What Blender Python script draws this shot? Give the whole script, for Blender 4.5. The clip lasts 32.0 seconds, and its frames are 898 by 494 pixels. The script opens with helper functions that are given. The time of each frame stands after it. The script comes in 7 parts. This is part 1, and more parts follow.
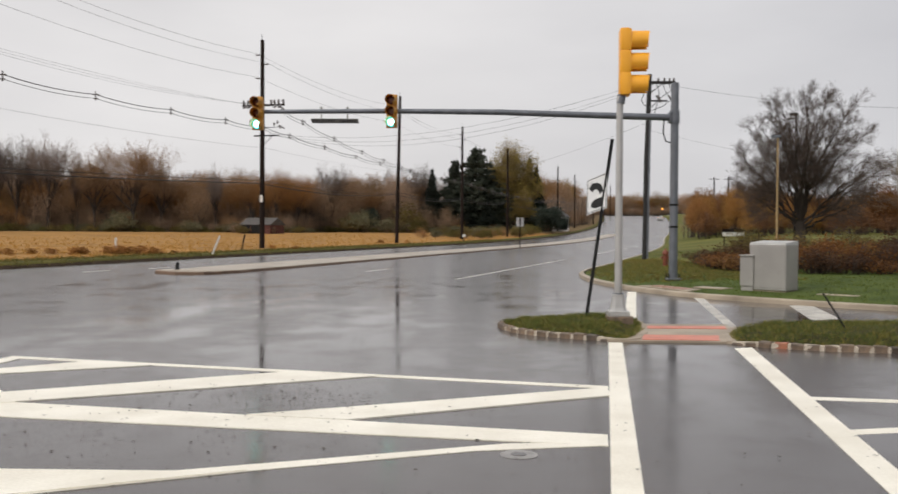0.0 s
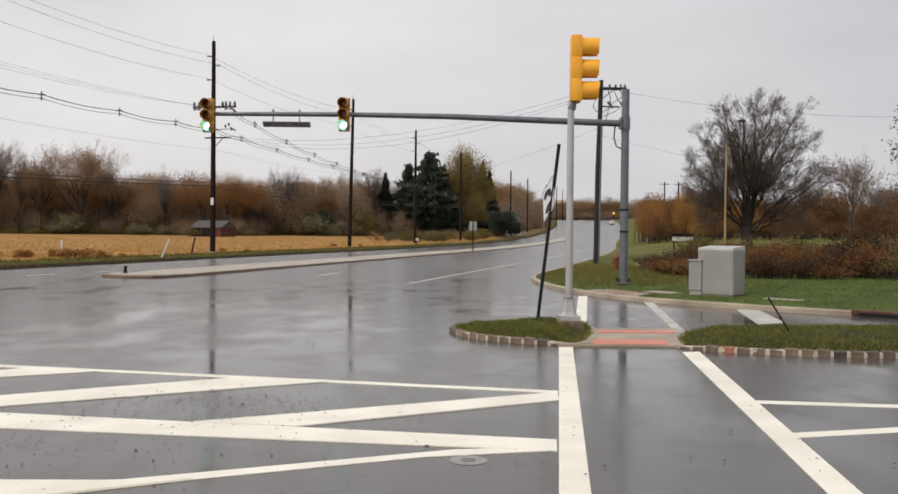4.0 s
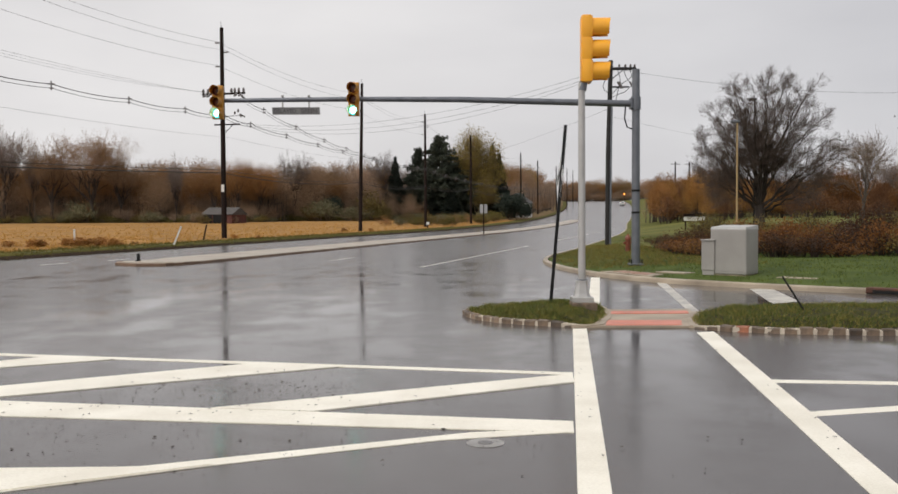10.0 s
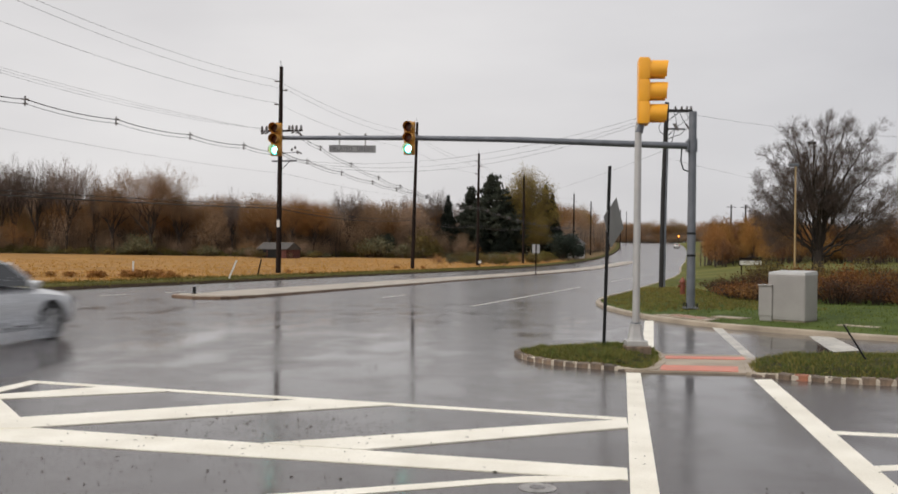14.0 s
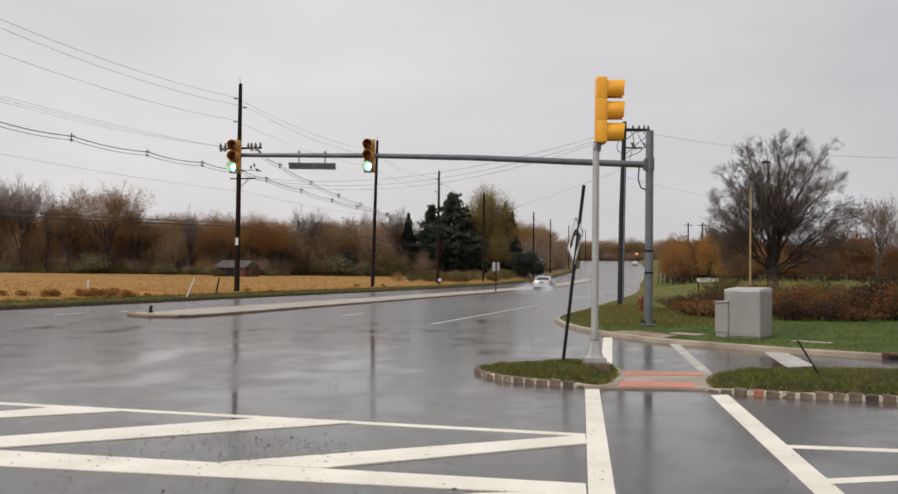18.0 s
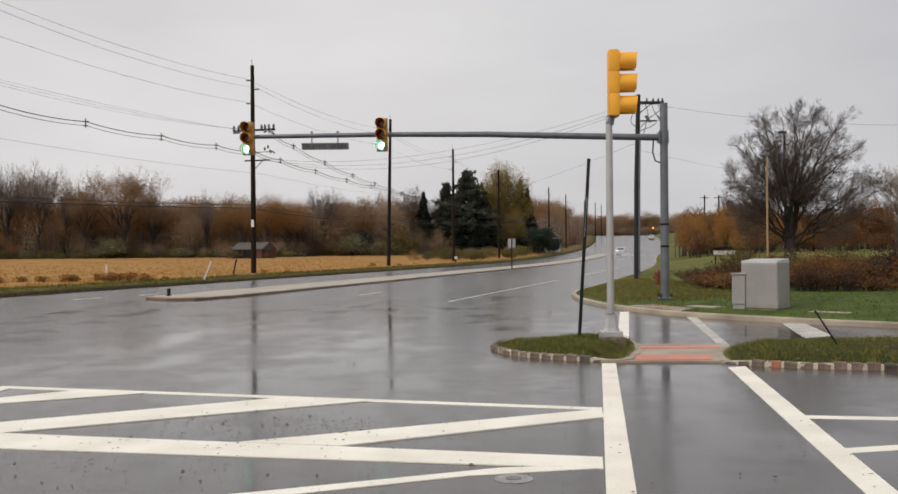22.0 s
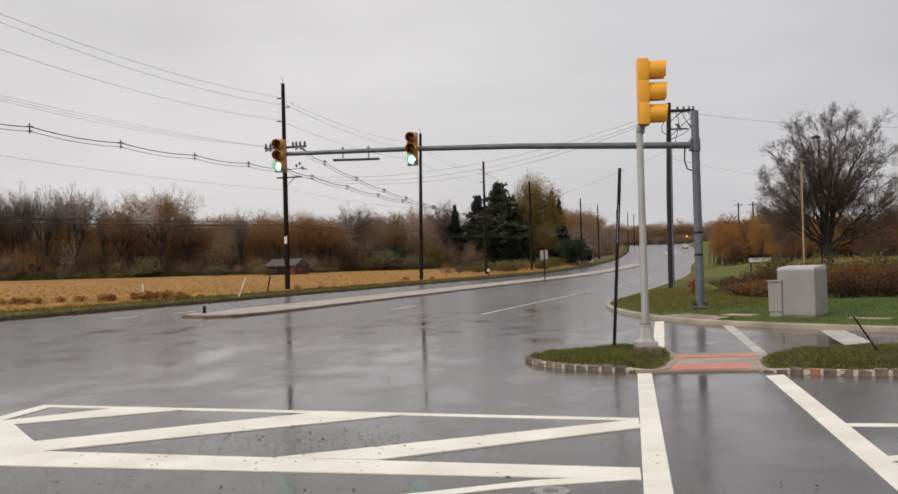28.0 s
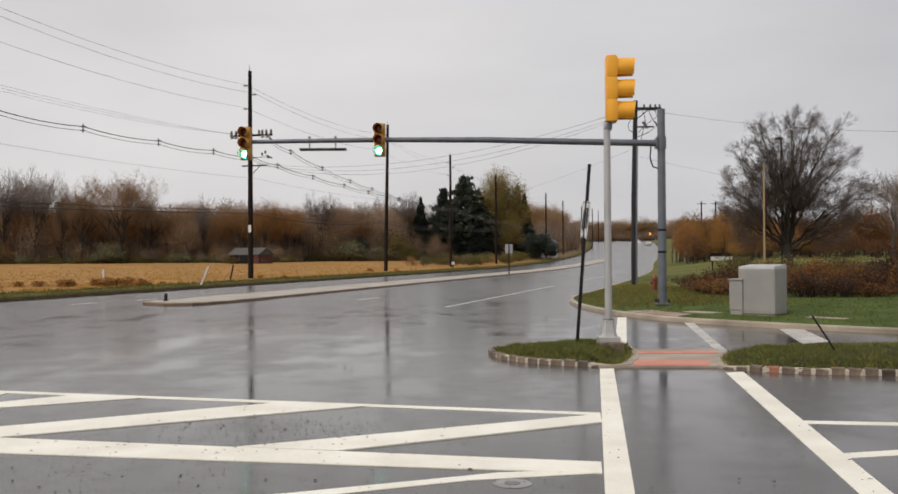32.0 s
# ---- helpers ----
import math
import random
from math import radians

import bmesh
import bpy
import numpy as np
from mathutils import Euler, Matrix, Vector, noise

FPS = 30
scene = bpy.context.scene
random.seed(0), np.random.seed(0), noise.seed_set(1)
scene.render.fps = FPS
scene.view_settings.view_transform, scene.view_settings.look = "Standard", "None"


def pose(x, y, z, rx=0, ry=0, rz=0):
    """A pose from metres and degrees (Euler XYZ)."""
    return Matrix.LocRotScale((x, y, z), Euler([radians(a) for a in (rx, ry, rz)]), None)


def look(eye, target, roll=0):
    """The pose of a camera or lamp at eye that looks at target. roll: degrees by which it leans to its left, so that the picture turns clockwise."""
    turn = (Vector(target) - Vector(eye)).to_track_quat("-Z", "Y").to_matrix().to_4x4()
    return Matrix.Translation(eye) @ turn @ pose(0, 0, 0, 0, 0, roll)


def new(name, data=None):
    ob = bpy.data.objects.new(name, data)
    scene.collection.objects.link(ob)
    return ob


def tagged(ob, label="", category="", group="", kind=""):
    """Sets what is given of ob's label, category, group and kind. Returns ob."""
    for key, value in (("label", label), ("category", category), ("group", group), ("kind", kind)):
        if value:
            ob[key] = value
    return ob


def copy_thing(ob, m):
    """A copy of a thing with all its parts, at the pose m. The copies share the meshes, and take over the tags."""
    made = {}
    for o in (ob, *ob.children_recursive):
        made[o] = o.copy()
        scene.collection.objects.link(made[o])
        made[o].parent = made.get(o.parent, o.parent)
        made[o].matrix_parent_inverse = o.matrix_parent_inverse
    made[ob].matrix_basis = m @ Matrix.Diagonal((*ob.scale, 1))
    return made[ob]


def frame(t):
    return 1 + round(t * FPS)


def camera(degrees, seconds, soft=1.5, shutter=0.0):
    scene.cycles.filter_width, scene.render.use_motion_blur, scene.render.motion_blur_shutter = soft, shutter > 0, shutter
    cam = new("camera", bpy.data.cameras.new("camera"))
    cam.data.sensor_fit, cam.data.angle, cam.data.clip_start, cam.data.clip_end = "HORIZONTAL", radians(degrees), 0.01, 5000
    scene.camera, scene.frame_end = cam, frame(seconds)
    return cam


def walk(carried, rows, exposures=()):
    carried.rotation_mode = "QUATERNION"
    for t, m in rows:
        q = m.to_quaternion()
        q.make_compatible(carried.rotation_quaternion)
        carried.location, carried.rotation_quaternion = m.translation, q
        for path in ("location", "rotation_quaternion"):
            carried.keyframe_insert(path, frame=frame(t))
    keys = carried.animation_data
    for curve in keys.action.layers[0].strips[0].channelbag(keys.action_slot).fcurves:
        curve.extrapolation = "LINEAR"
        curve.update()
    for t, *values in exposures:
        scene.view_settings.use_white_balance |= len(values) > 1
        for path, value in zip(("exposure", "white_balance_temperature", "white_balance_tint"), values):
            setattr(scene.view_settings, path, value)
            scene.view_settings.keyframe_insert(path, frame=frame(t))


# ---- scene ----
# ---------------------------------------------------------------- camera
cam = camera(51.0, 32.0, soft=1.6, shutter=0.4)
EYE = 1.6
PATH = [
    (0, 1.244, -1.076, -0.327, 0.012, -0.010, -0.015),
    (0.5, 3.745, -0.920, 0.039, -0.029, 0.022, 0.011),
    (1, 3.913, -1.058, -0.613, -0.001, -0.021, 0.001),
    (1.5, 0.193, -0.977, -0.738, 0.022, 0.001, 0.007),
    (2, -1.226, -1.335, -0.501, 0.029, 0.001, 0.005),
    (2.5, -2.060, 0.107, -0.840, 0.028, -0.003, 0.013),
    (3, -1.475, -0.146, -0.538, 0.020, -0.009, 0.002),
    (3.5, -1.479, -0.449, -0.526, 0.028, -0.010, 0.002),
    (5.5, -2.236, -2.031, -0.529, 0.042, 0.013, -0.003),
    (6, -2.144, -2.154, -0.246, 0.026, 0.016, 0.004),
    (6.5, -2.948, -1.542, -0.992, 0.017, -0.005, 0.002),
    (7, -2.020, -2.137, -0.177, 0.013, -0.009, 0.002),
    (7.5, -1.591, -2.109, 0.165, 0.027, 0.008, 0.006),
    (8, 0.977, -2.675, 0.287, 0.015, 0.014, -0.003),
    (8.5, 0.714, -2.436, -0.082, 0.006, 0.006, -0.001),
    (9, 0.000, -2.130, 0.000, 0.000, 0.000, 0.000),
    (9.5, -0.994, -1.777, 0.086, -0.002, 0.002, 0.001),
    (10, -0.961, -1.850, 0.326, 0.011, 0.000, 0.002),
    (10.5, -0.846, -1.776, 0.685, 0.025, 0.018, 0.000),
    (11, -1.005, -1.691, 0.756, 0.028, 0.019, 0.007),
    (11.5, -1.398, -1.580, 0.471, 0.024, 0.013, 0.006),
    (12, -1.050, -1.372, 0.439, 0.024, 0.021, 0.005),
    (12.5, -1.421, -0.540, 0.414, 0.021, 0.018, 0.006),
    (13, 1.046, -1.070, 0.728, 0.017, 0.016, -0.007),
    (13.5, 1.325, -1.157, 0.681, 0.008, 0.022, -0.004),
    (14, 2.187, 0.482, -0.791, -0.017, 0.008, 0.015),
    (14.5, 2.239, 1.355, -1.166, -0.029, 0.007, 0.005),
    (16.5, 0.033, 0.834, -0.517, 0.004, 0.006, -0.004),
    (17, 0.391, 0.916, -0.513, 0.004, -0.001, 0.000),
    (17.5, 0.119, 1.229, -0.641, -0.000, -0.008, -0.000),
    (18, -0.227, 1.610, -0.687, -0.007, -0.011, 0.005),
    (18.5, -0.350, 1.746, -0.716, -0.003, -0.009, -0.000),
    (19, -0.176, 1.532, -0.547, -0.010, -0.018, -0.005),
    (19.5, -0.271, 1.186, -0.259, -0.007, -0.005, -0.004),
    (20, -0.165, 0.924, -0.177, -0.001, 0.006, -0.010),
    (20.5, 0.024, 0.688, -0.022, 0.005, -0.005, -0.006),
    (21, 0.087, 0.450, 0.152, 0.003, 0.005, -0.007),
    (21.5, 0.604, 0.268, 0.289, 0.005, -0.010, -0.006),
    (22, 0.751, 0.259, 0.463, 0.017, -0.001, -0.003),
    (22.5, 1.056, 0.341, 0.548, 0.006, -0.010, -0.009),
    (23, 1.389, 0.291, 0.662, 0.018, -0.010, -0.006),
    (23.5, 1.346, 0.317, 0.846, 0.013, 0.006, -0.007),
    (24, 1.655, 0.366, 1.088, 0.023, -0.001, -0.006),
    (24.5, 1.919, 0.615, 1.072, 0.015, -0.003, -0.003),
    (25, 2.087, 0.714, 1.154, 0.001, 0.000, -0.009),
    (25.5, 2.526, 0.678, 1.190, 0.009, 0.005, -0.006),
    (27.5, 2.994, 1.048, 1.117, 0.016, -0.015, -0.009),
    (28, 2.724, 1.085, 1.550, 0.019, -0.011, -0.007),
    (28.5, 2.574, 1.069, 1.941, 0.018, -0.004, -0.010),
    (29, 2.523, 1.073, 1.901, 0.013, -0.020, -0.005),
    (29.5, 2.321, 1.101, 1.744, 0.021, -0.011, -0.012),
    (30, 2.465, 1.253, 1.716, 0.018, -0.005, -0.010),
    (30.5, 2.351, 1.433, 1.644, 0.029, -0.038, -0.005),
    (31, 0.364, 1.298, 1.425, 0.037, -0.023, -0.011),
    (31.5, -0.125, 0.340, 0.847, 0.025, -0.012, -0.014),
    (32, 0.571, 0.602, 0.382, 0.003, 0.000, -0.012),
]


def camera_rows():
    return [(t, pose(x, y, EYE + z, 90 + pitch, roll, yaw)) for t, yaw, pitch, roll, x, y, z in PATH]


walk(cam, camera_rows(), exposures=[(0.0, 0.09), (12.0, 0.09), (15.5, 0.02), (20.0, -0.01), (32.0, -0.03)])

# ---------------------------------------------------------------- light
SUN_EL, SUN_AZ = radians(46), radians(232)
world = bpy.data.worlds.new("overcast")
scene.world = world
world.use_nodes = True


def build_world():
    nt = world.node_tree
    nd, ln = nt.nodes, nt.links
    nd.clear()
    out, bg = nd.new("ShaderNodeOutputWorld"), nd.new("ShaderNodeBackground")
    sky = nd.new("ShaderNodeTexSky")
    sky.sky_type, sky.sun_disc = "NISHITA", False
    sky.sun_elevation, sky.sun_rotation, sky.dust_density = SUN_EL, SUN_AZ, 4.0
    co = nd.new("ShaderNodeTexCoord")
    mp = nd.new("ShaderNodeMapping")
    mp.inputs["Scale"].default_value = (1.0, 1.0, 3.2)
    nz = nd.new("ShaderNodeTexNoise")
    nz.inputs["Scale"].default_value, nz.inputs["Detail"].default_value, nz.inputs["Roughness"].default_value = 2.2, 5.0, 0.5
    ramp = nd.new("ShaderNodeValToRGB")
    ramp.color_ramp.elements[0].position, ramp.color_ramp.elements[1].position = 0.30, 0.72
    ramp.color_ramp.elements[0].color = (0.665, 0.648, 0.657, 1)
    ramp.color_ramp.elements[1].color = (0.81, 0.79, 0.79, 1)
    sc = nd.new("ShaderNodeVectorMath")
    sc.operation = "SCALE"
    sc.inputs["Scale"].default_value = 0.07
    mix = nd.new("ShaderNodeMix")
    mix.data_type = "RGBA"
    mix.inputs["Factor"].default_value = 0.93
    ln.new(co.outputs["Generated"], mp.inputs["Vector"])
    ln.new(mp.outputs["Vector"], nz.inputs["Vector"])
    ln.new(nz.outputs["Fac"], ramp.inputs["Fac"])
    ln.new(sky.outputs["Color"], sc.inputs[0])
    ln.new(sc.outputs["Vector"], mix.inputs["A"])
    ln.new(ramp.outputs["Color"], mix.inputs["B"])
    # the cloud is thinner on one side of the sky
    sep, mr = nd.new("ShaderNodeSeparateXYZ"), nd.new("ShaderNodeMapRange")
    for k, v in (("From Min", -0.10), ("From Max", 0.60), ("To Min", 0.0), ("To Max", 1.0)):
        mr.inputs[k].default_value = v
    flat, unit = nd.new("ShaderNodeVectorMath"), nd.new("ShaderNodeVectorMath")
    flat.operation, unit.operation = "MULTIPLY", "NORMALIZE"
    flat.inputs[1].default_value = (1.0, 1.0, 0.0)
    ln.new(co.outputs["Generated"], flat.inputs[0])
    ln.new(flat.outputs["Vector"], unit.inputs[0])
    ln.new(unit.outputs["Vector"], sep.inputs[0])
    ln.new(sep.outputs["X"], mr.inputs["Value"])
    tint = nd.new("ShaderNodeMix")
    tint.data_type = "RGBA"
    tint.inputs["A"].default_value, tint.inputs["B"].default_value = (1.02, 1.02, 1.015, 1), (0.77, 0.788, 0.82, 1)
    ln.new(mr.outputs["Result"], tint.inputs["Factor"])
    dim = nd.new("ShaderNodeVectorMath")
    dim.operation = "MULTIPLY"
    ln.new(mix.outputs["Result"], dim.inputs[0])
    ln.new(tint.outputs["Result"], dim.inputs[1])
    ln.new(dim.outputs["Vector"], bg.inputs["Color"])
    ln.new(bg.outputs["Background"], out.inputs["Surface"])
    bg.inputs["Strength"].default_value = 1.0


build_world()
sun = new("sun", bpy.data.lights.new("sun", "SUN"))
sun.data.energy, sun.data.angle, sun.data.color = 1.75, radians(34), (1.0, 0.97, 0.93)
sun.matrix_world = look((0, 0, 60), (60 * math.sin(SUN_AZ) * -0.8, 60 * math.cos(SUN_AZ) * -0.8, 0))


# ---------------------------------------------------------------- materials
def mat(name, c1, c2=None, rough=0.6, metal=0.0, scale=6.0, fine=60.0, bump=0.15, stretch=(1, 1, 1), r2=None, vary=0.0, spec=0.5, fleck=0.25):
    """A principled surface with grain at two scales. vary: shift of brightness from object to object."""
    c2 = c2 or tuple(v * 0.72 for v in c1)
    m = bpy.data.materials.new(name)
    m.use_nodes = True
    nd, ln = m.node_tree.nodes, m.node_tree.links
    b = nd["Principled BSDF"]
    co, mp = nd.new("ShaderNodeTexCoord"), nd.new("ShaderNodeMapping")
    mp.inputs["Scale"].default_value = stretch
    ln.new(co.outputs["Object"], mp.inputs["Vector"])
    n1, n2 = nd.new("ShaderNodeTexNoise"), nd.new("ShaderNodeTexNoise")
    for n, s, d in ((n1, scale, 6.0), (n2, fine, 3.0)):
        n.inputs["Scale"].default_value, n.inputs["Detail"].default_value = s, d
        ln.new(mp.outputs["Vector"], n.inputs["Vector"])
    mixf = nd.new("ShaderNodeMath")
    mixf.operation = "MULTIPLY_ADD"
    mixf.inputs[1].default_value = fleck
    ln.new(n2.outputs["Fac"], mixf.inputs[0])
    sh = nd.new("ShaderNodeMath")
    sh.operation = "SUBTRACT"
    sh.inputs[1].default_value = fleck / 2
    ln.new(n1.outputs["Fac"], sh.inputs[0])
    ln.new(sh.outputs[0], mixf.inputs[2])
    rp = nd.new("ShaderNodeValToRGB")
    rp.color_ramp.elements[0].position, rp.color_ramp.elements[1].position = 0.32, 0.68
    rp.color_ramp.elements[0].color, rp.color_ramp.elements[1].color = (*c2, 1), (*c1, 1)
    ln.new(mixf.outputs[0], rp.inputs["Fac"])
    col = rp.outputs["Color"]
    if vary:
        inf, hsv, mr = nd.new("ShaderNodeObjectInfo"), nd.new("ShaderNodeHueSaturation"), nd.new("ShaderNodeMapRange")
        mr.inputs["To Min"].default_value, mr.inputs["To Max"].default_value = 1 - vary, 1 + vary
        ln.new(inf.outputs["Random"], mr.inputs["Value"])
        ln.new(mr.outputs["Result"], hsv.inputs["Value"])
        ln.new(col, hsv.inputs["Color"])
        col = hsv.outputs["Color"]
    ln.new(col, b.inputs["Base Color"])
    b.inputs["Metallic"].default_value, b.inputs["Specular IOR Level"].default_value = metal, spec
    if r2 is None:
        b.inputs["Roughness"].default_value = rough
    else:
        mr = nd.new("ShaderNodeMapRange")
        mr.inputs["From Min"].default_value, mr.inputs["From Max"].default_value = 0.35, 0.65
        mr.inputs["To Min"].default_value, mr.inputs["To Max"].default_value = rough, r2
        ln.new(n1.outputs["Fac"], mr.inputs["Value"])
        ln.new(mr.outputs["Result"], b.inputs["Roughness"])
    if bump:
        bp = nd.new("ShaderNodeBump")
        bp.inputs["Strength"].default_value, bp.inputs["Distance"].default_value = bump, 0.01
        ln.new(n2.outputs["Fac"], bp.inputs["Height"])
        ln.new(bp.outputs["Normal"], b.inputs["Normal"])
    return m


def leafy(name, c1, c2, rough=0.7):
    """Leaves and twigs: each small piece takes its own tone."""
    m = bpy.data.materials.new(name)
    m.use_nodes = True
    nd, ln = m.node_tree.nodes, m.node_tree.links
    b, geo, rp = nd["Principled BSDF"], nd.new("ShaderNodeNewGeometry"), nd.new("ShaderNodeValToRGB")
    rp.color_ramp.elements[0].color, rp.color_ramp.elements[1].color = (*c1, 1), (*c2, 1)
    inf, hsv, mr = nd.new("ShaderNodeObjectInfo"), nd.new("ShaderNodeHueSaturation"), nd.new("ShaderNodeMapRange")
    mr.inputs["To Min"].default_value, mr.inputs["To Max"].default_value = 0.70, 1.36
    ln.new(inf.outputs["Random"], mr.inputs["Value"])
    ln.new(mr.outputs["Result"], hsv.inputs["Value"])
    ln.new(geo.outputs["Random Per Island"], rp.inputs["Fac"])
    ln.new(rp.outputs["Color"], hsv.inputs["Color"])
    ln.new(hsv.outputs["Color"], b.inputs["Base Color"])
    b.inputs["Roughness"].default_value = rough
    b.inputs["Specular IOR Level"].default_value = 0.2
    # thin leaves let a share of the light through
    tr, mx = nd.new("ShaderNodeBsdfTranslucent"), nd.new("ShaderNodeMixShader")
    mx.inputs[0].default_value = 0.42
    ln.new(hsv.outputs["Color"], tr.inputs["Color"])
    ln.new(b.outputs[0], mx.inputs[1])
    ln.new(tr.outputs[0], mx.inputs[2])
    ln.new(mx.outputs[0], nd["Material Output"].inputs["Surface"])
    return m


def glow(name, color, strength):
    m = bpy.data.materials.new(name)
    m.use_nodes = True
    b = m.node_tree.nodes["Principled BSDF"]
    b.inputs["Base Color"].default_value = (*color, 1)
    b.inputs["Emission Color"].default_value = (*color, 1)
    b.inputs["Emission Strength"].default_value = strength
    return m


def wet_asphalt():
    """Rained-on blacktop: a film of water with smoother and rougher stretches, and fine aggregate under it."""
    m = bpy.data.materials.new("wet_asphalt")
    m.use_nodes = True
    nd, ln = m.node_tree.nodes, m.node_tree.links
    b, co = nd["Principled BSDF"], nd.new("ShaderNodeTexCoord")

    def noise_node(scale, detail, stretch=(1, 1, 1), turn=0.0):
        mp, n = nd.new("ShaderNodeMapping"), nd.new("ShaderNodeTexNoise")
        mp.inputs["Scale"].default_value, mp.inputs["Rotation"].default_value = stretch, (0, 0, turn)
        n.inputs["Scale"].default_value, n.inputs["Detail"].default_value = scale, detail
        ln.new(co.outputs["Object"], mp.inputs["Vector"])
        ln.new(mp.outputs["Vector"], n.inputs["Vector"])
        return n.outputs["Fac"]

    def spread(src, a0, a1, b0, b1):
        mr = nd.new("ShaderNodeMapRange")
        for k, v in (("From Min", a0), ("From Max", a1), ("To Min", b0), ("To Max", b1)):
            mr.inputs[k].default_value = v
        ln.new(src, mr.inputs["Value"])
        return mr.outputs["Result"]

    def combine(op, p, q):
        k = nd.new("ShaderNodeMath")
        k.operation = op
        for i, v in enumerate((p, q)):
            if isinstance(v, float):
                k.inputs[i].default_value = v
            else:
                ln.new(v, k.inputs[i])
        return k.outputs[0]

    big, grit, mid = noise_node(0.28, 4.0), noise_node(95.0, 2.0), noise_node(3.0, 5.0)
    ruts = noise_node(0.42, 3.0, (1.0, 0.10, 1.0), 0.26)
    pools = noise_node(1.0, 2.5, (1.0, 0.6, 1.0))
    ripple = noise_node(9.0, 2.0)
    # water stands in the ruts and in shallow hollows
    level = combine("ADD", combine("MULTIPLY", ruts, 0.52), combine("MULTIPLY", pools, 0.48))
    pool = spread(level, 0.48, 0.63, 0.0, 1.0)
    tone = combine("MULTIPLY", spread(big, 0.3, 0.7, 0.82, 1.18), spread(grit, 0.25, 0.75, 0.6, 1.4))
    tone = combine("MULTIPLY", tone, spread(mid, 0.3, 0.7, 0.9, 1.1))
    rp = nd.new("ShaderNodeValToRGB")
    rp.color_ramp.elements[0].color, rp.color_ramp.elements[1].color = (0.037, 0.032, 0.0307, 1), (0.107, 0.0925, 0.0875, 1)
    ln.new(combine("MULTIPLY", tone, 0.5), rp.inputs["Fac"])
    ln.new(rp.outputs["Color"], b.inputs["Base Color"])
    # the through road is coarser blacktop than the mouth of the side road
    sep = nd.new("ShaderNodeSeparateXYZ")
    ln.new(co.outputs["Object"], sep.inputs[0])
    damp = combine("ADD", spread(mid, 0.3, 0.7, 0.18, 0.24), spread(sep.outputs["Y"], 22.0, 48.0, 0.0, 0.03))
    dry = combine("SUBTRACT", 1.0, pool)
    ln.new(combine("ADD", combine("MULTIPLY", damp, dry), combine("MULTIPLY", pool, combine("ADD", spread(sep.outputs["Y"], 14.0, 40.0, 0.05, 0.17), 0.0))), b.inputs["Roughness"])
    b.inputs["Specular IOR Level"].default_value = 0.5
    bp = nd.new("ShaderNodeBump")
    bp.inputs["Strength"].default_value, bp.inputs["Distance"].default_value = 0.03, 0.004
    rough = combine("MULTIPLY", combine("ADD", grit, combine("MULTIPLY", mid, 2.0)), dry)
    ln.new(combine("ADD", rough, combine("MULTIPLY", ripple, 0.8)), bp.inputs["Height"])
    ln.new(bp.outputs["Normal"], b.inputs["Normal"])
    return m


M_ASPHALT = wet_asphalt()
M_PAINT = mat("road_paint", (0.93, 0.885, 0.765), (0.77, 0.72, 0.60), 0.38, scale=1.6, fine=55, bump=0.16, fleck=0.6)
M_PAINT_WORN = mat("worn_road_paint", (0.66, 0.625, 0.55), (0.30, 0.285, 0.26), 0.42, scale=2.2, fine=30, bump=0.1, fleck=0.9)
M_CONCRETE = mat("kerb_concrete", (0.42, 0.345, 0.255), (0.22, 0.175, 0.125), 0.5, scale=1.2, fine=40)
M_MEDIAN = mat("median_concrete", (0.43, 0.37, 0.29), (0.28, 0.23, 0.175), 0.4, scale=0.6, fine=25)
M_GRANITE = mat("granite_block", (0.19, 0.132, 0.088), (0.068, 0.05, 0.036), 0.5, scale=9, fine=60, bump=0.5, vary=0.5)
M_MORTAR = mat("mortar", (0.60, 0.52, 0.42), (0.45, 0.385, 0.30), 0.7, scale=5, fine=50, bump=0.4)
M_KERB_BROWN = mat("brown_kerb", (0.25, 0.155, 0.095), (0.14, 0.085, 0.052), 0.5, scale=1.5, fine=30)
M_PATCH = mat("pale_iron", (0.36, 0.345, 0.33), (0.24, 0.23, 0.22), 0.45, 0.2, scale=12, fine=50)
M_PAD = mat("red_pad", (0.66, 0.20, 0.12), (0.50, 0.155, 0.095), 0.4, scale=4, fine=60)
M_PAD_WORN = mat("worn_red_pad", (0.42, 0.20, 0.14), (0.30, 0.17, 0.125), 0.5, scale=3, fine=50)
# near-black brown: colour of the road grit, and painted shade at the verge foot
M_SOIL_SHADE = mat("soil_and_shade", (0.052, 0.035, 0.022), (0.026, 0.018, 0.012), 0.95, scale=3, fine=40, bump=0.5, spec=0.05)
M_LAWN = mat("lawn_turf", (0.090, 0.120, 0.027), (0.040, 0.060, 0.014), 0.9, scale=0.7, fine=14, bump=0.6, fleck=0.6, spec=0.12)
M_PARK = mat("mown_park_turf", (0.155, 0.150, 0.040), (0.080, 0.086, 0.022), 0.9, scale=0.12, fine=5, bump=0.5, fleck=0.5, spec=0.1)
M_VERGE = mat("verge_turf", (0.125, 0.112, 0.026), (0.055, 0.054, 0.013), 0.9, scale=0.5, fine=9, bump=0.6, fleck=0.6, spec=0.1)
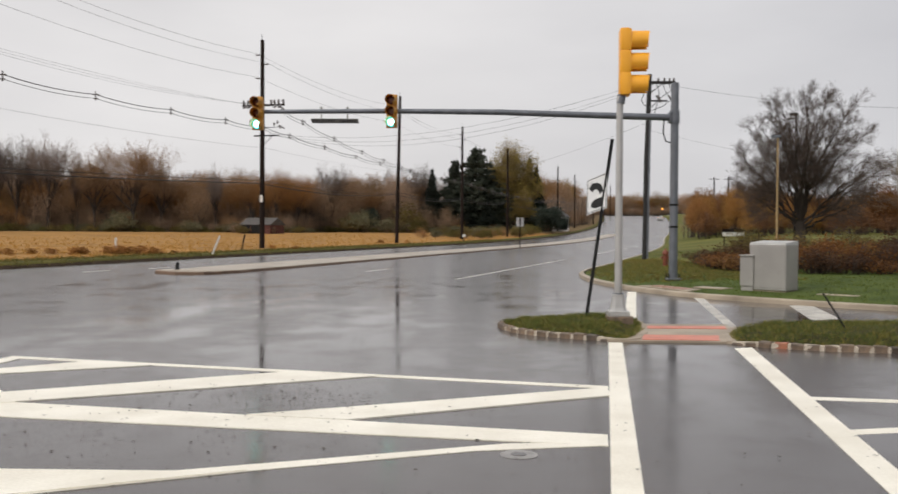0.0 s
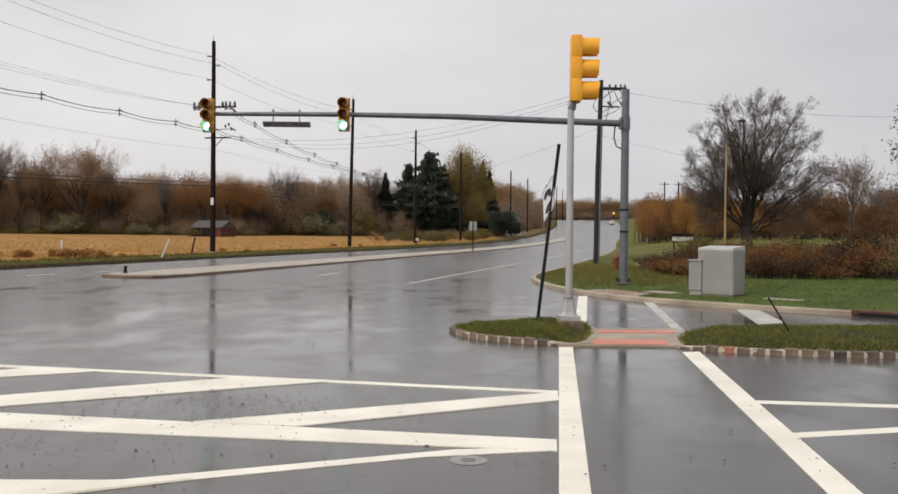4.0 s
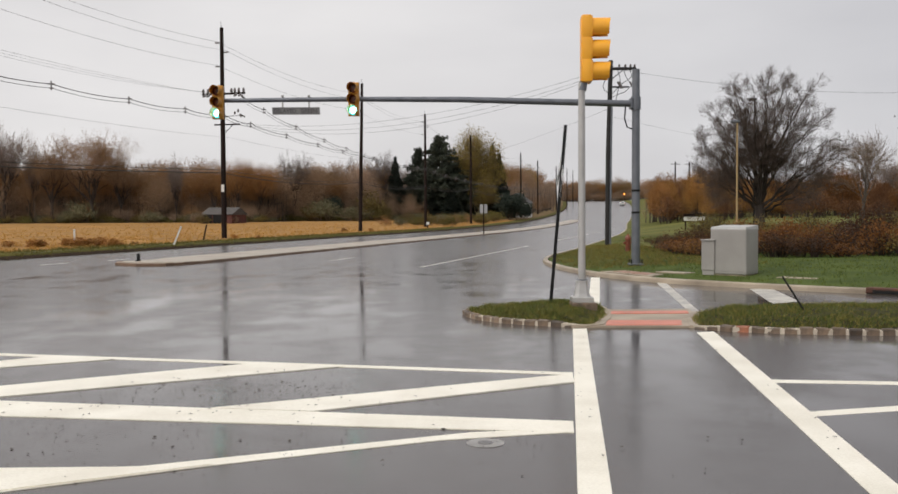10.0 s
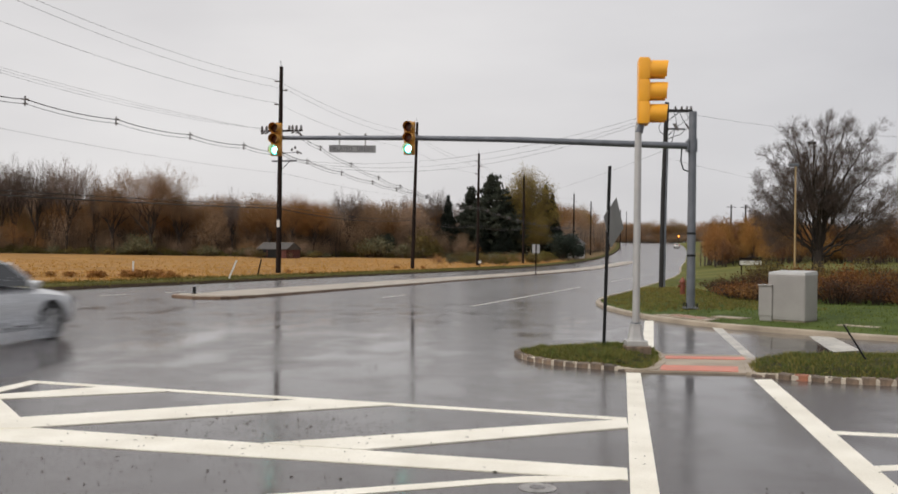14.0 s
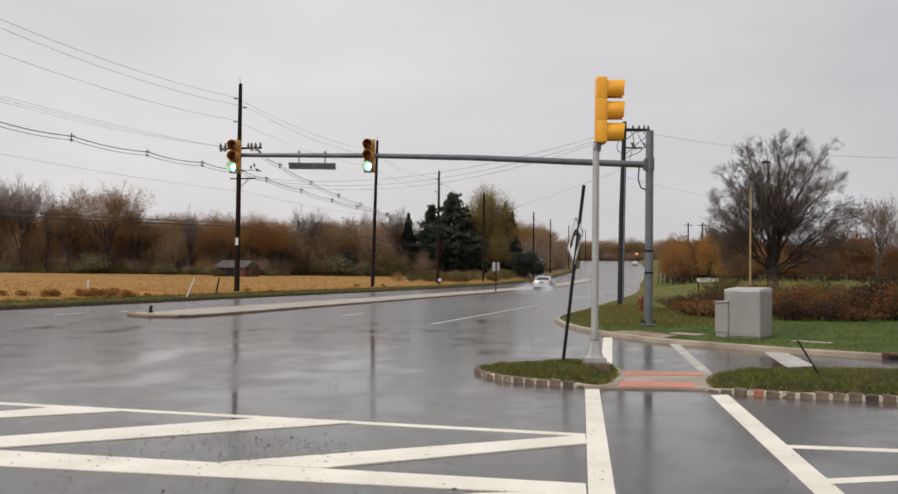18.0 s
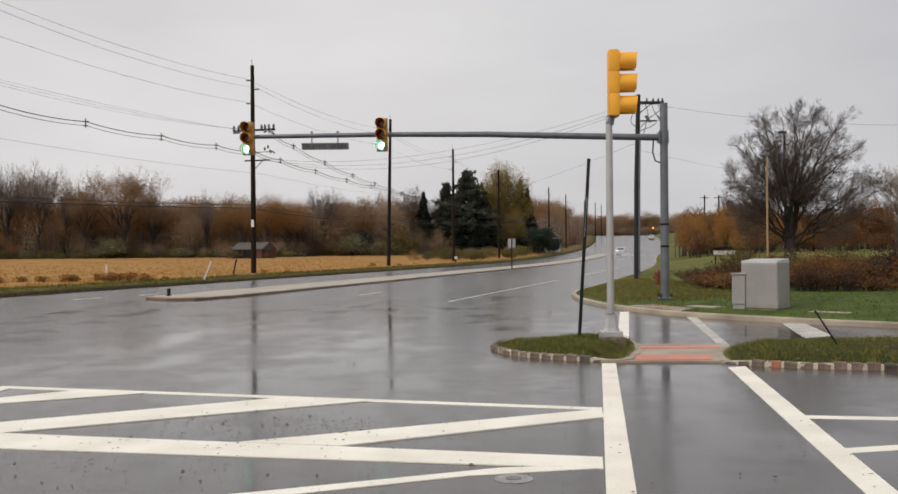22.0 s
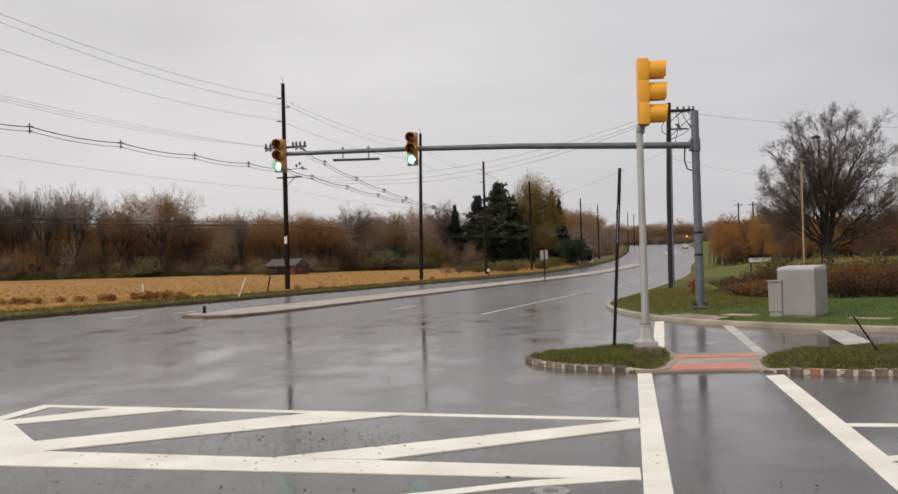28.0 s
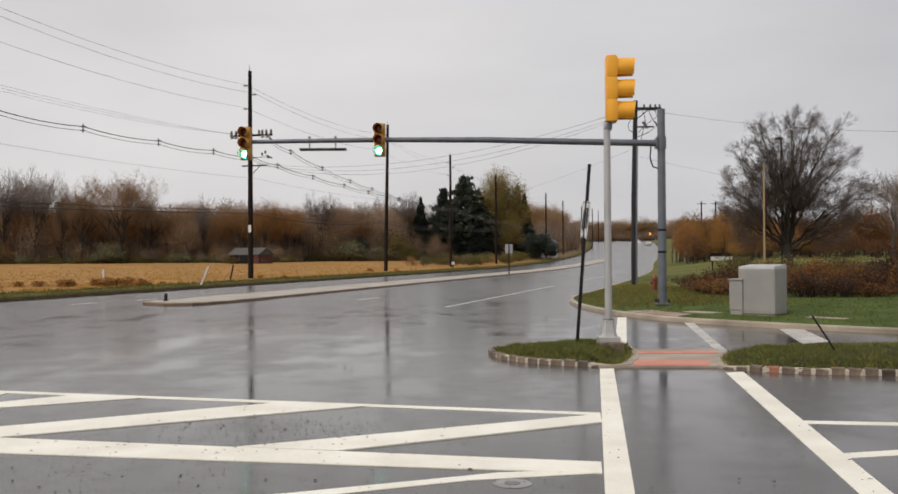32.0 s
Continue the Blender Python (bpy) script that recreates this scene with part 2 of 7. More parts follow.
M_LITTER = mat("leaf_litter", (0.24, 0.165, 0.09), (0.12, 0.088, 0.046), 0.95, scale=0.5, fine=6, bump=0.5, fleck=0.6, spec=0.05)
M_FIELD = mat("straw_field", (0.41, 0.222, 0.076), (0.24, 0.14, 0.052), 0.95, scale=0.22, fine=1.3, bump=0.3, stretch=(0.7, 0.9, 1), fleck=0.75, spec=0.08)
M_GALV = mat("galvanized_steel", (0.195, 0.205, 0.225), (0.14, 0.15, 0.168), 0.42, 0.55, scale=3, fine=30, bump=0.05)
M_ALU = mat("grey_aluminium", (0.52, 0.51, 0.49), (0.43, 0.42, 0.405), 0.4, 0.35, scale=3, fine=30, bump=0.05)
M_YELLOW = mat("signal_yellow", (0.95, 0.44, 0.030), (0.86, 0.385, 0.024), 0.38, scale=3, fine=40, bump=0.03)
# darker tone of signal yellow, for the mast heads and the far signal
M_YELLOW_D = mat("darker_signal_yellow", (0.62, 0.30, 0.035), (0.42, 0.19, 0.02), 0.5, scale=4, fine=40, bump=0.05)
M_BLACK = mat("black_paint", (0.018, 0.018, 0.018), (0.01, 0.01, 0.01), 0.5, scale=5, fine=40, bump=0.05, spec=0.2)
# lens brown has the yellow light thrown back by the visor mixed in
M_LENS_BOUNCE = mat("visor_lit_lens", (0.13, 0.034, 0.012), (0.08, 0.022, 0.008), 0.25, bump=0)
M_GREEN = glow("green_lamp", (0.36, 1.0, 0.92), 7.0)
M_GREEN_RIM = glow("green_lamp_rim", (0.06, 0.70, 0.66), 1.2)
M_AMBER = glow("amber_lamp", (1.0, 0.36, 0.06), 5.0)
M_TAIL = glow("tail_lamp", (0.85, 0.10, 0.03), 0.55)
M_POLE = mat("tarred_wood", (0.026, 0.016, 0.013), (0.014, 0.009, 0.0075), 0.85, scale=2, fine=30, stretch=(6, 6, 0.5), bump=0.3, spec=0.15)
M_POLE2 = mat("black_pole_wood", (0.018, 0.016, 0.015), (0.010, 0.009, 0.009), 0.7, scale=2, fine=30, stretch=(6, 6, 0.5), bump=0.3)
M_WIRE = mat("wire", (0.03, 0.03, 0.032), (0.02, 0.02, 0.02), 0.6, bump=0)
M_CERAMIC = mat("insulator", (0.16, 0.14, 0.13), (0.09, 0.08, 0.08), 0.3, bump=0)
M_CABINET = mat("cabinet_aluminium", (0.37, 0.35, 0.325), (0.31, 0.293, 0.272), 0.45, 0.3, scale=1.5, fine=50, bump=0.04)
M_RUST = mat("rusty_iron", (0.13, 0.045, 0.022), (0.05, 0.02, 0.012), 0.7, scale=4, fine=40, bump=0.3)
M_HYDRANT = mat("hydrant_red", (0.24, 0.060, 0.026), (0.13, 0.033, 0.016), 0.5, scale=6, fine=40, bump=0.1)
M_SIGN_W = mat("sign_white", (0.78, 0.78, 0.77), (0.66, 0.66, 0.65), 0.45, scale=3, fine=40, bump=0)
M_SIGN_BACK = mat("bare_aluminium", (0.30, 0.295, 0.285), (0.24, 0.235, 0.23), 0.42, 0.7, scale=3, fine=40, bump=0.03)
M_SIGN_GREY = mat("dark_sign_sheet", (0.09, 0.088, 0.09), (0.06, 0.06, 0.062), 0.5, scale=3, bump=0)
M_SIGN_EDGE = mat("pale_sign_sheet", (0.42, 0.42, 0.42), (0.34, 0.34, 0.34), 0.5, scale=3, bump=0)
M_BARK = mat("bark", (0.050, 0.036, 0.028), (0.024, 0.018, 0.015), 0.85, scale=3, fine=25, stretch=(3, 3, 0.6), bump=0.4)
M_BARK_G = mat("grey_brown_bark", (0.105, 0.085, 0.07), (0.06, 0.048, 0.04), 0.85, scale=3, fine=25, stretch=(3, 3, 0.6), bump=0.4)
M_TWIG = leafy("bare_twigs", (0.16, 0.115, 0.085), (0.28, 0.205, 0.15))
M_WOOD_GREY = leafy("grey_brown_twigs", (0.16, 0.122, 0.102), (0.25, 0.195, 0.16))
M_WOOD_BROWN = leafy("brown_twigs", (0.22, 0.142, 0.085), (0.34, 0.222, 0.135))
M_WOOD_RUST = leafy("rust_twigs", (0.24, 0.125, 0.05), (0.36, 0.20, 0.085))
M_WOOD_BARE = leafy("bare_crown_twigs", (0.15, 0.118, 0.10), (0.235, 0.188, 0.16))
M_WOOD_PALE = leafy("pale_dry_twigs", (0.235, 0.158, 0.098), (0.37, 0.255, 0.165))
M_WOOD_DARK = leafy("dark_thicket_twigs", (0.27, 0.188, 0.128), (0.41, 0.29, 0.20))
M_LEAF_MUSTARD = leafy("mustard_leaves", (0.22, 0.145, 0.035), (0.36, 0.235, 0.06))
M_LEAF_RUST = leafy("rust_leaves", (0.235, 0.118, 0.042), (0.36, 0.185, 0.066))
M_LEAF_BROWN = leafy("brown_leaves", (0.26, 0.165, 0.090), (0.36, 0.23, 0.125))
M_LEAF_GOLD = leafy("golden_leaves", (0.25, 0.130, 0.040), (0.38, 0.205, 0.064))
M_LEAF_OLIVE = leafy("olive_leaves", (0.15, 0.12, 0.035), (0.34, 0.25, 0.07))
M_LEAF_OAK = leafy("oak_leaves", (0.105, 0.052, 0.026), (0.21, 0.102, 0.046))
M_TWIG_D = leafy("dark_twigs", (0.056, 0.042, 0.036), (0.115, 0.088, 0.074))
M_GRASS_O = leafy("olive_grass_blades", (0.07, 0.075, 0.02), (0.20, 0.16, 0.05))
M_GRASS_Y = leafy("yellowed_grass_blades", (0.11, 0.105, 0.024), (0.27, 0.215, 0.060))
M_NEEDLE = leafy("spruce_needles", (0.020, 0.028, 0.022), (0.055, 0.068, 0.052))
M_WHITE_PINE = leafy("white_pine_needles", (0.032, 0.040, 0.029), (0.090, 0.102, 0.075))
M_PINE = leafy("pine_needles", (0.025, 0.04, 0.018), (0.06, 0.08, 0.035))
M_SHRUB_G = leafy("grey_green_leaves", (0.10, 0.10, 0.055), (0.21, 0.19, 0.11))
M_BRUSH = leafy("russet_brush", (0.125, 0.054, 0.018), (0.25, 0.112, 0.036))
M_BRUSH_D = leafy("dark_brush", (0.055, 0.028, 0.016), (0.125, 0.062, 0.031))
M_BRUSH_O = leafy("olive_brush", (0.12, 0.092, 0.030), (0.245, 0.182, 0.060))
M_GRASS = leafy("grass_blades", (0.044, 0.066, 0.016), (0.180, 0.210, 0.056))
M_WEED = leafy("dry_weed_leaves", (0.26, 0.125, 0.04), (0.42, 0.215, 0.075))
M_STRAW = leafy("straw_blades", (0.34, 0.19, 0.05), (0.46, 0.27, 0.08))
M_BARN = mat("barn_red", (0.12, 0.032, 0.022), (0.06, 0.02, 0.015), 0.7, scale=2, fine=15)
M_ROOF = mat("grey_roof", (0.085, 0.074, 0.066), (0.05, 0.044, 0.04), 0.7, scale=2, fine=15)
M_WHITE = mat("white_paint", (0.76, 0.75, 0.72), (0.62, 0.6, 0.57), 0.5, scale=3, fine=20)
M_TAN = mat("tan_paint", (0.42, 0.29, 0.14), (0.33, 0.22, 0.10), 0.5, scale=3, fine=20)
M_SILVER = mat("silver_car_paint", (0.68, 0.69, 0.70), (0.63, 0.64, 0.655), 0.22, 0.25, scale=2, fine=60, bump=0)
M_GLASS = mat("tinted_glass", (0.02, 0.024, 0.026), (0.015, 0.018, 0.02), 0.06, 0.0, bump=0, spec=0.8)
M_TYRE = mat("tyre_rubber", (0.02, 0.02, 0.02), (0.013, 0.013, 0.013), 0.7, bump=0.1)
M_RIM = mat("alloy_rim", (0.55, 0.56, 0.57), (0.45, 0.46, 0.47), 0.3, 0.8, bump=0)


def mist_material():
    """Fine white drops that let light through."""
    m = bpy.data.materials.new("water_mist")
    m.use_nodes = True
    nd, ln = m.node_tree.nodes, m.node_tree.links
    nd.remove(nd["Principled BSDF"])
    d, t, mx = nd.new("ShaderNodeBsdfDiffuse"), nd.new("ShaderNodeBsdfTranslucent"), nd.new("ShaderNodeMixShader")
    for q in (d, t):
        q.inputs["Color"].default_value = (0.92, 0.93, 0.95, 1)
    ln.new(d.outputs[0], mx.inputs[1])
    ln.new(t.outputs[0], mx.inputs[2])
    ln.new(mx.outputs[0], nd["Material Output"].inputs["Surface"])
    return m


M_MIST = mist_material()


# ---------------------------------------------------------------- mesh helpers
class Shape:
    """Collects corners and faces of one mesh."""

    def __init__(self):
        self.v, self.f = [], []

    def add(self, verts, faces):
        k = len(self.v)
        self.v += [tuple(p) for p in verts]
        self.f += [tuple(i + k for i in q) for q in faces]
        return self

    def box(self, cx, cy, cz, sx, sy, sz, m=None, chamfer=0.0):
        x, y, z = sx / 2, sy / 2, sz / 2
        if chamfer:
            c = min(chamfer, x * 0.9, y * 0.9, z * 0.9)
            bm = bmesh.new()
            bmesh.ops.create_cube(bm, size=1.0, matrix=Matrix.Diagonal((sx, sy, sz, 1)))
            bmesh.ops.bevel(bm, geom=list(bm.edges), offset=c, segments=2, affect="EDGES", profile=0.5)
            bm.verts.index_update()
            pts = [v.co.copy() for v in bm.verts]
            faces = [[v.index for v in q.verts] for q in bm.faces]
            bm.free()
        else:
            pts = [Vector(p) for p in ((-x, -y, -z), (x, -y, -z), (x, y, -z), (-x, y, -z), (-x, -y, z), (x, -y, z), (x, y, z), (-x, y, z))]
            faces = [(0, 3, 2, 1), (4, 5, 6, 7), (0, 1, 5, 4), (1, 2, 6, 5), (2, 3, 7, 6), (3, 0, 4, 7)]
        pts = [p + Vector((cx, cy, cz)) for p in pts]
        if m is not None:
            pts = [m @ p for p in pts]
        return self.add(pts, faces)

    def tube(self, path, radii, n=8, cap=True):
        """A round bar along path; radii one a point."""
        path = [Vector(p) for p in path]
        rings, side = [], None
        for i, p in enumerate(path):
            d = (path[min(i + 1, len(path) - 1)] - path[max(i - 1, 0)])
            d = d.normalized() if d.length > 1e-9 else Vector((0, 0, 1))
            if side is None:
                side = d.orthogonal().normalized()
            side = side - d * side.dot(d)
            side = side.normalized() if side.length > 1e-6 else d.orthogonal().normalized()
            up = d.cross(side)
            r = radii[i] if hasattr(radii, "__len__") else radii
            rings.append([p + (side * math.cos(a) + up * math.sin(a)) * r for a in (2 * math.pi * k / n for k in range(n))])
        faces = [(i * n + k, i * n + (k + 1) % n, (i + 1) * n + (k + 1) % n, (i + 1) * n + k) for i in range(len(path) - 1) for k in range(n)]
        if cap:
            faces += [tuple(range(n - 1, -1, -1)), tuple((len(path) - 1) * n + k for k in range(n))]
        return self.add([q for r in rings for q in r], faces)

    def prism(self, outline, z0, z1, zf=None):
        """An upright block over a flat outline (counter-clockwise)."""
        n = len(outline)
        lift = zf or (lambda x, y: 0.0)
        lo = [(x, y, z0 + lift(x, y)) for x, y in outline]
        hi = [(x, y, z1 + lift(x, y)) for x, y in outline]
        faces = [tuple(range(n - 1, -1, -1)), tuple(range(n, 2 * n))] + [(k, (k + 1) % n, n + (k + 1) % n, n + k) for k in range(n)]
        return self.add(lo + hi, faces)

    def ball(self, c, r, n=10, squash=(1, 1, 1)):
        rows = max(4, n // 2)
        v = [(c[0] + r * squash[0] * math.sin(math.pi * i / rows) * math.cos(2 * math.pi * k / n),
              c[1] + r * squash[1] * math.sin(math.pi * i / rows) * math.sin(2 * math.pi * k / n),
              c[2] + r * squash[2] * math.cos(math.pi * i / rows)) for i in range(rows + 1) for k in range(n)]
        return self.add(v, [(i * n + k, (i + 1) * n + k, (i + 1) * n + (k + 1) % n, i * n + (k + 1) % n) for i in range(rows) for k in range(n)])

    def mesh(self, name, material, smooth=False):
        me = bpy.data.meshes.new(name)
        me.from_pydata(self.v, [], self.f)
        me.validate()
        if smooth:
            me.polygons.foreach_set("use_smooth", [True] * len(me.polygons))
            me.set_sharp_from_angle(angle=radians(38))
        me.materials.append(material)
        return me


def part(name, shape, material, parent=None, label="", smooth=False):
    ob = new(name, shape.mesh(name, material, smooth))
    ob.parent = parent
    return tagged(ob, label)


def thing(name, label, category, at=(0, 0, 0), turn=0.0, group="", kind=""):
    ob = new(name)
    ob.empty_display_size = 0.2
    ob.matrix_world = pose(*at, 0, 0, turn)
    return tagged(ob, label, category, group, kind)


def single(name, shape, material, label, category, at=(0, 0, 0), turn=0.0, group="", kind="", smooth=False):
    ob = part(name, shape, material, None, "", smooth)
    ob.matrix_world = pose(*at, 0, 0, turn)
    return tagged(ob, label, category, group, kind)


def structure(name, shape, material, label, category):
    return tagged(part(name, shape, material), label, category, kind="structure")


# ---------------------------------------------------------------- lie of the land
def rise(y):
    if y < 90:
        return 0.0
    if y < 350:
        return 0.00009 * (y - 90) ** 2
    u = min(y - 350, 78.0)
    return 6.084 + 0.0468 * u - 0.0003 * u * u


def bend(y):
    """How far the road swings to one side in the distance."""
    return 0.0 if y < 90 else -0.00024 * (y - 90) ** 2 if y < 450 else -31.1 - 0.1728 * (y - 450)


def road_left(y):
    return -17.0 + 0.265 * (y - 36) + bend(y)


def median_near(y):
    return -8.6 + 0.265 * (y - 31.6) + bend(y)


def road_right(y):
    u = min(max((y - 60.0) / 100.0, 0.0), 1.0)
    v = min(max((y - 200.0) / 200.0, 0.0), 1.0)
    return median_near(y) + 12.2 - 3.1 * u * u * (3 - 2 * u) + 5.0 * v * v * (3 - 2 * v)


YROWS = [-330, -200, -120, -70, -40, -20, -10, 0, 6, 12, 18, 24, 30, 36, 42, 50, 60, 75, 90, 105, 120, 140, 160, 180, 200, 225, 250, 275, 300, 325, 350, 370, 390, 410, 430, 500, 600, 800, 1200, 2500]


def verge(d):
    """Height of the soil above the road, d metres beyond its left edge."""
    return -0.06 + 0.20 * min(max(d / 0.5, 0.0), 1.0) + 0.10 * min(max((d - 0.5) / 6.0, 0.0), 1.0)


def build_ground():
    s = Shape()
    offs = [-2500, -900, -400, -200, -110, -60, -35, -20, -12, -7, -4, -2, -1, -0.5, 0, 4, 12, 30, 60, 120, 250, 600, 2500]
    for y in YROWS:
        for o in offs:
            s.v.append((road_left(y) + o, y, rise(y) + verge(-o)))
    n = len(offs)
    s.f = [(j * n + i, j * n + i + 1, (j + 1) * n + i + 1, (j + 1) * n + i) for j in range(len(YROWS) - 1) for i in range(n - 1)]
    structure("ground", s, M_FIELD, "harvested straw-coloured field reaching to the woods", "field")
    v = Shape()
    cols = [0.02, 0.45, 1.2, 2.6]
    ys = [y for y in YROWS if -70 <= y <= 430]
    for y in ys:
        for o in cols:
            v.v.append((road_left(y) - o, y, rise(y) + verge(o) + 0.012 + (0.05 if o in (0.45, 1.2) else 0.0)))
    n = len(cols)
    v.f = [(j * n + i, (j + 1) * n + i, (j + 1) * n + i + 1, j * n + i + 1) for j in range(len(ys) - 1) for i in range(n - 1)]
    # dark strip that paints the shadow line at the foot of the verge
    e = Shape()
    for y in ys:
        e.v += [(road_left(y) + 0.10, y, rise(y) + 0.004), (road_left(y) - 0.04, y, rise(y) + 0.055), (road_left(y) - 0.34, y, rise(y) + verge(0.34) + 0.05)]
    e.f = [(j * 3 + i, (j + 1) * 3 + i, (j + 1) * 3 + i + 1, j * 3 + i + 1) for j in range(len(ys) - 1) for i in range(2)]
    structure("verge_shade_edge", e, M_SOIL_SHADE, "dark strip for the shadow line between road and grass", "verge")
    structure("grass_verge", v, M_VERGE, "mown green grass verge along the wet road", "verge")


def build_road():
    s = Shape()
    ys = [y for y in YROWS if y <= 600]
    cols = 7
    for y in ys:
        a, b = road_left(y), (road_right(y) + 0.05 if y > 36 else road_right(36) + 0.05 - 0.265 * (36 - y))
        for i in range(cols):
            s.v.append((a + (b - a) * i / (cols - 1), y, rise(y)))
    s.f = [(j * cols + i, j * cols + i + 1, (j + 1) * cols + i + 1, (j + 1) * cols + i) for j in range(len(ys) - 1) for i in range(cols - 1)]
    # the mouth of the side road, from which one looks out
    k = len(s.v)
    mouth = [(-70.0, -45.0), (90.0, -45.0), (90.0, 14.0), (30.0, 14.5), (20.0, 15.0), (14.5, 15.8), (11.8, 16.9), (10.0, 18.3), (9.1, 19.6), (7.77, 20.9), (6.6, 22.2), (5.41, 23.5), (4.84, 24.6), (4.3, 26.3), (3.95, 28.6), (3.9, 31.0), (4.45, 34.0)]
    edge_y = [36.0 - 9.0 * i for i in range(9)]
    mouth += [(road_right(36) + 0.05 - 0.265 * (36 - y), y) for y in edge_y if y > -45]
    s.v += [(x, y, 0.0) for x, y in mouth]
    s.f.append(tuple(range(k, k + len(mouth))))
    structure("road", s, M_ASPHALT, "wet dark asphalt road junction mirroring the grey sky", "road")


KERB = [(90.0, 13.4), (50.0, 13.6), (30.0, 13.9), (20.0, 14.4), (14.5, 15.2), (11.5, 16.4), (9.7, 17.75), (8.89, 18.75), (7.77, 19.72), (6.6, 20.99), (5.41, 22.42), (4.84, 23.64), (4.28, 25.48), (3.92, 28.2), (3.85, 30.5), (4.05, 33.2), (4.75, 36.5)]


def lawn_edge(y):
    """Where the lawn begins, going up the road."""
    if y >= KERB[-1][1]:
        return road_right(y)
    for (x0, y0), (x1, y1) in zip(KERB, KERB[1:]):
        if y0 <= y <= y1:
            return x0 + (x1 - x0) * (y - y0) / (y1 - y0)
    return KERB[0][0]


def lawn_z(x, y):
    """Grass height: a kerb's height at the edge, a little more further in."""
    near = 99.0
    for (x0, y0), (x1, y1) in zip(KERB, KERB[1:]):
        dx, dy = x1 - x0, y1 - y0
        u = min(max(((x - x0) * dx + (y - y0) * dy) / (dx * dx + dy * dy), 0.0), 1.0)
        near = min(near, math.hypot(x - x0 - u * dx, y - y0 - u * dy))
    if y > 36.5:
        near = x - road_right(y)
    swell = 0.018 * min(max(y - 44.0, 0.0), 50.0) * min(max(near - 2.0, 0.0) / 9.0, 1.0)
    return rise(y) + 0.10 + 0.13 * min(near / 3.0, 1.0) + swell


def build_lawn():
    s = Shape()
    ys = sorted({q[1] for q in KERB} | {14.8, 15.8, 17.0, 18.2, 19.2, 21.6, 23.0, 24.5, 26.8} | {y for y in YROWS if 36.5 < y < 650})
    offs = [0.0, 0.4, 1.0, 2.0, 4.0, 8.0, 14.0, 25.0, 45.0, 80.0, 150.0, 300.0, 600.0]
    for y in ys:
        for o in offs:
            x = lawn_edge(y) + o
            s.v.append((x, y, lawn_z(x, y)))
    n = len(offs)
    cut = [j for j, y in enumerate(ys) if y >= 42.0][0]
    for name, j0, j1, m, lab in (("lawn", 0, cut, M_LAWN, "wet green lawn on the street corner"), ("park_lawn", cut, len(ys) - 1, M_PARK, "mown yellow-green grass beyond the brush")):
        piece = Shape()
        piece.v = s.v[j0 * n:(j1 + 1) * n]
        piece.f = [(j * n + i, j * n + i + 1, (j + 1) * n + i + 1, (j + 1) * n + i) for j in range(j1 - j0) for i in range(n - 1)]
        structure(name, piece, m, lab, "lawn")
    # concrete kerb round the corner
    pts = [Vector((x, y, 0)) for x, y in KERB[1:]] + [Vector((road_right(y), y, rise(y))) for y in (42, 50, 60, 75, 90, 105, 120, 140, 160, 180, 200)]
    fine = []
    for i in range(len(pts) - 1):
        p0, p1, p2, p3 = pts[max(i - 1, 0)], pts[i], pts[i + 1], pts[min(i + 2, len(pts) - 1)]
        for k in range(4):
            u = k / 4
            fine.append(0.5 * ((2 * p1) + (p2 - p0) * u + (2 * p0 - 5 * p1 + 4 * p2 - p3) * u * u + (3 * p1 - p0 - 3 * p2 + p3) * u ** 3))
    fine.append(pts[-1])
    k = Shape()
    prof = [(-0.17, -0.05), (-0.155, 0.085), (-0.135, 0.107), (0.0, 0.115), (0.02, 0.03)]
    for i, p in enumerate(fine):
        d = (fine[min(i + 1, len(fine) - 1)] - fine[max(i - 1, 0)]).normalized()
        side = Vector((d.y, -d.x, 0))
        for o, z in prof:
            q = p + side * o
            k.v.append((q.x, q.y, p.z + z))
    n = len(prof)
    k.f = [(j * n + i, j * n + i + 1, (j + 1) * n + i + 1, (j + 1) * n + i) for j in range(len(fine) - 1) for i in range(n - 1)]
    structure("kerb", k, M_CONCRETE, "pale concrete kerb curving round the lawn", "kerb")


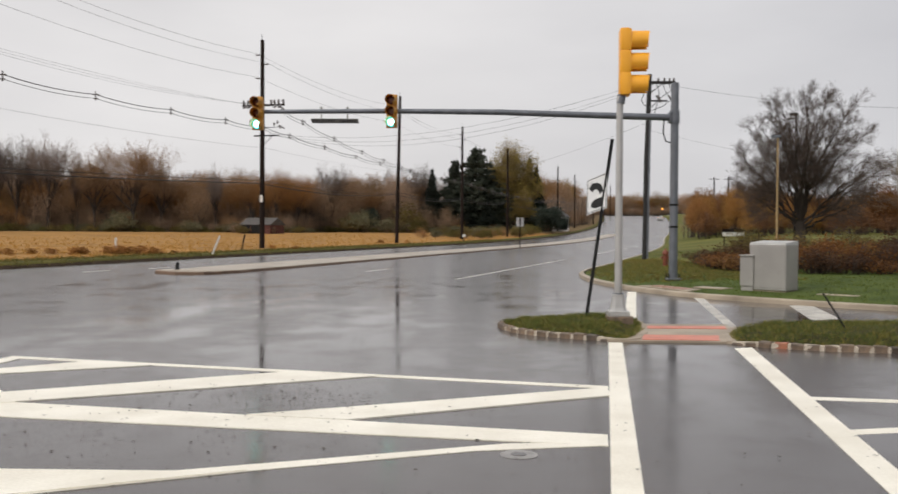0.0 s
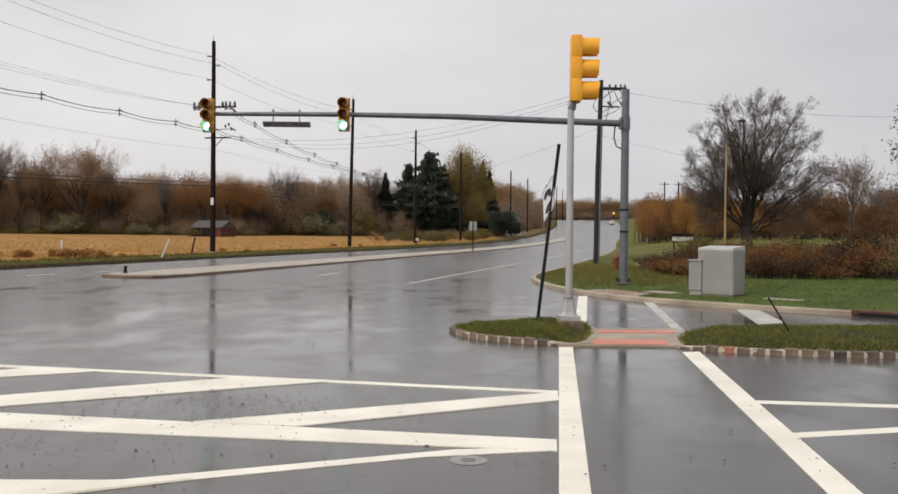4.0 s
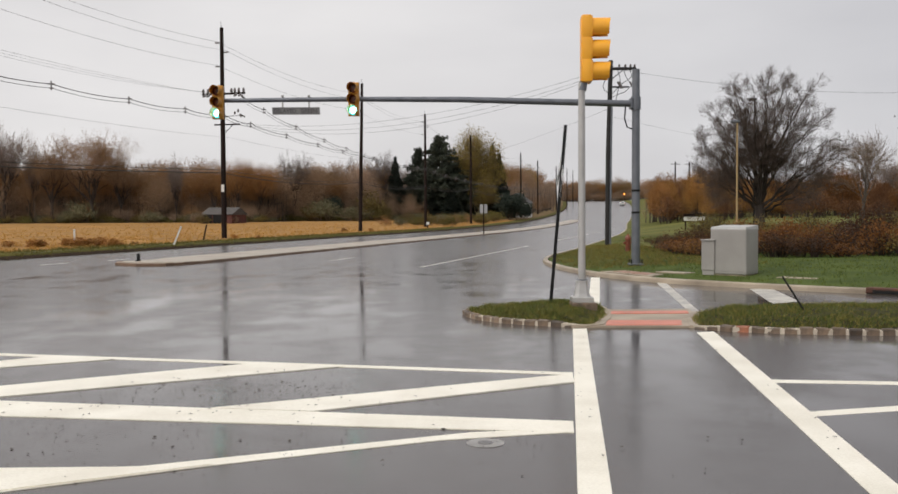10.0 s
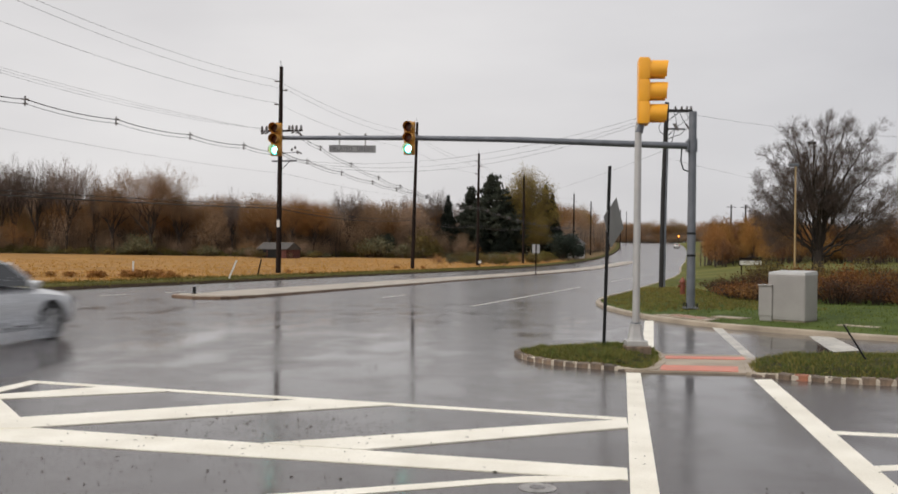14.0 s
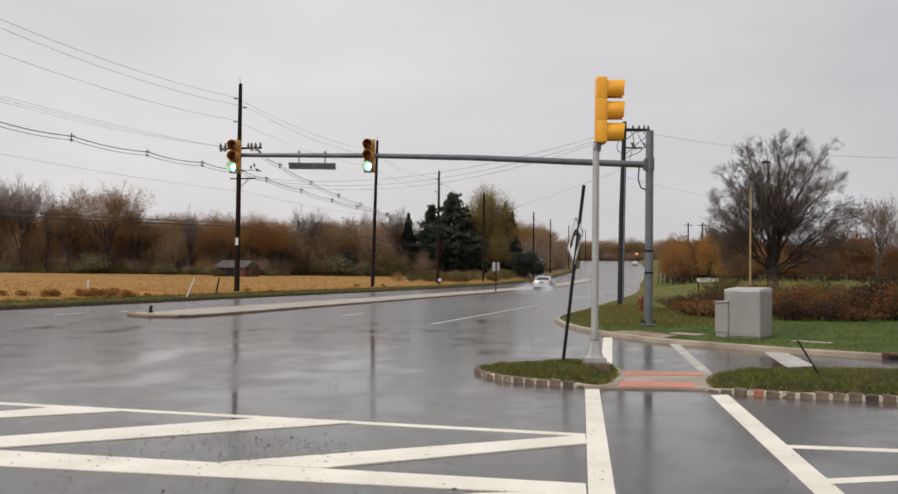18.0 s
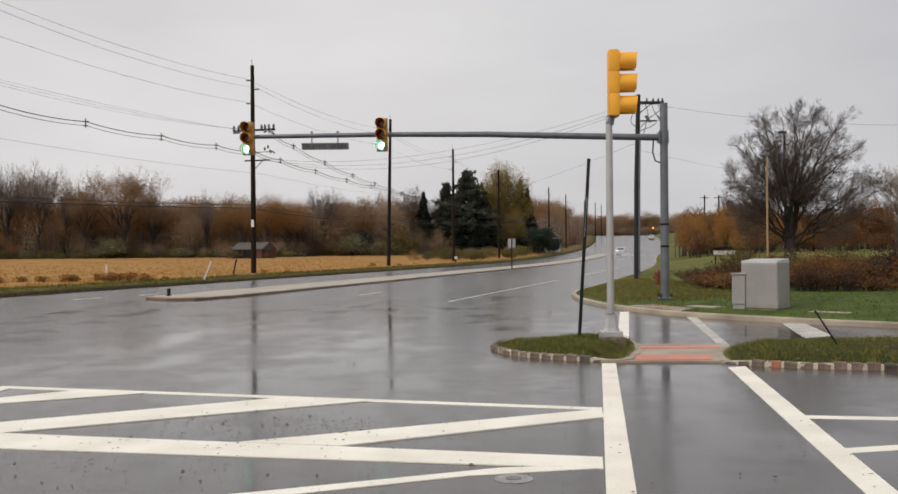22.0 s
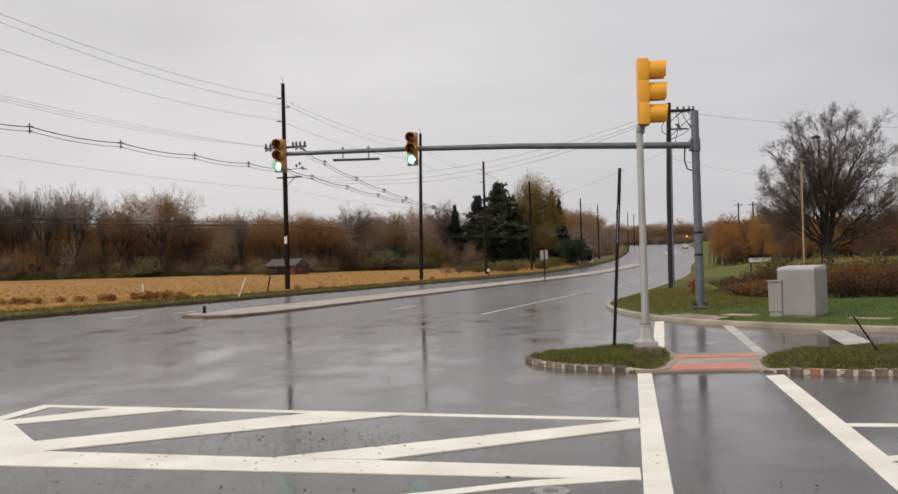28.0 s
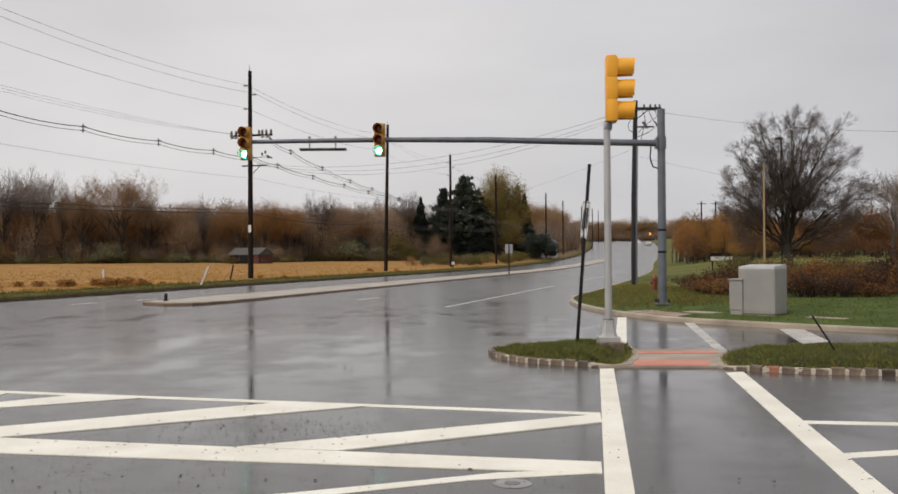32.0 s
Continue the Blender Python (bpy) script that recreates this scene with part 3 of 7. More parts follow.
def build_wood_floor():
    """Leaf litter under the trees, from the field's far edge on."""
    s, n = Shape(), 0
    rows = [166.5, 168.0, 172.0, 180.0, 192.0, 206.0, 225.0]
    xs = [-240 + 6.0 * i for i in range(39)]
    for j, y in enumerate(rows):
        for x in xs:
            s.v.append((x, y + (8 if x > -30 else 0) + (noise.noise((x * 0.21, 1.7, 0.0)) * 1.8 if j < 2 else 0), rise(y + (8 if x > -30 else 0)) + 0.26 + (0.0 if j else -0.10)))
    n = len(xs)
    s.f = [(j * n + i, j * n + i + 1, (j + 1) * n + i + 1, (j + 1) * n + i) for j in range(len(rows) - 1) for i in range(n - 1)]
    structure("wood_floor", s, M_LITTER, "brown leaf litter and rough grass under the wood", "ground")
    s, ys, offs = Shape(), [y for y in YROWS if 180 <= y <= 430], [1.6, 2.6, 6.0, 14.0, 30.0, 60.0]
    for y in ys:
        for o in offs:
            s.v.append((road_left(y) - o, y, rise(y) + verge(o) + 0.08))
    n = len(offs)
    s.f = [(j * n + i, (j + 1) * n + i, (j + 1) * n + i + 1, j * n + i + 1) for j in range(len(ys) - 1) for i in range(n - 1)]
    structure("roadside_floor", s, M_LITTER, "brown leaf litter under the roadside trees", "ground")


def build_median():
    ys = [32.2, 33.2, 36, 42, 50, 60, 75, 90, 105, 120, 140, 160, 180]
    s, rows = Shape(), []
    for y in ys:
        w = 2.7 if y > 35 else 2.2 if y > 33 else 1.6
        a = median_near(y) + (0.0 if y > 33 else -0.35)
        rows.append([(a + 0.02, -0.05), (a, 0.07), (a - 0.05, 0.105), (a - 0.25, 0.115), (a - w + 0.25, 0.115), (a - w + 0.05, 0.105), (a - w, 0.07), (a - w - 0.02, -0.05)])
    for y, r in zip(ys, rows):
        s.v += [(x, y, rise(y) + z) for x, z in r]
    n = 8
    s.f = [(j * n + i + 1, j * n + i, (j + 1) * n + i, (j + 1) * n + i + 1) for j in range(len(ys) - 1) for i in range(n - 1)] + [tuple(range(n))]
    structure("median", s, M_MEDIAN, "raised pale concrete median dividing the road", "median")
    face = Shape()
    for y in ys:
        a = median_near(y) + (0.0 if y > 33 else -0.35)
        face.v += [(a + 0.03, y, rise(y) - 0.03), (a + 0.012, y, rise(y) + 0.085)]
    face.f = [(2 * j, 2 * j + 2, 2 * j + 3, 2 * j + 1) for j in range(len(ys) - 1)]
    structure("median_kerb", face, M_KERB_BROWN, "stained brown kerb face of the median", "kerb")
    # low tapered nose that points at the junction
    nose = [(-11.2, 33.6), (-10.9, 32.4), (-9.9, 31.5), (-8.95, 31.6), (-8.5, 32.3), (-10.3, 34.6)]
    structure("median_nose", Shape().prism(nose, -0.05, 0.085), M_KERB_BROWN, "rounded brown kerb nose of the median", "median")
    cap = [(-10.95, 33.5), (-10.75, 32.6), (-9.85, 31.75), (-9.05, 31.85), (-8.75, 32.4), (-10.25, 34.4)]
    structure("median_nose_cap", Shape().prism(cap, 0.07, 0.10), M_MEDIAN, "pale concrete top of the median nose", "median")


def build_markings():
    def bar(name, pts, label, z=0.004, paint=M_PAINT):
        c = sum((p[0] for p in pts)) / len(pts), sum((p[1] for p in pts)) / len(pts)
        pts = sorted(pts, key=lambda p: math.atan2(p[1] - c[1], p[0] - c[0])) if len(pts) == 4 else pts
        structure(name, Shape().prism(pts, -0.01, z), paint, label, "marking")

    cw = "worn white painted crosswalk line on wet asphalt"
    bar("crosswalk_line", [(1.98, 13.28), (2.18, 13.28), (0.72, 3.2), (0.52, 3.2)], cw)
    bar("crosswalk_line", [(3.60, 12.75), (3.86, 12.84), (2.36, 2.9), (2.15, 2.9)], cw)
    bar("crosswalk_line", [(4.09, 24.3), (4.32, 24.3), (2.99, 16.81), (2.78, 16.81)], cw)
    bar("crosswalk_line", [(5.34, 22.42), (5.56, 22.42), (4.44, 15.6), (4.23, 15.42)], cw, paint=M_PAINT_WORN)
    go = "white painted chevron bar of the hatched area"
    bar("hatch_edge", [(-5.56, 11.37), (1.43, 9.55), (1.40, 9.40), (-5.52, 11.2)], "thin white edge line of the hatched area", 0.005)
    bar("hatch_edge", [(-5.56, 11.37), (-5.37, 11.16), (-5.47, 10.17), (-5.66, 10.3)], "thin white edge line of the hatched area", 0.007)
    bar("hatch_bar", [(-5.5, 10.12), (-5.25, 9.88), (-3.62, 10.7), (-4.4, 11.04)], go, 0.009)
    bar("hatch_bar", [(-4.62, 8.75), (-4.12, 8.36), (-0.94, 10.07), (-1.84, 10.38)], go, 0.0100)
    bar("hatch_bar", [(-4.9, 8.53), (1.09, 7.26), (1.04, 6.88), (-4.7, 7.86)], go, 0.0080)
    bar("hatch_bar", [(-1.87, 7.89), (-0.99, 7.72), (1.36, 8.98), (1.41, 9.44)], go, 0.0110)
    bar("hatch_bar", [(-5.66, 10.34), (-5.25, 10.0), (-4.06, 8.33), (-4.66, 8.2)], go, 0.0120)
    bar("hatch_edge", [(-3.2, 5.55), (-1.97, 6.02), (0.28, 6.92), (1.06, 7.02), (1.04, 6.9), (0.07, 6.69), (-1.43, 6.06), (-2.63, 5.46)][::-1], "thin white edge line of the hatched area", 0.006)
    bar("hatch_bar", [(-3.5, 6.02), (-1.97, 6.02), (-1.43, 6.07), (-3.3, 5.15)][::-1], go, 0.0130)
    bar("stop_line", [(3.28, 9.05), (9.5, 8.1), (9.5, 7.9), (3.26, 8.88)], "thin white painted line beside the crosswalk", 0.0025)
    bar("stop_line", [(3.03, 7.55), (9.5, 9.1), (9.5, 8.9), (3.02, 7.37)], "thin white painted line beside the crosswalk", 0.0015)
    bar("yield_mark", [(6.84, 20.18), (7.35, 20.3), (6.75, 17.2), (6.11, 16.81)], "faded white painted wedge before the kerb", paint=M_PAINT_WORN)
    lane = "white painted lane dash on the wet road"
    for y0 in (29.8, 62.0, 92.0):
        x0, dx = -0.45 + 0.268 * (y0 - 29.9), 0.268
        bar("lane_dash", [(x0, y0), (x0 + 0.14, y0), (x0 + 0.12 + dx * 20.5, y0 + 20.5), (x0 + dx * 20.5, y0 + 20.5)], lane, paint=M_PAINT_WORN)
    for x0, y0, ln in ((-13.67, 32.9, 1.4), (-3.85, 34.9, 2.2), (-12.4, 36.0, 1.3)):
        bar("lane_dash", [(x0, y0), (x0 + 0.14, y0), (x0 + 0.14 + 0.268 * ln, y0 + ln), (x0 + 0.268 * ln, y0 + ln)], lane, paint=M_PAINT_WORN)


build_ground()
build_road()
build_lawn()
build_wood_floor()
build_median()
build_markings()


# ---------------------------------------------------------------- traffic islands
LEFT_ISLAND = [(0.48, 15.42), (0.52, 14.95), (0.68, 14.5), (0.95, 14.1), (1.39, 13.74), (1.85, 13.48), (2.2, 13.36), (2.42, 13.5), (2.72, 14.4), (2.95, 15.6), (2.95, 16.35), (2.3, 16.6), (1.43, 16.3), (0.81, 15.9)]
RIGHT_ISLAND = [(3.66, 13.25), (4.03, 12.82), (4.69, 12.5), (5.86, 12.26), (8.0, 12.05), (9.6, 12.1), (10.2, 13.0), (10.0, 14.3), (9.2, 15.3), (7.43, 15.7), (5.8, 15.6), (4.75, 15.4), (4.2, 15.1), (3.85, 14.2)]


def inset(poly, d):
    cx, cy = sum(p[0] for p in poly) / len(poly), sum(p[1] for p in poly) / len(poly)
    out = []
    for i, (x, y) in enumerate(poly):
        (ax, ay), (bx, by) = poly[i - 1], poly[(i + 1) % len(poly)]
        t = Vector((bx - ax, by - ay)).normalized()
        out.append((x - t.y * d, y + t.x * d))
    return out


def along(poly, step, closed=True):
    """Points and headings at even steps along an outline."""
    pts = [Vector(p) for p in poly] + ([Vector(poly[0])] if closed else [])
    res, left = [], step / 2
    for a, b in zip(pts, pts[1:]):
        L = (b - a).length
        while left <= L:
            res.append((a + (b - a) * (left / L), math.atan2((b - a).y, (b - a).x)))
            left += step
        left -= L
    return res


def blade_patch(poly, count, low, high, z, mound=0.0, seed=1, lean=0.5):
    """Blades of grass scattered over an outline."""
    rnd = random.Random(seed)
    s = Shape()
    xs, ys = [p[0] for p in poly], [p[1] for p in poly]

    def inside(x, y):
        r = False
        for (x0, y0), (x1, y1) in zip(poly, poly[1:] + poly[:1]):
            if (y0 > y) != (y1 > y) and x < x0 + (y - y0) * (x1 - x0) / (y1 - y0):
                r = not r
        return r

    while len(s.f) < count:
        x, y = rnd.uniform(min(xs), max(xs)), rnd.uniform(min(ys), max(ys))
        if not inside(x, y):
            continue
        a, h = rnd.uniform(0, 6.28), rnd.uniform(low, high) * (0.6 + 0.8 * noise.noise((x * 1.7, y * 1.7, seed)) ** 2 + 0.4 * (noise.noise((x * 3, y * 3, 5)) > 0))
        w, z0 = rnd.uniform(0.004, 0.009), (z(x, y) if callable(z) else z)
        lx, ly = rnd.uniform(-lean, lean) * h, rnd.uniform(-lean, lean) * h
        c, d = math.cos(a) * w, math.sin(a) * w
        k = len(s.v)
        s.v += [(x - c, y - d, z0), (x + c, y + d, z0), (x + lx, y + ly, z0 + h)]
        s.f.append((k, k + 1, k + 2))
    return s


M_TURF_SOIL = mat("grassy_soil", (0.050, 0.048, 0.018), (0.026, 0.022, 0.011), 0.85, scale=3, fine=30, bump=0.6, spec=0.1)
M_STAIN = mat("red_stained_granite", (0.42, 0.16, 0.085), (0.22, 0.09, 0.055), 0.6, scale=9, fine=60, bump=0.4)


def block_mesh(seed):
    rnd = random.Random(seed)
    bm = bmesh.new()
    bmesh.ops.create_cube(bm, size=1.0, matrix=Matrix.Diagonal((0.179, 0.12, 0.165, 1)))
    bmesh.ops.bevel(bm, geom=list(bm.edges), offset=0.014, segments=1, affect="EDGES")
    for v in bm.verts:
        v.co += Vector([rnd.uniform(-0.004, 0.004) for _ in range(3)])
    me = bpy.data.meshes.new("stone_block")
    bm.to_mesh(me)
    bm.free()
    me.materials.append(M_GRANITE)
    return me


def ramp_side(x, y):
    """0 at the path through the islands, 1 half a metre away from it."""
    lo, hi = 2.2 + 0.30 * (y - 13.33), 3.66 + 0.29 * (y - 13.28)
    d = lo - x if x < (lo + hi) / 2 else x - hi
    u = min(max(d / 0.6, 0.0), 1.0)
    return u * u * (3 - 2 * u)


def build_island(poly, name, label, seed):
    soil = Shape()
    inner = inset(poly, 0.11)
    mid = inset(poly, 0.55)
    n = len(poly)
    cx, cy = sum(p[0] for p in mid) / n, sum(p[1] for p in mid) / n

    def top(x, y, h):
        return 0.032 + (h - 0.032) * ramp_side(x, y)

    soil.v = [(x, y, -0.02) for x, y in inner] + [(x, y, top(x, y, 0.07)) for x, y in inner] + [(x, y, top(x, y, 0.135)) for x, y in mid] + [(cx, cy, 0.17)]
    soil.f = [(k, (k + 1) % n, n + (k + 1) % n, n + k) for k in range(n)] + [(n + k, n + (k + 1) % n, 2 * n + (k + 1) % n, 2 * n + k) for k in range(n)] + [(2 * n + k, 2 * n + (k + 1) % n, 3 * n) for k in range(n)]
    isl = tagged(part(name, soil, M_TURF_SOIL), label, "traffic island", kind="structure")

    def lie(x, y):
        near = min(math.hypot(x - (ax + (bx - ax) * u), y - (ay + (by - ay) * u)) for (ax, ay), (bx, by) in zip(inner, inner[1:] + inner[:1]) for u in (0.0, 0.25, 0.5, 0.75))
        return top(x, y, 0.068 + 0.14 * min(near, 0.45))

    big = 1.0 if seed == 1 else 2.2
    g = part("grass", blade_patch(inset(poly, 0.10), int(9000 * big), 0.025, 0.085, lie, seed=seed, lean=0.8), M_GRASS, isl, "long wet grass blades")
    tagged(g, kind="stuff")
    g = part("faded_grass", blade_patch(inset(poly, 0.07), int(3200 * big), 0.03, 0.10, lie, seed=seed + 20, lean=1.1), M_GRASS_Y, isl, "yellowed grass blades hanging over the edge")
    tagged(g, kind="stuff")
    g = part("dead_grass", blade_patch(inset(poly, 0.08), int(1500 * big), 0.03, 0.07, lie, seed=seed + 40, lean=1.3), M_BRUSH_O, isl, "withered brown grass blades")
    tagged(g, kind="stuff")
    bed = Shape()
    outer, back = inset(poly, 0.005), inset(poly, 0.13)
    bed.v = [(x, y, -0.02) for x, y in outer] + [(x, y, top(x, y, 0.066)) for x, y in outer] + [(x, y, top(x, y, 0.074)) for x, y in back]
    bed.f = [(k, (k + 1) % n, n + (k + 1) % n, n + k) for k in range(n)] + [(n + k, n + (k + 1) % n, 2 * n + (k + 1) % n, 2 * n + k) for k in range(n)]
    part("mortar", bed, M_MORTAR, isl, "pale mortar between the blocks")
    meshes = [block_mesh(seed * 10 + k) for k in range(5)]
    rnd = random.Random(seed)
    for p, a in along(inset(poly, 0.06), 0.205):
        low = ramp_side(p.x, p.y)
        if low < 0.06:
            continue
        b = new("stone_block", rnd.choice(meshes))
        b.parent = isl
        if seed == 2 and 0.12 < p.x - 4.03 < 0.36 and p.y < 13:
            b.data = b.data.copy()
            b.data.materials[0] = M_STAIN
        b.matrix_basis = pose(p.x, p.y, -0.055 * (1 - low) + rnd.uniform(-0.014, 0.012), rnd.uniform(-4, 4), rnd.uniform(-4, 4), math.degrees(a) + rnd.uniform(-4, 4))
    return isl


def build_islands():
    build_island(LEFT_ISLAND, "island_west", "grassy island edged with granite blocks beside the crosswalk", 1)
    build_island(RIGHT_ISLAND, "island_east", "long grassy island edged with granite blocks", 2)
    ramp = [(2.2, 13.33), (3.66, 13.28), (3.86, 14.2), (4.2, 15.1), (4.3, 15.75), (2.95, 15.75), (2.72, 14.4), (2.44, 13.5)]
    r = structure("crossing_ramp", Shape().prism(ramp, -0.02, 0.028), M_CONCRETE, "wet concrete path cut through the island", "path")
    part("tactile_pad", Shape().prism([(2.48, 13.42), (3.56, 13.38), (3.72, 14.0), (2.60, 14.05)], 0.02, 0.036), M_PAD, r, "brick-red tactile paving slab")
    part("tactile_pad", Shape().prism([(2.85, 14.98), (4.10, 14.98), (4.17, 15.36), (2.90, 15.36)], 0.02, 0.036), M_PAD, r, "brick-red tactile paving slab")
    for pts in ([(1.98, 13.40), (2.22, 13.34), (2.46, 13.5), (2.74, 14.4), (2.97, 15.7), (2.72, 15.7), (2.45, 14.5), (2.2, 13.72)], [(3.64, 13.27), (3.86, 13.06), (4.0, 13.5), (4.1, 14.2), (4.42, 15.2), (4.2, 15.2), (3.86, 14.2)]):
        part("ramp_wing", Shape().prism(pts, -0.02, 0.040), M_CONCRETE, r, "flared concrete edge")
    far = structure("corner_ramp", Shape().prism([(4.45, 24.9), (5.3, 22.75), (5.9, 23.6), (5.2, 25.2)], 0.04, 0.135), M_CONCRETE, "concrete ramp in the corner kerb", "path")
    part("tactile_pad", Shape().prism([(4.72, 24.6), (5.28, 23.2), (5.6, 23.6), (5.05, 24.9)], 0.12, 0.142), M_PAD_WORN, far, "brick-red tactile paving slab")


# ---------------------------------------------------------------- signals
def signal_head(parent, dark=False, lit=True, name="signal_head"):
    """A three-lamp head that faces -y; its middle is the origin. Housing, doors, lenses and visors."""
    paint = M_YELLOW_D if dark else M_YELLOW
    head = new(name)
    head.parent = parent
    for k, z in enumerate((0.356, 0.0, -0.356)):
        part("housing", Shape().box(0, 0.02, z, 0.345, 0.14, 0.356, chamfer=0.006), paint, head, "", True)
        part("lamp_door", Shape().box(0, -0.062, z, 0.335, 0.03, 0.335, chamfer=0.012), paint, head, "", True)
        on = lit and k == 2
        lens = Shape()
        n = 20
        rim = Shape()
        rim.v = [(r * math.cos(6.2832 * i / n), y, z + r * math.sin(6.2832 * i / n)) for r, y in ((0.150, -0.078), (0.112, -0.094)) for i in range(n)]
        rim.f = [(i, (i + 1) % n, n + (i + 1) % n, n + i) for i in range(n)]
        part("lens_rim", rim, M_GREEN_RIM if on else M_LENS_BOUNCE, head, "", True)
        rings = [(0.112, -0.094), (0.09, -0.098), (0.05, -0.103), (0.001, -0.105)]
        lens.v = [(r * math.cos(6.2832 * i / n), y, z + r * math.sin(6.2832 * i / n)) for r, y in rings for i in range(n)]
        lens.f = [(j * n + i, j * n + (i + 1) % n, (j + 1) * n + (i + 1) % n, (j + 1) * n + i) for j in range(3) for i in range(n)]
        part("lens", lens, M_GREEN if on else M_LENS_BOUNCE, head, "glowing green lens" if on else "unlit lens tinted with visor bounce", True)
        vis = Shape()
        arc = [radians(-52 + 284 * i / 20) for i in range(21)]
        for y, r, drop in ((-0.075, 0.160, 0.0), (-0.345, 0.158, 0.0)):
            for rr in (r, r - 0.006):
                vis.v += [(rr * math.cos(a), y - 0.03 * max(math.sin(a), 0) * (y < -0.2), z + rr * math.sin(a)) for a in arc]
        m = len(arc)
        for i in range(m - 1):
            vis.f += [(i, i + 1, 2 * m + i + 1, 2 * m + i), (m + i + 1, m + i, 3 * m + i, 3 * m + i + 1), (2 * m + i, 2 * m + i + 1, 3 * m + i + 1, 3 * m + i)]
        part("visor", vis, paint, head, "round tunnel visor", True)
    part("back_plate", Shape().box(0, 0.095, 0, 0.31, 0.02, 1.05, chamfer=0.006), paint, head, "", True)
    part("cap", Shape().tube([(0, 0.05, 0.53), (0, 0.05, 0.56)], [0.05, 0.035], 12), paint, head, "", True)
    return head


def text_mesh(body, size, material, name="lettering"):
    cu = bpy.data.curves.new(name, "FONT")
    cu.body, cu.size, cu.align_x, cu.align_y, cu.extrude = body, size, "CENTER", "CENTER", 0.002
    tmp = bpy.data.objects.new(name, cu)
    scene.collection.objects.link(tmp)
    dg = bpy.context.evaluated_depsgraph_get()
    dg.update()
    me = bpy.data.meshes.new_from_object(tmp.evaluated_get(dg))
    bpy.data.objects.remove(tmp)
    me.materials.clear()
    me.materials.append(material)
    return me


def build_pedestal_signal():
    t = thing("pedestal_signal", "yellow traffic signal on a grey pedestal pole in the grass", "traffic signal", (2.44, 15.36, 0.14))
    part("plinth", Shape().box(0.02, 0, -0.02, 0.40, 0.40, 0.14, chamfer=0.012), M_GRANITE, t, "stained concrete plinth")
    part("base", Shape().box(0, 0, 0.095, 0.34, 0.34, 0.09, chamfer=0.012), M_ALU, t, "square cast base")
    skirt = Shape()
    for z, w in ((0.135, 0.135), (0.19, 0.118), (0.36, 0.092), (0.40, 0.092), (0.41, 0.078)):
        c = w * 0.55
        skirt.v += [(-c, -w, z), (c, -w, z), (w, -c, z), (w, c, z), (c, w, z), (-c, w, z), (-w, c, z), (-w, -c, z)]
    skirt.f = [(i * 8 + k, i * 8 + (k + 1) % 8, i * 8 + 8 + (k + 1) % 8, i * 8 + 8 + k) for i in range(4) for k in range(8)] + [tuple(range(32, 40)), tuple(range(7, -1, -1))]
    part("skirt", skirt, M_ALU, t, "flared eight-sided skirt")
    part("skirt_band", Shape().tube([(0, 0, 0.40), (0, 0, 0.425)], 0.088, 16), M_GALV, t, "dark joint band", True)
    part("pole", Shape().tube([(0, 0, 0.30), (0.0, 0, 3.62)], [0.060, 0.054], 20), M_ALU, t, "", True)
    part("collar", Shape().tube([(0.01, 0, 3.50), (0.03, 0, 3.64)], [0.066, 0.066], 20), M_GALV, t, "", True)
    h = signal_head(t, lit=False)
    h.matrix_basis = pose(0.09, 0.0, 4.16, 0, 1.0, 86)
    return t


def build_mast():
    t = thing("mast_arm", "grey galvanized mast arm pole over the junction", "signal mast", (5.77, 26.7, 0.20))
    part("base_plate", Shape().box(0, 0, 0.02, 0.38, 0.38, 0.05, chamfer=0.008), M_GALV, t)
    for x in (-0.15, 0.15):
        for y in (-0.15, 0.15):
            part("anchor_bolt", Shape().tube([(x, y, -0.05), (x, y, 0.16)], 0.022, 8), M_BLACK, t)
    part("pole", Shape().tube([(0, 0, 0.04), (0.005, 0, 5.54)], [0.120, 0.108], 24), M_GALV, t, "", True)
    for z in (1.46, 2.08):
        part("band", Shape().tube([(0, 0, z), (0, 0, z + 0.06)], 0.123, 24), M_BLACK, t, "black strap", True)
    part("arm", Shape().tube([(-0.08, 0, 4.57), (-2.5, -0.02, 4.63), (-5.0, -0.04, 4.70), (-8.0, -0.05, 4.72), (-11.75, -0.05, 4.69)], [0.096, 0.09, 0.082, 0.070, 0.058], 18), M_GALV, t, "long tapered arm", True)
    part("arm_flange", Shape().box(-0.14, 0, 4.57, 0.05, 0.28, 0.30, chamfer=0.01), M_GALV, t)
    part("arm_clamp", Shape().tube([(0, 0, 4.40), (0, 0, 4.76)], 0.14, 20), M_GALV, t, "", True)
    part("cable", Shape().tube([(-0.3, -0.05, 4.5), (-0.33, -0.06, 4.15), (-0.26, -0.08, 3.9), (-0.12, -0.08, 3.85)], 0.02, 6), M_BLACK, t, "black looped cable")
    for x, z in ((-11.74, 4.705), (-7.96, 4.775)):
        h = signal_head(t, dark=True)
        h.matrix_basis = pose(x, -0.23, z - 0.085, 0, 0, -8) @ Matrix.Diagonal((0.87, 0.87, 0.87, 1))
        part("head_bracket", Shape().box(x, -0.1, z + 0.02, 0.12, 0.14, 0.2, chamfer=0.02), M_GALV, t)
    return t


HANGER = (-3.83, 26.65, 4.90)


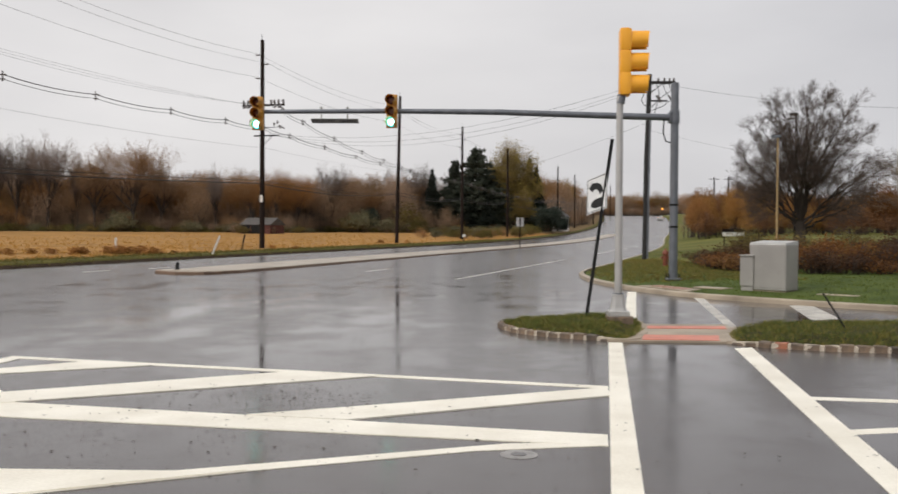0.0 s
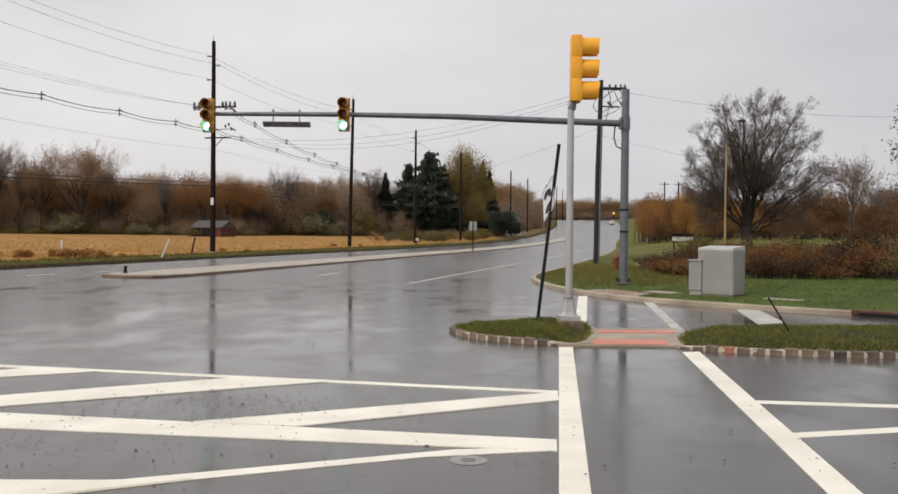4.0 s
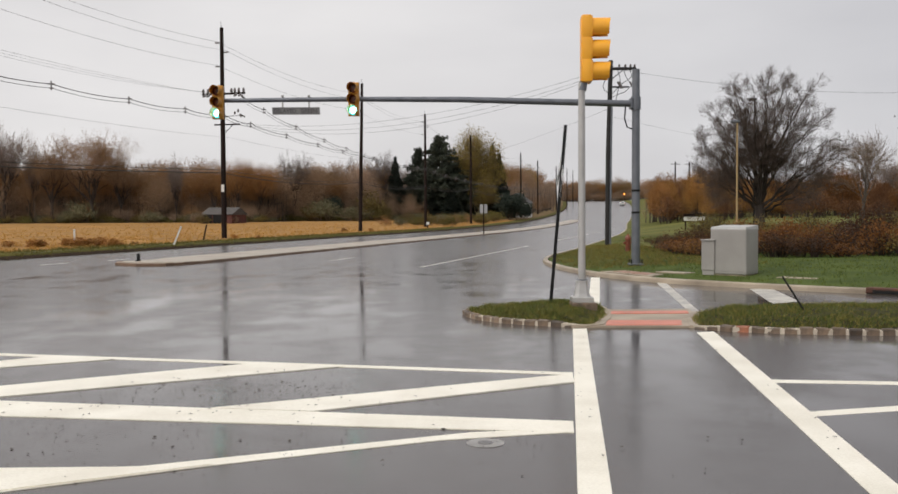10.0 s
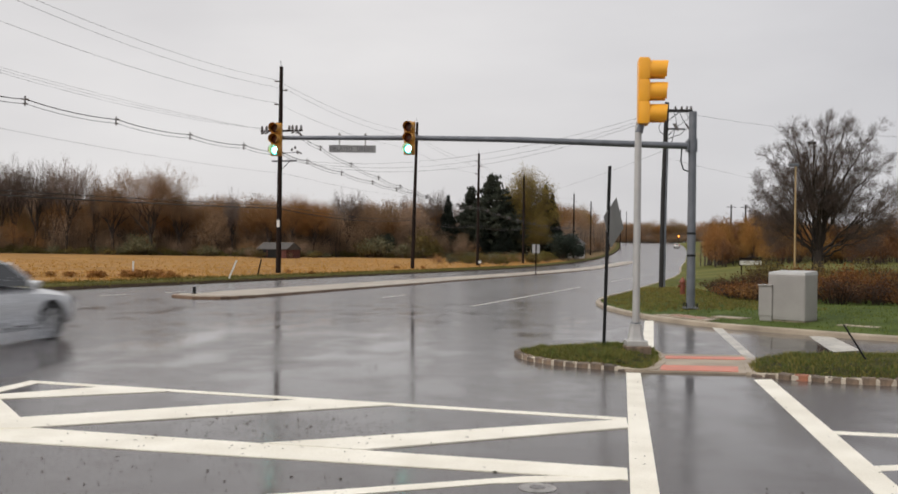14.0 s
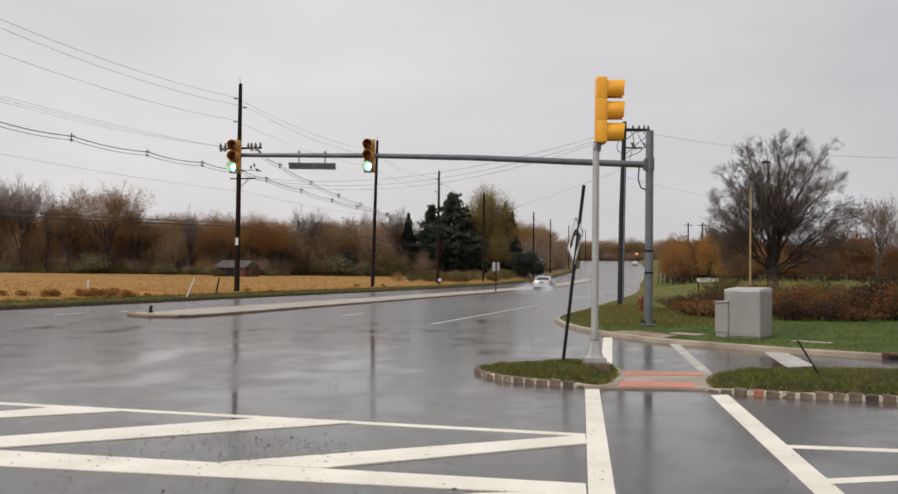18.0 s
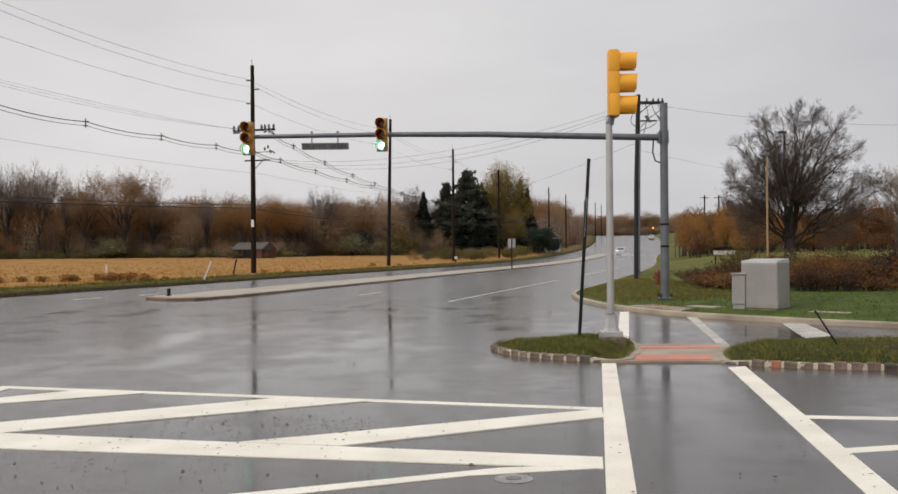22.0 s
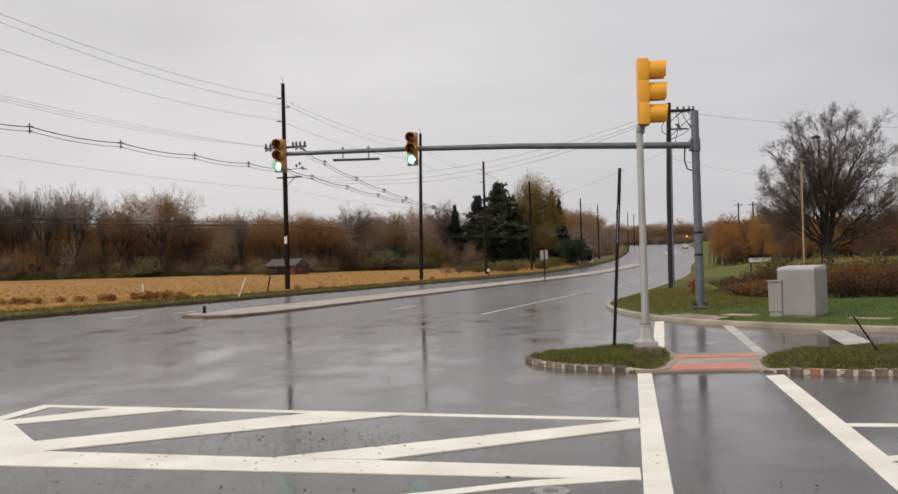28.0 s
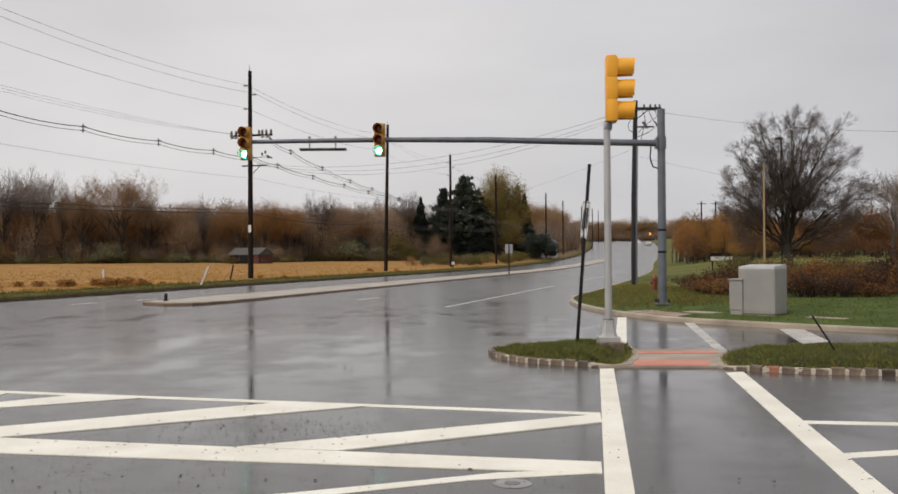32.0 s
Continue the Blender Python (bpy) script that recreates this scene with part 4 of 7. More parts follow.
def build_hanging_sign():
    """The lettered sign under the arm: two fixed rods, and a board that swings on their lower ends."""
    t = thing("hanging_sign", "pale lettered sign swinging on two rods under the mast arm", "sign", HANGER)
    for x in (-0.37, 0.37):
        part("rod", Shape().tube([(x, 0, 0.13), (x, 0, -0.2)], 0.022, 8), M_ALU, t, "bright hanger rod")
        part("clamp", Shape().box(x, 0, 0.11, 0.07, 0.10, 0.05, chamfer=0.008), M_ALU, t)
    board = part("sign_board", Shape().box(0, 0, -0.105, 1.34, 0.02, 0.21, chamfer=0.004), M_SIGN_EDGE, t, "pale grey board")
    part("border_line", Shape().box(0, -0.0115, -0.022, 1.30, 0.004, 0.010), M_SIGN_GREY, board)
    part("border_line", Shape().box(0, -0.0115, -0.188, 1.30, 0.004, 0.010), M_SIGN_GREY, board)
    for word, x in (("DELAYED", -0.315), ("GREEN", 0.36)):
        w = new("lettering", text_mesh(word, 0.152, M_SIGN_GREY))
        w.parent = board
        w.matrix_basis = pose(x, -0.014, -0.108, 90, 0, 0)
    return t, board


SIGN_AT = (1.965, 15.66, 0.15)


def build_keep_sign():
    """A black post and a square panel held by one edge, both shaken by the wind."""
    t = thing("turn_sign", "square lane sign flapping on a thin black post", "road sign", SIGN_AT)
    post = Shape().box(0, 0, 1.45, 0.055, 0.03, 3.05, chamfer=0.006)
    part("post", post, M_BLACK, t, "black steel U-post")
    for z in (1.78, 2.36):
        part("bolt", Shape().tube([(0.02, -0.03, z), (0.02, 0.03, z)], 0.014, 8), M_GALV, t)
    p = new("panel")
    p.parent = t
    F = 0.88  # a two-foot sheet
    part("board", Shape().box(0, 0, 0, 0.70 * F, 0.006, 0.70 * F, chamfer=0.002), M_SIGN_BACK, p, "bare aluminium back")
    part("face", Shape().box(0, 0.005, 0, 0.695 * F, 0.003, 0.695 * F), M_SIGN_W, p, "white reflective face")
    for cx, cz, sx, sz in ((0, 0.325, 0.664, 0.014), (0, -0.325, 0.664, 0.014), (-0.325, 0, 0.014, 0.636), (0.325, 0, 0.014, 0.636)):
        part("border_line", Shape().box(cx * F, 0.0085, cz * F, sx * F, 0.003, sz * F), M_BLACK, p, "thin black border line")
    arrow = Shape()

    def flat(pts):
        k = len(arrow.v)
        arrow.v.extend([(x * F, 0.008, z * F) for x, z in pts] + [(x * F, 0.0115, z * F) for x, z in pts])
        n = len(pts)
        arrow.f.extend([tuple(range(k, k + n)), tuple(range(k + 2 * n - 1, k + n - 1, -1))] + [(k + i, k + (i + 1) % n, k + n + (i + 1) % n, k + n + i) for i in range(n)])

    # a bent arrow above a second, blunt stroke
    flat([(0.12, 0.05), (0.12, 0.27), (0.27, 0.16)])
    flat([(0.13, 0.10), (0.13, 0.23), (-0.02, 0.22), (0.0, 0.09)])
    flat([(0.0, 0.09), (-0.02, 0.22), (-0.16, 0.15), (-0.23, 0.01), (-0.11, -0.03), (-0.06, 0.06)])
    part("arrow", arrow, M_BLACK, p, "black arrow symbol")
    arrow = Shape()
    flat([(-0.23, -0.28), (-0.23, -0.10), (0.03, -0.10), (0.18, -0.15), (0.18, -0.23), (0.03, -0.28)])
    part("arrow", arrow, M_BLACK, p, "black blunt arrow symbol")
    return t, p


# ---------------------------------------------------------------- cabinet, hydrant, small street things
def build_cabinet():
    t = thing("signal_cabinet", "grey aluminium traffic control cabinet on the lawn", "utility cabinet", (7.26, 22.55, 0.16), -45)
    part("plinth", Shape().box(0, 0, 0.0, 0.86, 0.56, 0.10, chamfer=0.01), M_CONCRETE, t, "concrete footing")
    body = part("body", Shape().box(0, 0, 0.57, 0.92, 0.62, 1.08, chamfer=0.015), M_CABINET, t)
    part("top", Shape().add([(-0.46, -0.31, 1.10), (0.46, -0.31, 1.10), (0.46, 0.31, 1.10), (-0.46, 0.31, 1.10), (-0.45, -0.30, 1.15), (0.45, -0.30, 1.15), (0.45, 0.30, 1.20), (-0.45, 0.30, 1.20)], [(0, 3, 2, 1), (4, 5, 6, 7), (0, 1, 5, 4), (1, 2, 6, 5), (2, 3, 7, 6), (3, 0, 4, 7)]), M_ALU, t, "pale sloping top")
    d = part("door", Shape().box(0, -0.310, 0.58, 0.85, 0.012, 0.98, chamfer=0.004), M_CABINET, t, "flat front door")
    part("side_panel", Shape().box(0.460, 0, 0.58, 0.012, 0.54, 0.96, chamfer=0.004), M_CABINET, t)
    s = thing("meter_box", "small grey metal box bolted beside the cabinet", "utility box", (6.76, 22.78, 0.19), -40)
    part("body", Shape().box(0, 0, 0.44, 0.33, 0.36, 0.72, chamfer=0.012), M_CABINET, s)
    part("lid", Shape().box(0, -0.01, 0.81, 0.36, 0.40, 0.03, chamfer=0.008), M_CABINET, s)
    part("footing", Shape().box(0, 0, 0.03, 0.3, 0.32, 0.14, chamfer=0.01), M_CABINET, s)


def build_hydrant():
    t = thing("fire_hydrant", "weathered orange-red fire hydrant on the grass", "fire hydrant", (7.48, 36.0, 0.20))
    t.matrix_world = pose(7.48, 36.0, 0.20) @ Matrix.Diagonal((0.85, 0.85, 0.85, 1))
    part("barrel", Shape().tube([(0, 0, -0.03), (0, 0, 0.05), (0, 0, 0.06), (0, 0, 0.55), (0, 0, 0.56), (0, 0, 0.62)], [0.17, 0.17, 0.115, 0.11, 0.15, 0.15], 16), M_HYDRANT, t, "", True)
    part("bonnet", Shape().tube([(0, 0, 0.62), (0, 0, 0.70), (0, 0, 0.76), (0, 0, 0.78), (0, 0, 0.83)], [0.14, 0.12, 0.06, 0.03, 0.03], 16), M_HYDRANT, t, "", True)
    for d in ((-1, 0), (1, 0), (0, -1)):
        part("nozzle", Shape().tube([(d[0] * 0.08, d[1] * 0.08, 0.42), (d[0] * 0.18, d[1] * 0.18, 0.42), (d[0] * 0.2, d[1] * 0.2, 0.42)], [0.055, 0.055, 0.065], 12), M_HYDRANT, t, "", True)


def build_small():
    b = thing("bollard", "short black marker post on the median nose", "bollard", (-10.35, 33.2, 0.1))
    part("post", Shape().tube([(0, 0, 0), (0, 0, 0.24), (0, 0, 0.26)], [0.06, 0.06, 0.045], 12), M_BLACK, b, "", True)
    part("base", Shape().tube([(0, 0, 0), (0, 0, 0.03)], 0.10, 12), M_BLACK, b, "", True)
    s = thing("median_sign", "two small white panels on a post, seen from behind", "road sign", (4.3, 80.0, 0.14))
    part("post", Shape().box(0, 0, 1.2, 0.09, 0.06, 2.5), M_POLE, s)
    for x in (-0.17, 0.17):
        part("panel", Shape().box(x, 0.04, 2.1, 0.28, 0.02, 0.75, chamfer=0.004), M_SIGN_EDGE, s)
    # leaning rod in the near island, drain inlet, valve cover
    rod = single("leaning_rod", Shape().tube([(0, 0, -0.1), (-0.02, 0, 0.62)], 0.014, 6), M_BLACK, "thin black rod leaning out of the grass", "rod", (5.62, 14.1, 0.14))
    rod.matrix_world = pose(5.62, 14.1, 0.14, -4, -30, 0)
    d = thing("storm_drain", "rusty iron storm drain inlet in the kerb", "drain", (9.33, 18.2, 0.0), -51)
    part("hood", Shape().box(0, -0.10, 0.08, 1.6, 0.22, 0.12, chamfer=0.02), M_RUST, d)
    # no hole is cut: a black plate paints the shade in the inlet
    part("mouth", Shape().box(0, -0.214, 0.06, 1.3, 0.012, 0.07), M_BLACK, d, "black plate for the shade in the inlet")
    c = thing("valve_cover", "worn grey iron valve cover set in the asphalt", "valve cover", (0.37, 6.6, 0.0))
    part("ring", Shape().tube([(0, 0, -0.01), (0, 0, 0.004)], 0.135, 24), M_PATCH, c)
    part("lid", Shape().tube([(0, 0, 0.0), (0, 0, 0.007)], 0.055, 20), M_ASPHALT, c)
    slab = single("access_cover", Shape().box(0, 0, 0, 0.9, 0.45, 0.03, chamfer=0.006), M_CONCRETE, "flat concrete lid set in the lawn", "utility lid", (8.35, 21.3, 0.155), -42)
    copy_thing(slab, pose(6.1, 23.6, 0.16, 0, 0, -50))
    # posts in the field
    for x, y, h, tilt, m, lab in ((-18.55, 49.0, 0.95, 0, M_WHITE, "white marker post in the field edge"), (-13.8, 50.2, 1.15, 22, M_WHITE, "white marker post leaning in the field edge"), (-14.6, 60.0, 1.1, 12, M_POLE, "dark wooden stake leaning in the field")):
        p = single("field_post", Shape().box(0, 0, h / 2 - 0.05, 0.09, 0.05, h + 0.1, chamfer=0.008), m, lab, "post", (x, y, rise(y) + 0.1))
        p.matrix_world = pose(x, y, rise(y) + 0.1, 0, tilt, 0)


def build_debris():
    rnd = random.Random(5)
    s = Shape()
    for k in range(760):
        if k < 400:
            x, y = rnd.gauss(-1.9, 0.9), rnd.gauss(8.6, 0.6)
        elif k < 700:
            x, y = rnd.uniform(-4.2, 1.0), rnd.gauss(6.8, 0.6)
        else:
            x, y = rnd.uniform(0.9, 3.2), rnd.uniform(5.4, 12)
        r = rnd.uniform(0.003, 0.006) if k % 18 else rnd.uniform(0.007, 0.013)
        s.ball((x, y, 0.005 + r * 0.15), r, 6, (rnd.uniform(0.9, 1.8), 1.0, 0.3))
    for k in range(230):
        if k < 130:
            x, y = rnd.gauss(-1.7, 1.0), rnd.gauss(8.4, 0.7)
        else:
            x, y = rnd.uniform(-4.5, 3.4), rnd.uniform(5.6, 12.5)
        a, r = rnd.uniform(0, 6.28), rnd.uniform(0.008, 0.022)
        c, d = math.cos(a) * r, math.sin(a) * r
        z = 0.0145
        s.add([(x - c, y - d, z), (x + d * 0.55, y - c * 0.55, z + 0.003), (x + c, y + d, z), (x - d * 0.55, y + c * 0.55, z + 0.004)], [(0, 1, 2, 3)])
    tagged(part("road_grit", s, M_SOIL_SHADE), "dark grit and leaf scraps scattered on the markings", "grit", kind="stuff")


# ---------------------------------------------------------------- utility poles and wires
POLES = [(-21.7, 37.2, 14.2), (-14.3, 64.7, 14.5), (-7.15, 92.5, 14.6), (-0.95, 119.7, 14.5), (5.8, 144.0, 13.6), (18.2, 195.0, 13.6), (25.6, 230.0, 13.3), (36.0, 275.0, 13.0), (47.0, 330.0, 13.0), (58.0, 390.0, 13.0)]
LOW_CABLES = [3.78, 4.58, 4.9, 5.15, 5.3, 5.2, 5.2, 5.2, 5.2, 5.2]
RIGHT_POLE = (8.55, 46.0, 0.2, 8.96)
# attachments on each pole: (across, height below the top, radius, sag over a span)
ARMS = [(-0.35, 1.0, 0.008, 0.55), (0.35, 1.65, 0.008, 0.6), (-0.35, 2.6, 0.008, 0.5), (-1.4, 4.42, 0.006, 0.25), (-1.15, 4.42, 0.006, 0.36), (-0.9, 4.42, 0.006, 0.47), (0.15, 6.0, 0.022, 0.14), (0.15, 6.2, 0.014, 0.14),
        (0.55, 7.55, 0.006, 0.2), (-0.1, 0.0, 0.030, 0.42), (0.1, -0.2, 0.018, 0.40), (1.35, 4.75, 0.020, 0.38), (1.35, 4.95, 0.013, 0.38)]


def along_road(i):
    a, b = POLES[max(i - 1, 0)], POLES[min(i + 1, len(POLES) - 1)]
    d = Vector((b[0] - a[0], b[1] - a[1])).normalized()
    return d, Vector((d.y, -d.x))


def attach(i, k):
    x, y, h = POLES[i]
    d, n = along_road(i)
    a, drop, r, sag = ARMS[k]
    if i == 0 and 2 < k < 6:
        drop += 0.16 * (k - 3)
    if i > 1:
        drop += 1.05 if k in (6, 7) else 2.1 if k in (11, 12) else 0.0
        a = 0.3 if k > 10 else a
    z = LOW_CABLES[i] - drop if k in (9, 10) else h - drop
    return Vector((x + n.x * a, y + n.y * a, rise(y) + 0.1 + z))


def span(a, b, sag, r, name, label, n=10):
    pts = [a.lerp(b, k / n) - Vector((0, 0, 4 * sag * (k / n) * (1 - k / n))) for k in range(n + 1)]
    return single(name, Shape().tube(pts, r, 5, False), M_WIRE, label, "cable", group="overhead wires")


def spaced_span(a, b, sag, r, spacers):
    """Heavy cable that dips a little between the spacers that hold it."""
    marks, pts, held = [0.0, 0.14, 0.364, 0.60, 0.816, 1.0], [], []
    for u0, u1 in zip(marks, marks[1:]):
        for j in range(6):
            v = j / 6
            u = u0 + (u1 - u0) * v
            p = a.lerp(b, u) - Vector((0, 0, 4 * sag * u * (1 - u) + 0.13 * 4 * v * (1 - v)))
            pts.append(p)
            if j == 0 and u0:
                held.append(p)
    pts.append(b)
    w = single("bundled_cable", Shape().tube(pts, r, 5, False), M_WIRE, "thick black cable bundle between poles", "cable", group="overhead wires")
    if spacers:
        for c in held:
            s = Shape().box(c.x, c.y, c.z - 0.08, 0.06, 0.06, 0.46, chamfer=0.015).box(c.x, c.y, c.z - 0.0, 0.34, 0.05, 0.06, chamfer=0.01).box(c.x, c.y, c.z - 0.2, 0.24, 0.05, 0.05, chamfer=0.01)
            part("spacer", s, M_CERAMIC, w, "grey cable spacer")


def build_poles():
    for i, (x, y, h) in enumerate(POLES):
        d, n = along_road(i)
        t = thing("utility_pole", "tall dark wooden utility pole at the field edge", "utility pole", (x, y, rise(y) + 0.02), math.degrees(math.atan2(n.y, n.x)), "utility poles along the road")
        lean = 0.30 if i == 2 else 0.0
        part("pole", Shape().tube([(0, 0, -0.4), (lean * 0.5, 0, h * 0.5), (lean, 0, h)], [0.19, 0.165, 0.125], 12), M_POLE, t, "", True)
        if i < 7:
            part("tip_pin", Shape().tube([(lean, 0, h), (lean - 0.06, 0, h + 0.4)], 0.02, 6), M_GALV, t)
            for a, drop in ((-0.35, 1.0), (0.35, 1.65), (-0.35, 2.6)):
                br = part("bracket", Shape().tube([(lean, 0, h - drop - 0.02), (lean + a * 0.8, 0, h - drop - 0.02)], 0.03, 6), M_POLE, t)
                part("insulator", Shape().tube([(lean + a * 0.75, 0, h - drop - 0.02), (lean + a * 1.35, 0, h - drop)], [0.05, 0.06], 8), M_CERAMIC, br)
            part("cable_bracket", Shape().tube([(0, 0, h - 6.0), (0.35, 0.0, h - 6.05)], 0.04, 6), M_CERAMIC, t)
        if i == 1:
            arm = part("crossarm", Shape().box(0, 0.15, h - 4.45, 3.2, 0.1, 0.13, chamfer=0.01), M_POLE, t)
            for a in (-1.5, -1.15, -0.9, 0.6, 0.85, 1.15, 1.5):
                part("insulator", Shape().tube([(a, 0.15, h - 4.40), (a, 0.15, h - 4.28), (a, 0.15, h - 4.08)], [0.05, 0.10, 0.05], 8), M_CERAMIC, arm)
            for a in (-1.3, -1.0, 1.0, 1.35):
                part("dead_end", Shape().tube([(a, 0.1, h - 4.48), (a + 0.12, -0.3, h - 4.62), (a + 0.16, -0.6, h - 4.72)], [0.07, 0.09, 0.05], 8), M_CERAMIC, arm, "grey cable dead end")
            part("dead_end", Shape().tube([(1.1, 0.3, h - 5.85), (1.3, 0.7, h - 6.0)], 0.05, 8), M_CERAMIC, t, "grey cable dead end")
            part("dead_end", Shape().tube([(1.35, 0.2, h - 4.6), (1.5, 0.6, h - 4.9)], 0.05, 8), M_CERAMIC, t, "grey cable dead end")
            for a, dz in ((0.75, 5.75), (1.0, 5.62), (1.2, 5.95)):
                part("insulator", Shape().ball((a, 0.3, h - dz), 0.10, 8, (0.8, 0.8, 1.3)), M_CERAMIC, t, "", True)
            part("cable_arm", Shape().tube([(0, 0.1, h - 6.0), (1.15, 0.3, h - 5.95)], 0.02, 6), M_POLE, t)
            low = part("crossarm", Shape().box(0.25, 0.14, h - 6.55, 1.9, 0.08, 0.09, chamfer=0.01), M_POLE, t)
            part("brace", Shape().tube([(0.7, 0.14, h - 6.55), (0.05, 0.14, h - 7.15)], 0.025, 6), M_POLE, low)
        if i == 1:
            part("notice_plate", Shape().box(0.02, -0.165, 3.6, 0.22, 0.02, 0.5), M_WHITE, t, "small white plate")
    # cables span by span
    for i in range(len(POLES) - 1):
        for k, (a, drop, r, sag) in enumerate(ARMS):
            if (i > 4 and k in (2, 8)) or (i > 0 and k in (3, 4, 5)) or (k > 10 and not 0 < i < 5):
                continue
            pa, pb = attach(i, k), attach(i + 1, k)
            s = sag * (pb - pa).length / 28.5 * (0.15 if i == 0 and k in (9, 10) else 1.0)
            if k in (6, 7, 11, 12) and i < 5:
                spaced_span(pa, pb, s, r, k in (6, 11))
            else:
                span(pa, pb, s, r, "overhead_wire" if r < 0.015 else "bundled_cable", "thin overhead wire between poles" if r < 0.015 else "thick black cable bundle between poles")
    # the black pole on the corner, with its crossarm, drops and crossing wires
    x, y, z, h = RIGHT_POLE
    t = thing("corner_pole", "black wooden utility pole on the corner lawn", "utility pole", (x, y, z))
    part("pole", Shape().tube([(0, 0, -0.4), (0.04, 0, h * 0.5), (0.16, 0, h)], [0.135, 0.125, 0.105], 12), M_POLE2, t, "", True)
    part("riser_pipe", Shape().tube([(0.11, -0.10, 0), (0.15, -0.10, h * 0.5), (0.19, -0.09, h * 0.75)], 0.052, 8), M_GALV, t, "grey riser pipe", True)
    arm = part("crossarm", Shape().box(0.50, -0.12, h - 0.42, 1.75, 0.1, 0.14, chamfer=0.01), M_POLE2, t)
    for a in (-0.25, 0.55, 0.85, 1.1, 1.3):
        part("insulator", Shape().tube([(a, -0.12, h - 0.36), (a, -0.12, h - 0.29), (a, -0.12, h - 0.2)], [0.035, 0.06, 0.035], 8), M_CERAMIC, arm)
    part("brace", Shape().tube([(0.75, -0.12, h - 0.47), (0.15, -0.05, h - 0.95)], 0.022, 6), M_POLE2, t)
    for k, (a, e, low) in enumerate(((0.45, 0.62, 1.65), (0.75, 1.15, 1.8), (1.05, 0.55, 2.2), (-0.2, -0.25, 1.7))):
        part("drop_wire", Shape().tube([(a, -0.14, h - 0.45), (a + 0.12, -0.15, h - 0.8), (e, -0.15, h - 1.25), (e * 0.7, -0.12, h - low + 0.25), (0.18, -0.1, h - low)], 0.017, 5), M_WIRE, t, "looping drop wire")
        if k < 3:
            part("cutout", Shape().tube([(e - 0.10, -0.16, h - 1.05), (e + 0.10, -0.16, h - 1.38)], 0.045, 8), M_CERAMIC, t, "grey fuse cutout")
    part("cutout_arm", Shape().box(0.55, -0.12, h - 1.30, 0.95, 0.06, 0.07, chamfer=0.008), M_POLE2, t)
    top = Vector((x + 0.16, y - 0.1, z + h))
    lab = "thin overhead wire crossing the road"
    for k, dz in enumerate((0.0, -0.05, 0.0)):
        span(top + Vector((0.1 + 0.3 * k, 0, dz - 0.3)), Vector((-13.9 + 0.35 * k, 64.9, 8.15 - 0.1 * k)), 1.25 + 0.22 * k, 0.007, "crossing_wire", lab, 18)
    span(top + Vector((0, 0, -2.3)), attach(3, 3) + Vector((0, 0, -1.8)), 0.9, 0.0055, "crossing_wire", lab, 14)
    span(top + Vector((0.1, 0, -0.40)), Vector((34.0, 48.0, 8.6)), 1.0, 0.006, "service_wire", "thin wire running from the corner pole", 14)
    span(top + Vector((0.1, 0, -2.75)), Vector((36.0, 60.0, 5.0)), 0.8, 0.004, "service_wire", "thin wire running from the corner pole", 14)


build_islands()
build_pedestal_signal()
build_mast()
hanging_sign, swinging_board = build_hanging_sign()
turn_sign, sign_panel = build_keep_sign()
build_cabinet()
build_hydrant()
build_small()
build_debris()
build_poles()


# ---------------------------------------------------------------- trees and brush
def quad_twig(s, a, b, w, rnd):
    """A thin flat twig from a to b."""
    d = b - a
    side = d.cross(Vector((rnd.uniform(-1, 1), rnd.uniform(-1, 1), rnd.uniform(-0.3, 0.3))))
    side = side.normalized() * w if side.length > 1e-6 else Vector((w, 0, 0))
    k = len(s.v)
    s.v += [tuple(a - side), tuple(a + side), tuple(b)]
    s.f.append((k, k + 1, k + 2))


def leaf(s, p, r, rnd):
    u = Vector((rnd.gauss(0, 1), rnd.gauss(0, 1), rnd.gauss(0, 0.7))).normalized()
    v = u.orthogonal().normalized()
    v = (v * math.cos(rnd.uniform(0, 6.3)) + u.cross(v) * math.sin(rnd.uniform(0, 6.3))).normalized()
    k = len(s.v)
    s.v += [tuple(p - u * r), tuple(p + v * r * 0.6), tuple(p + u * r), tuple(p - v * r * 0.6)]
    s.f.append((k, k + 1, k + 2, k + 3))


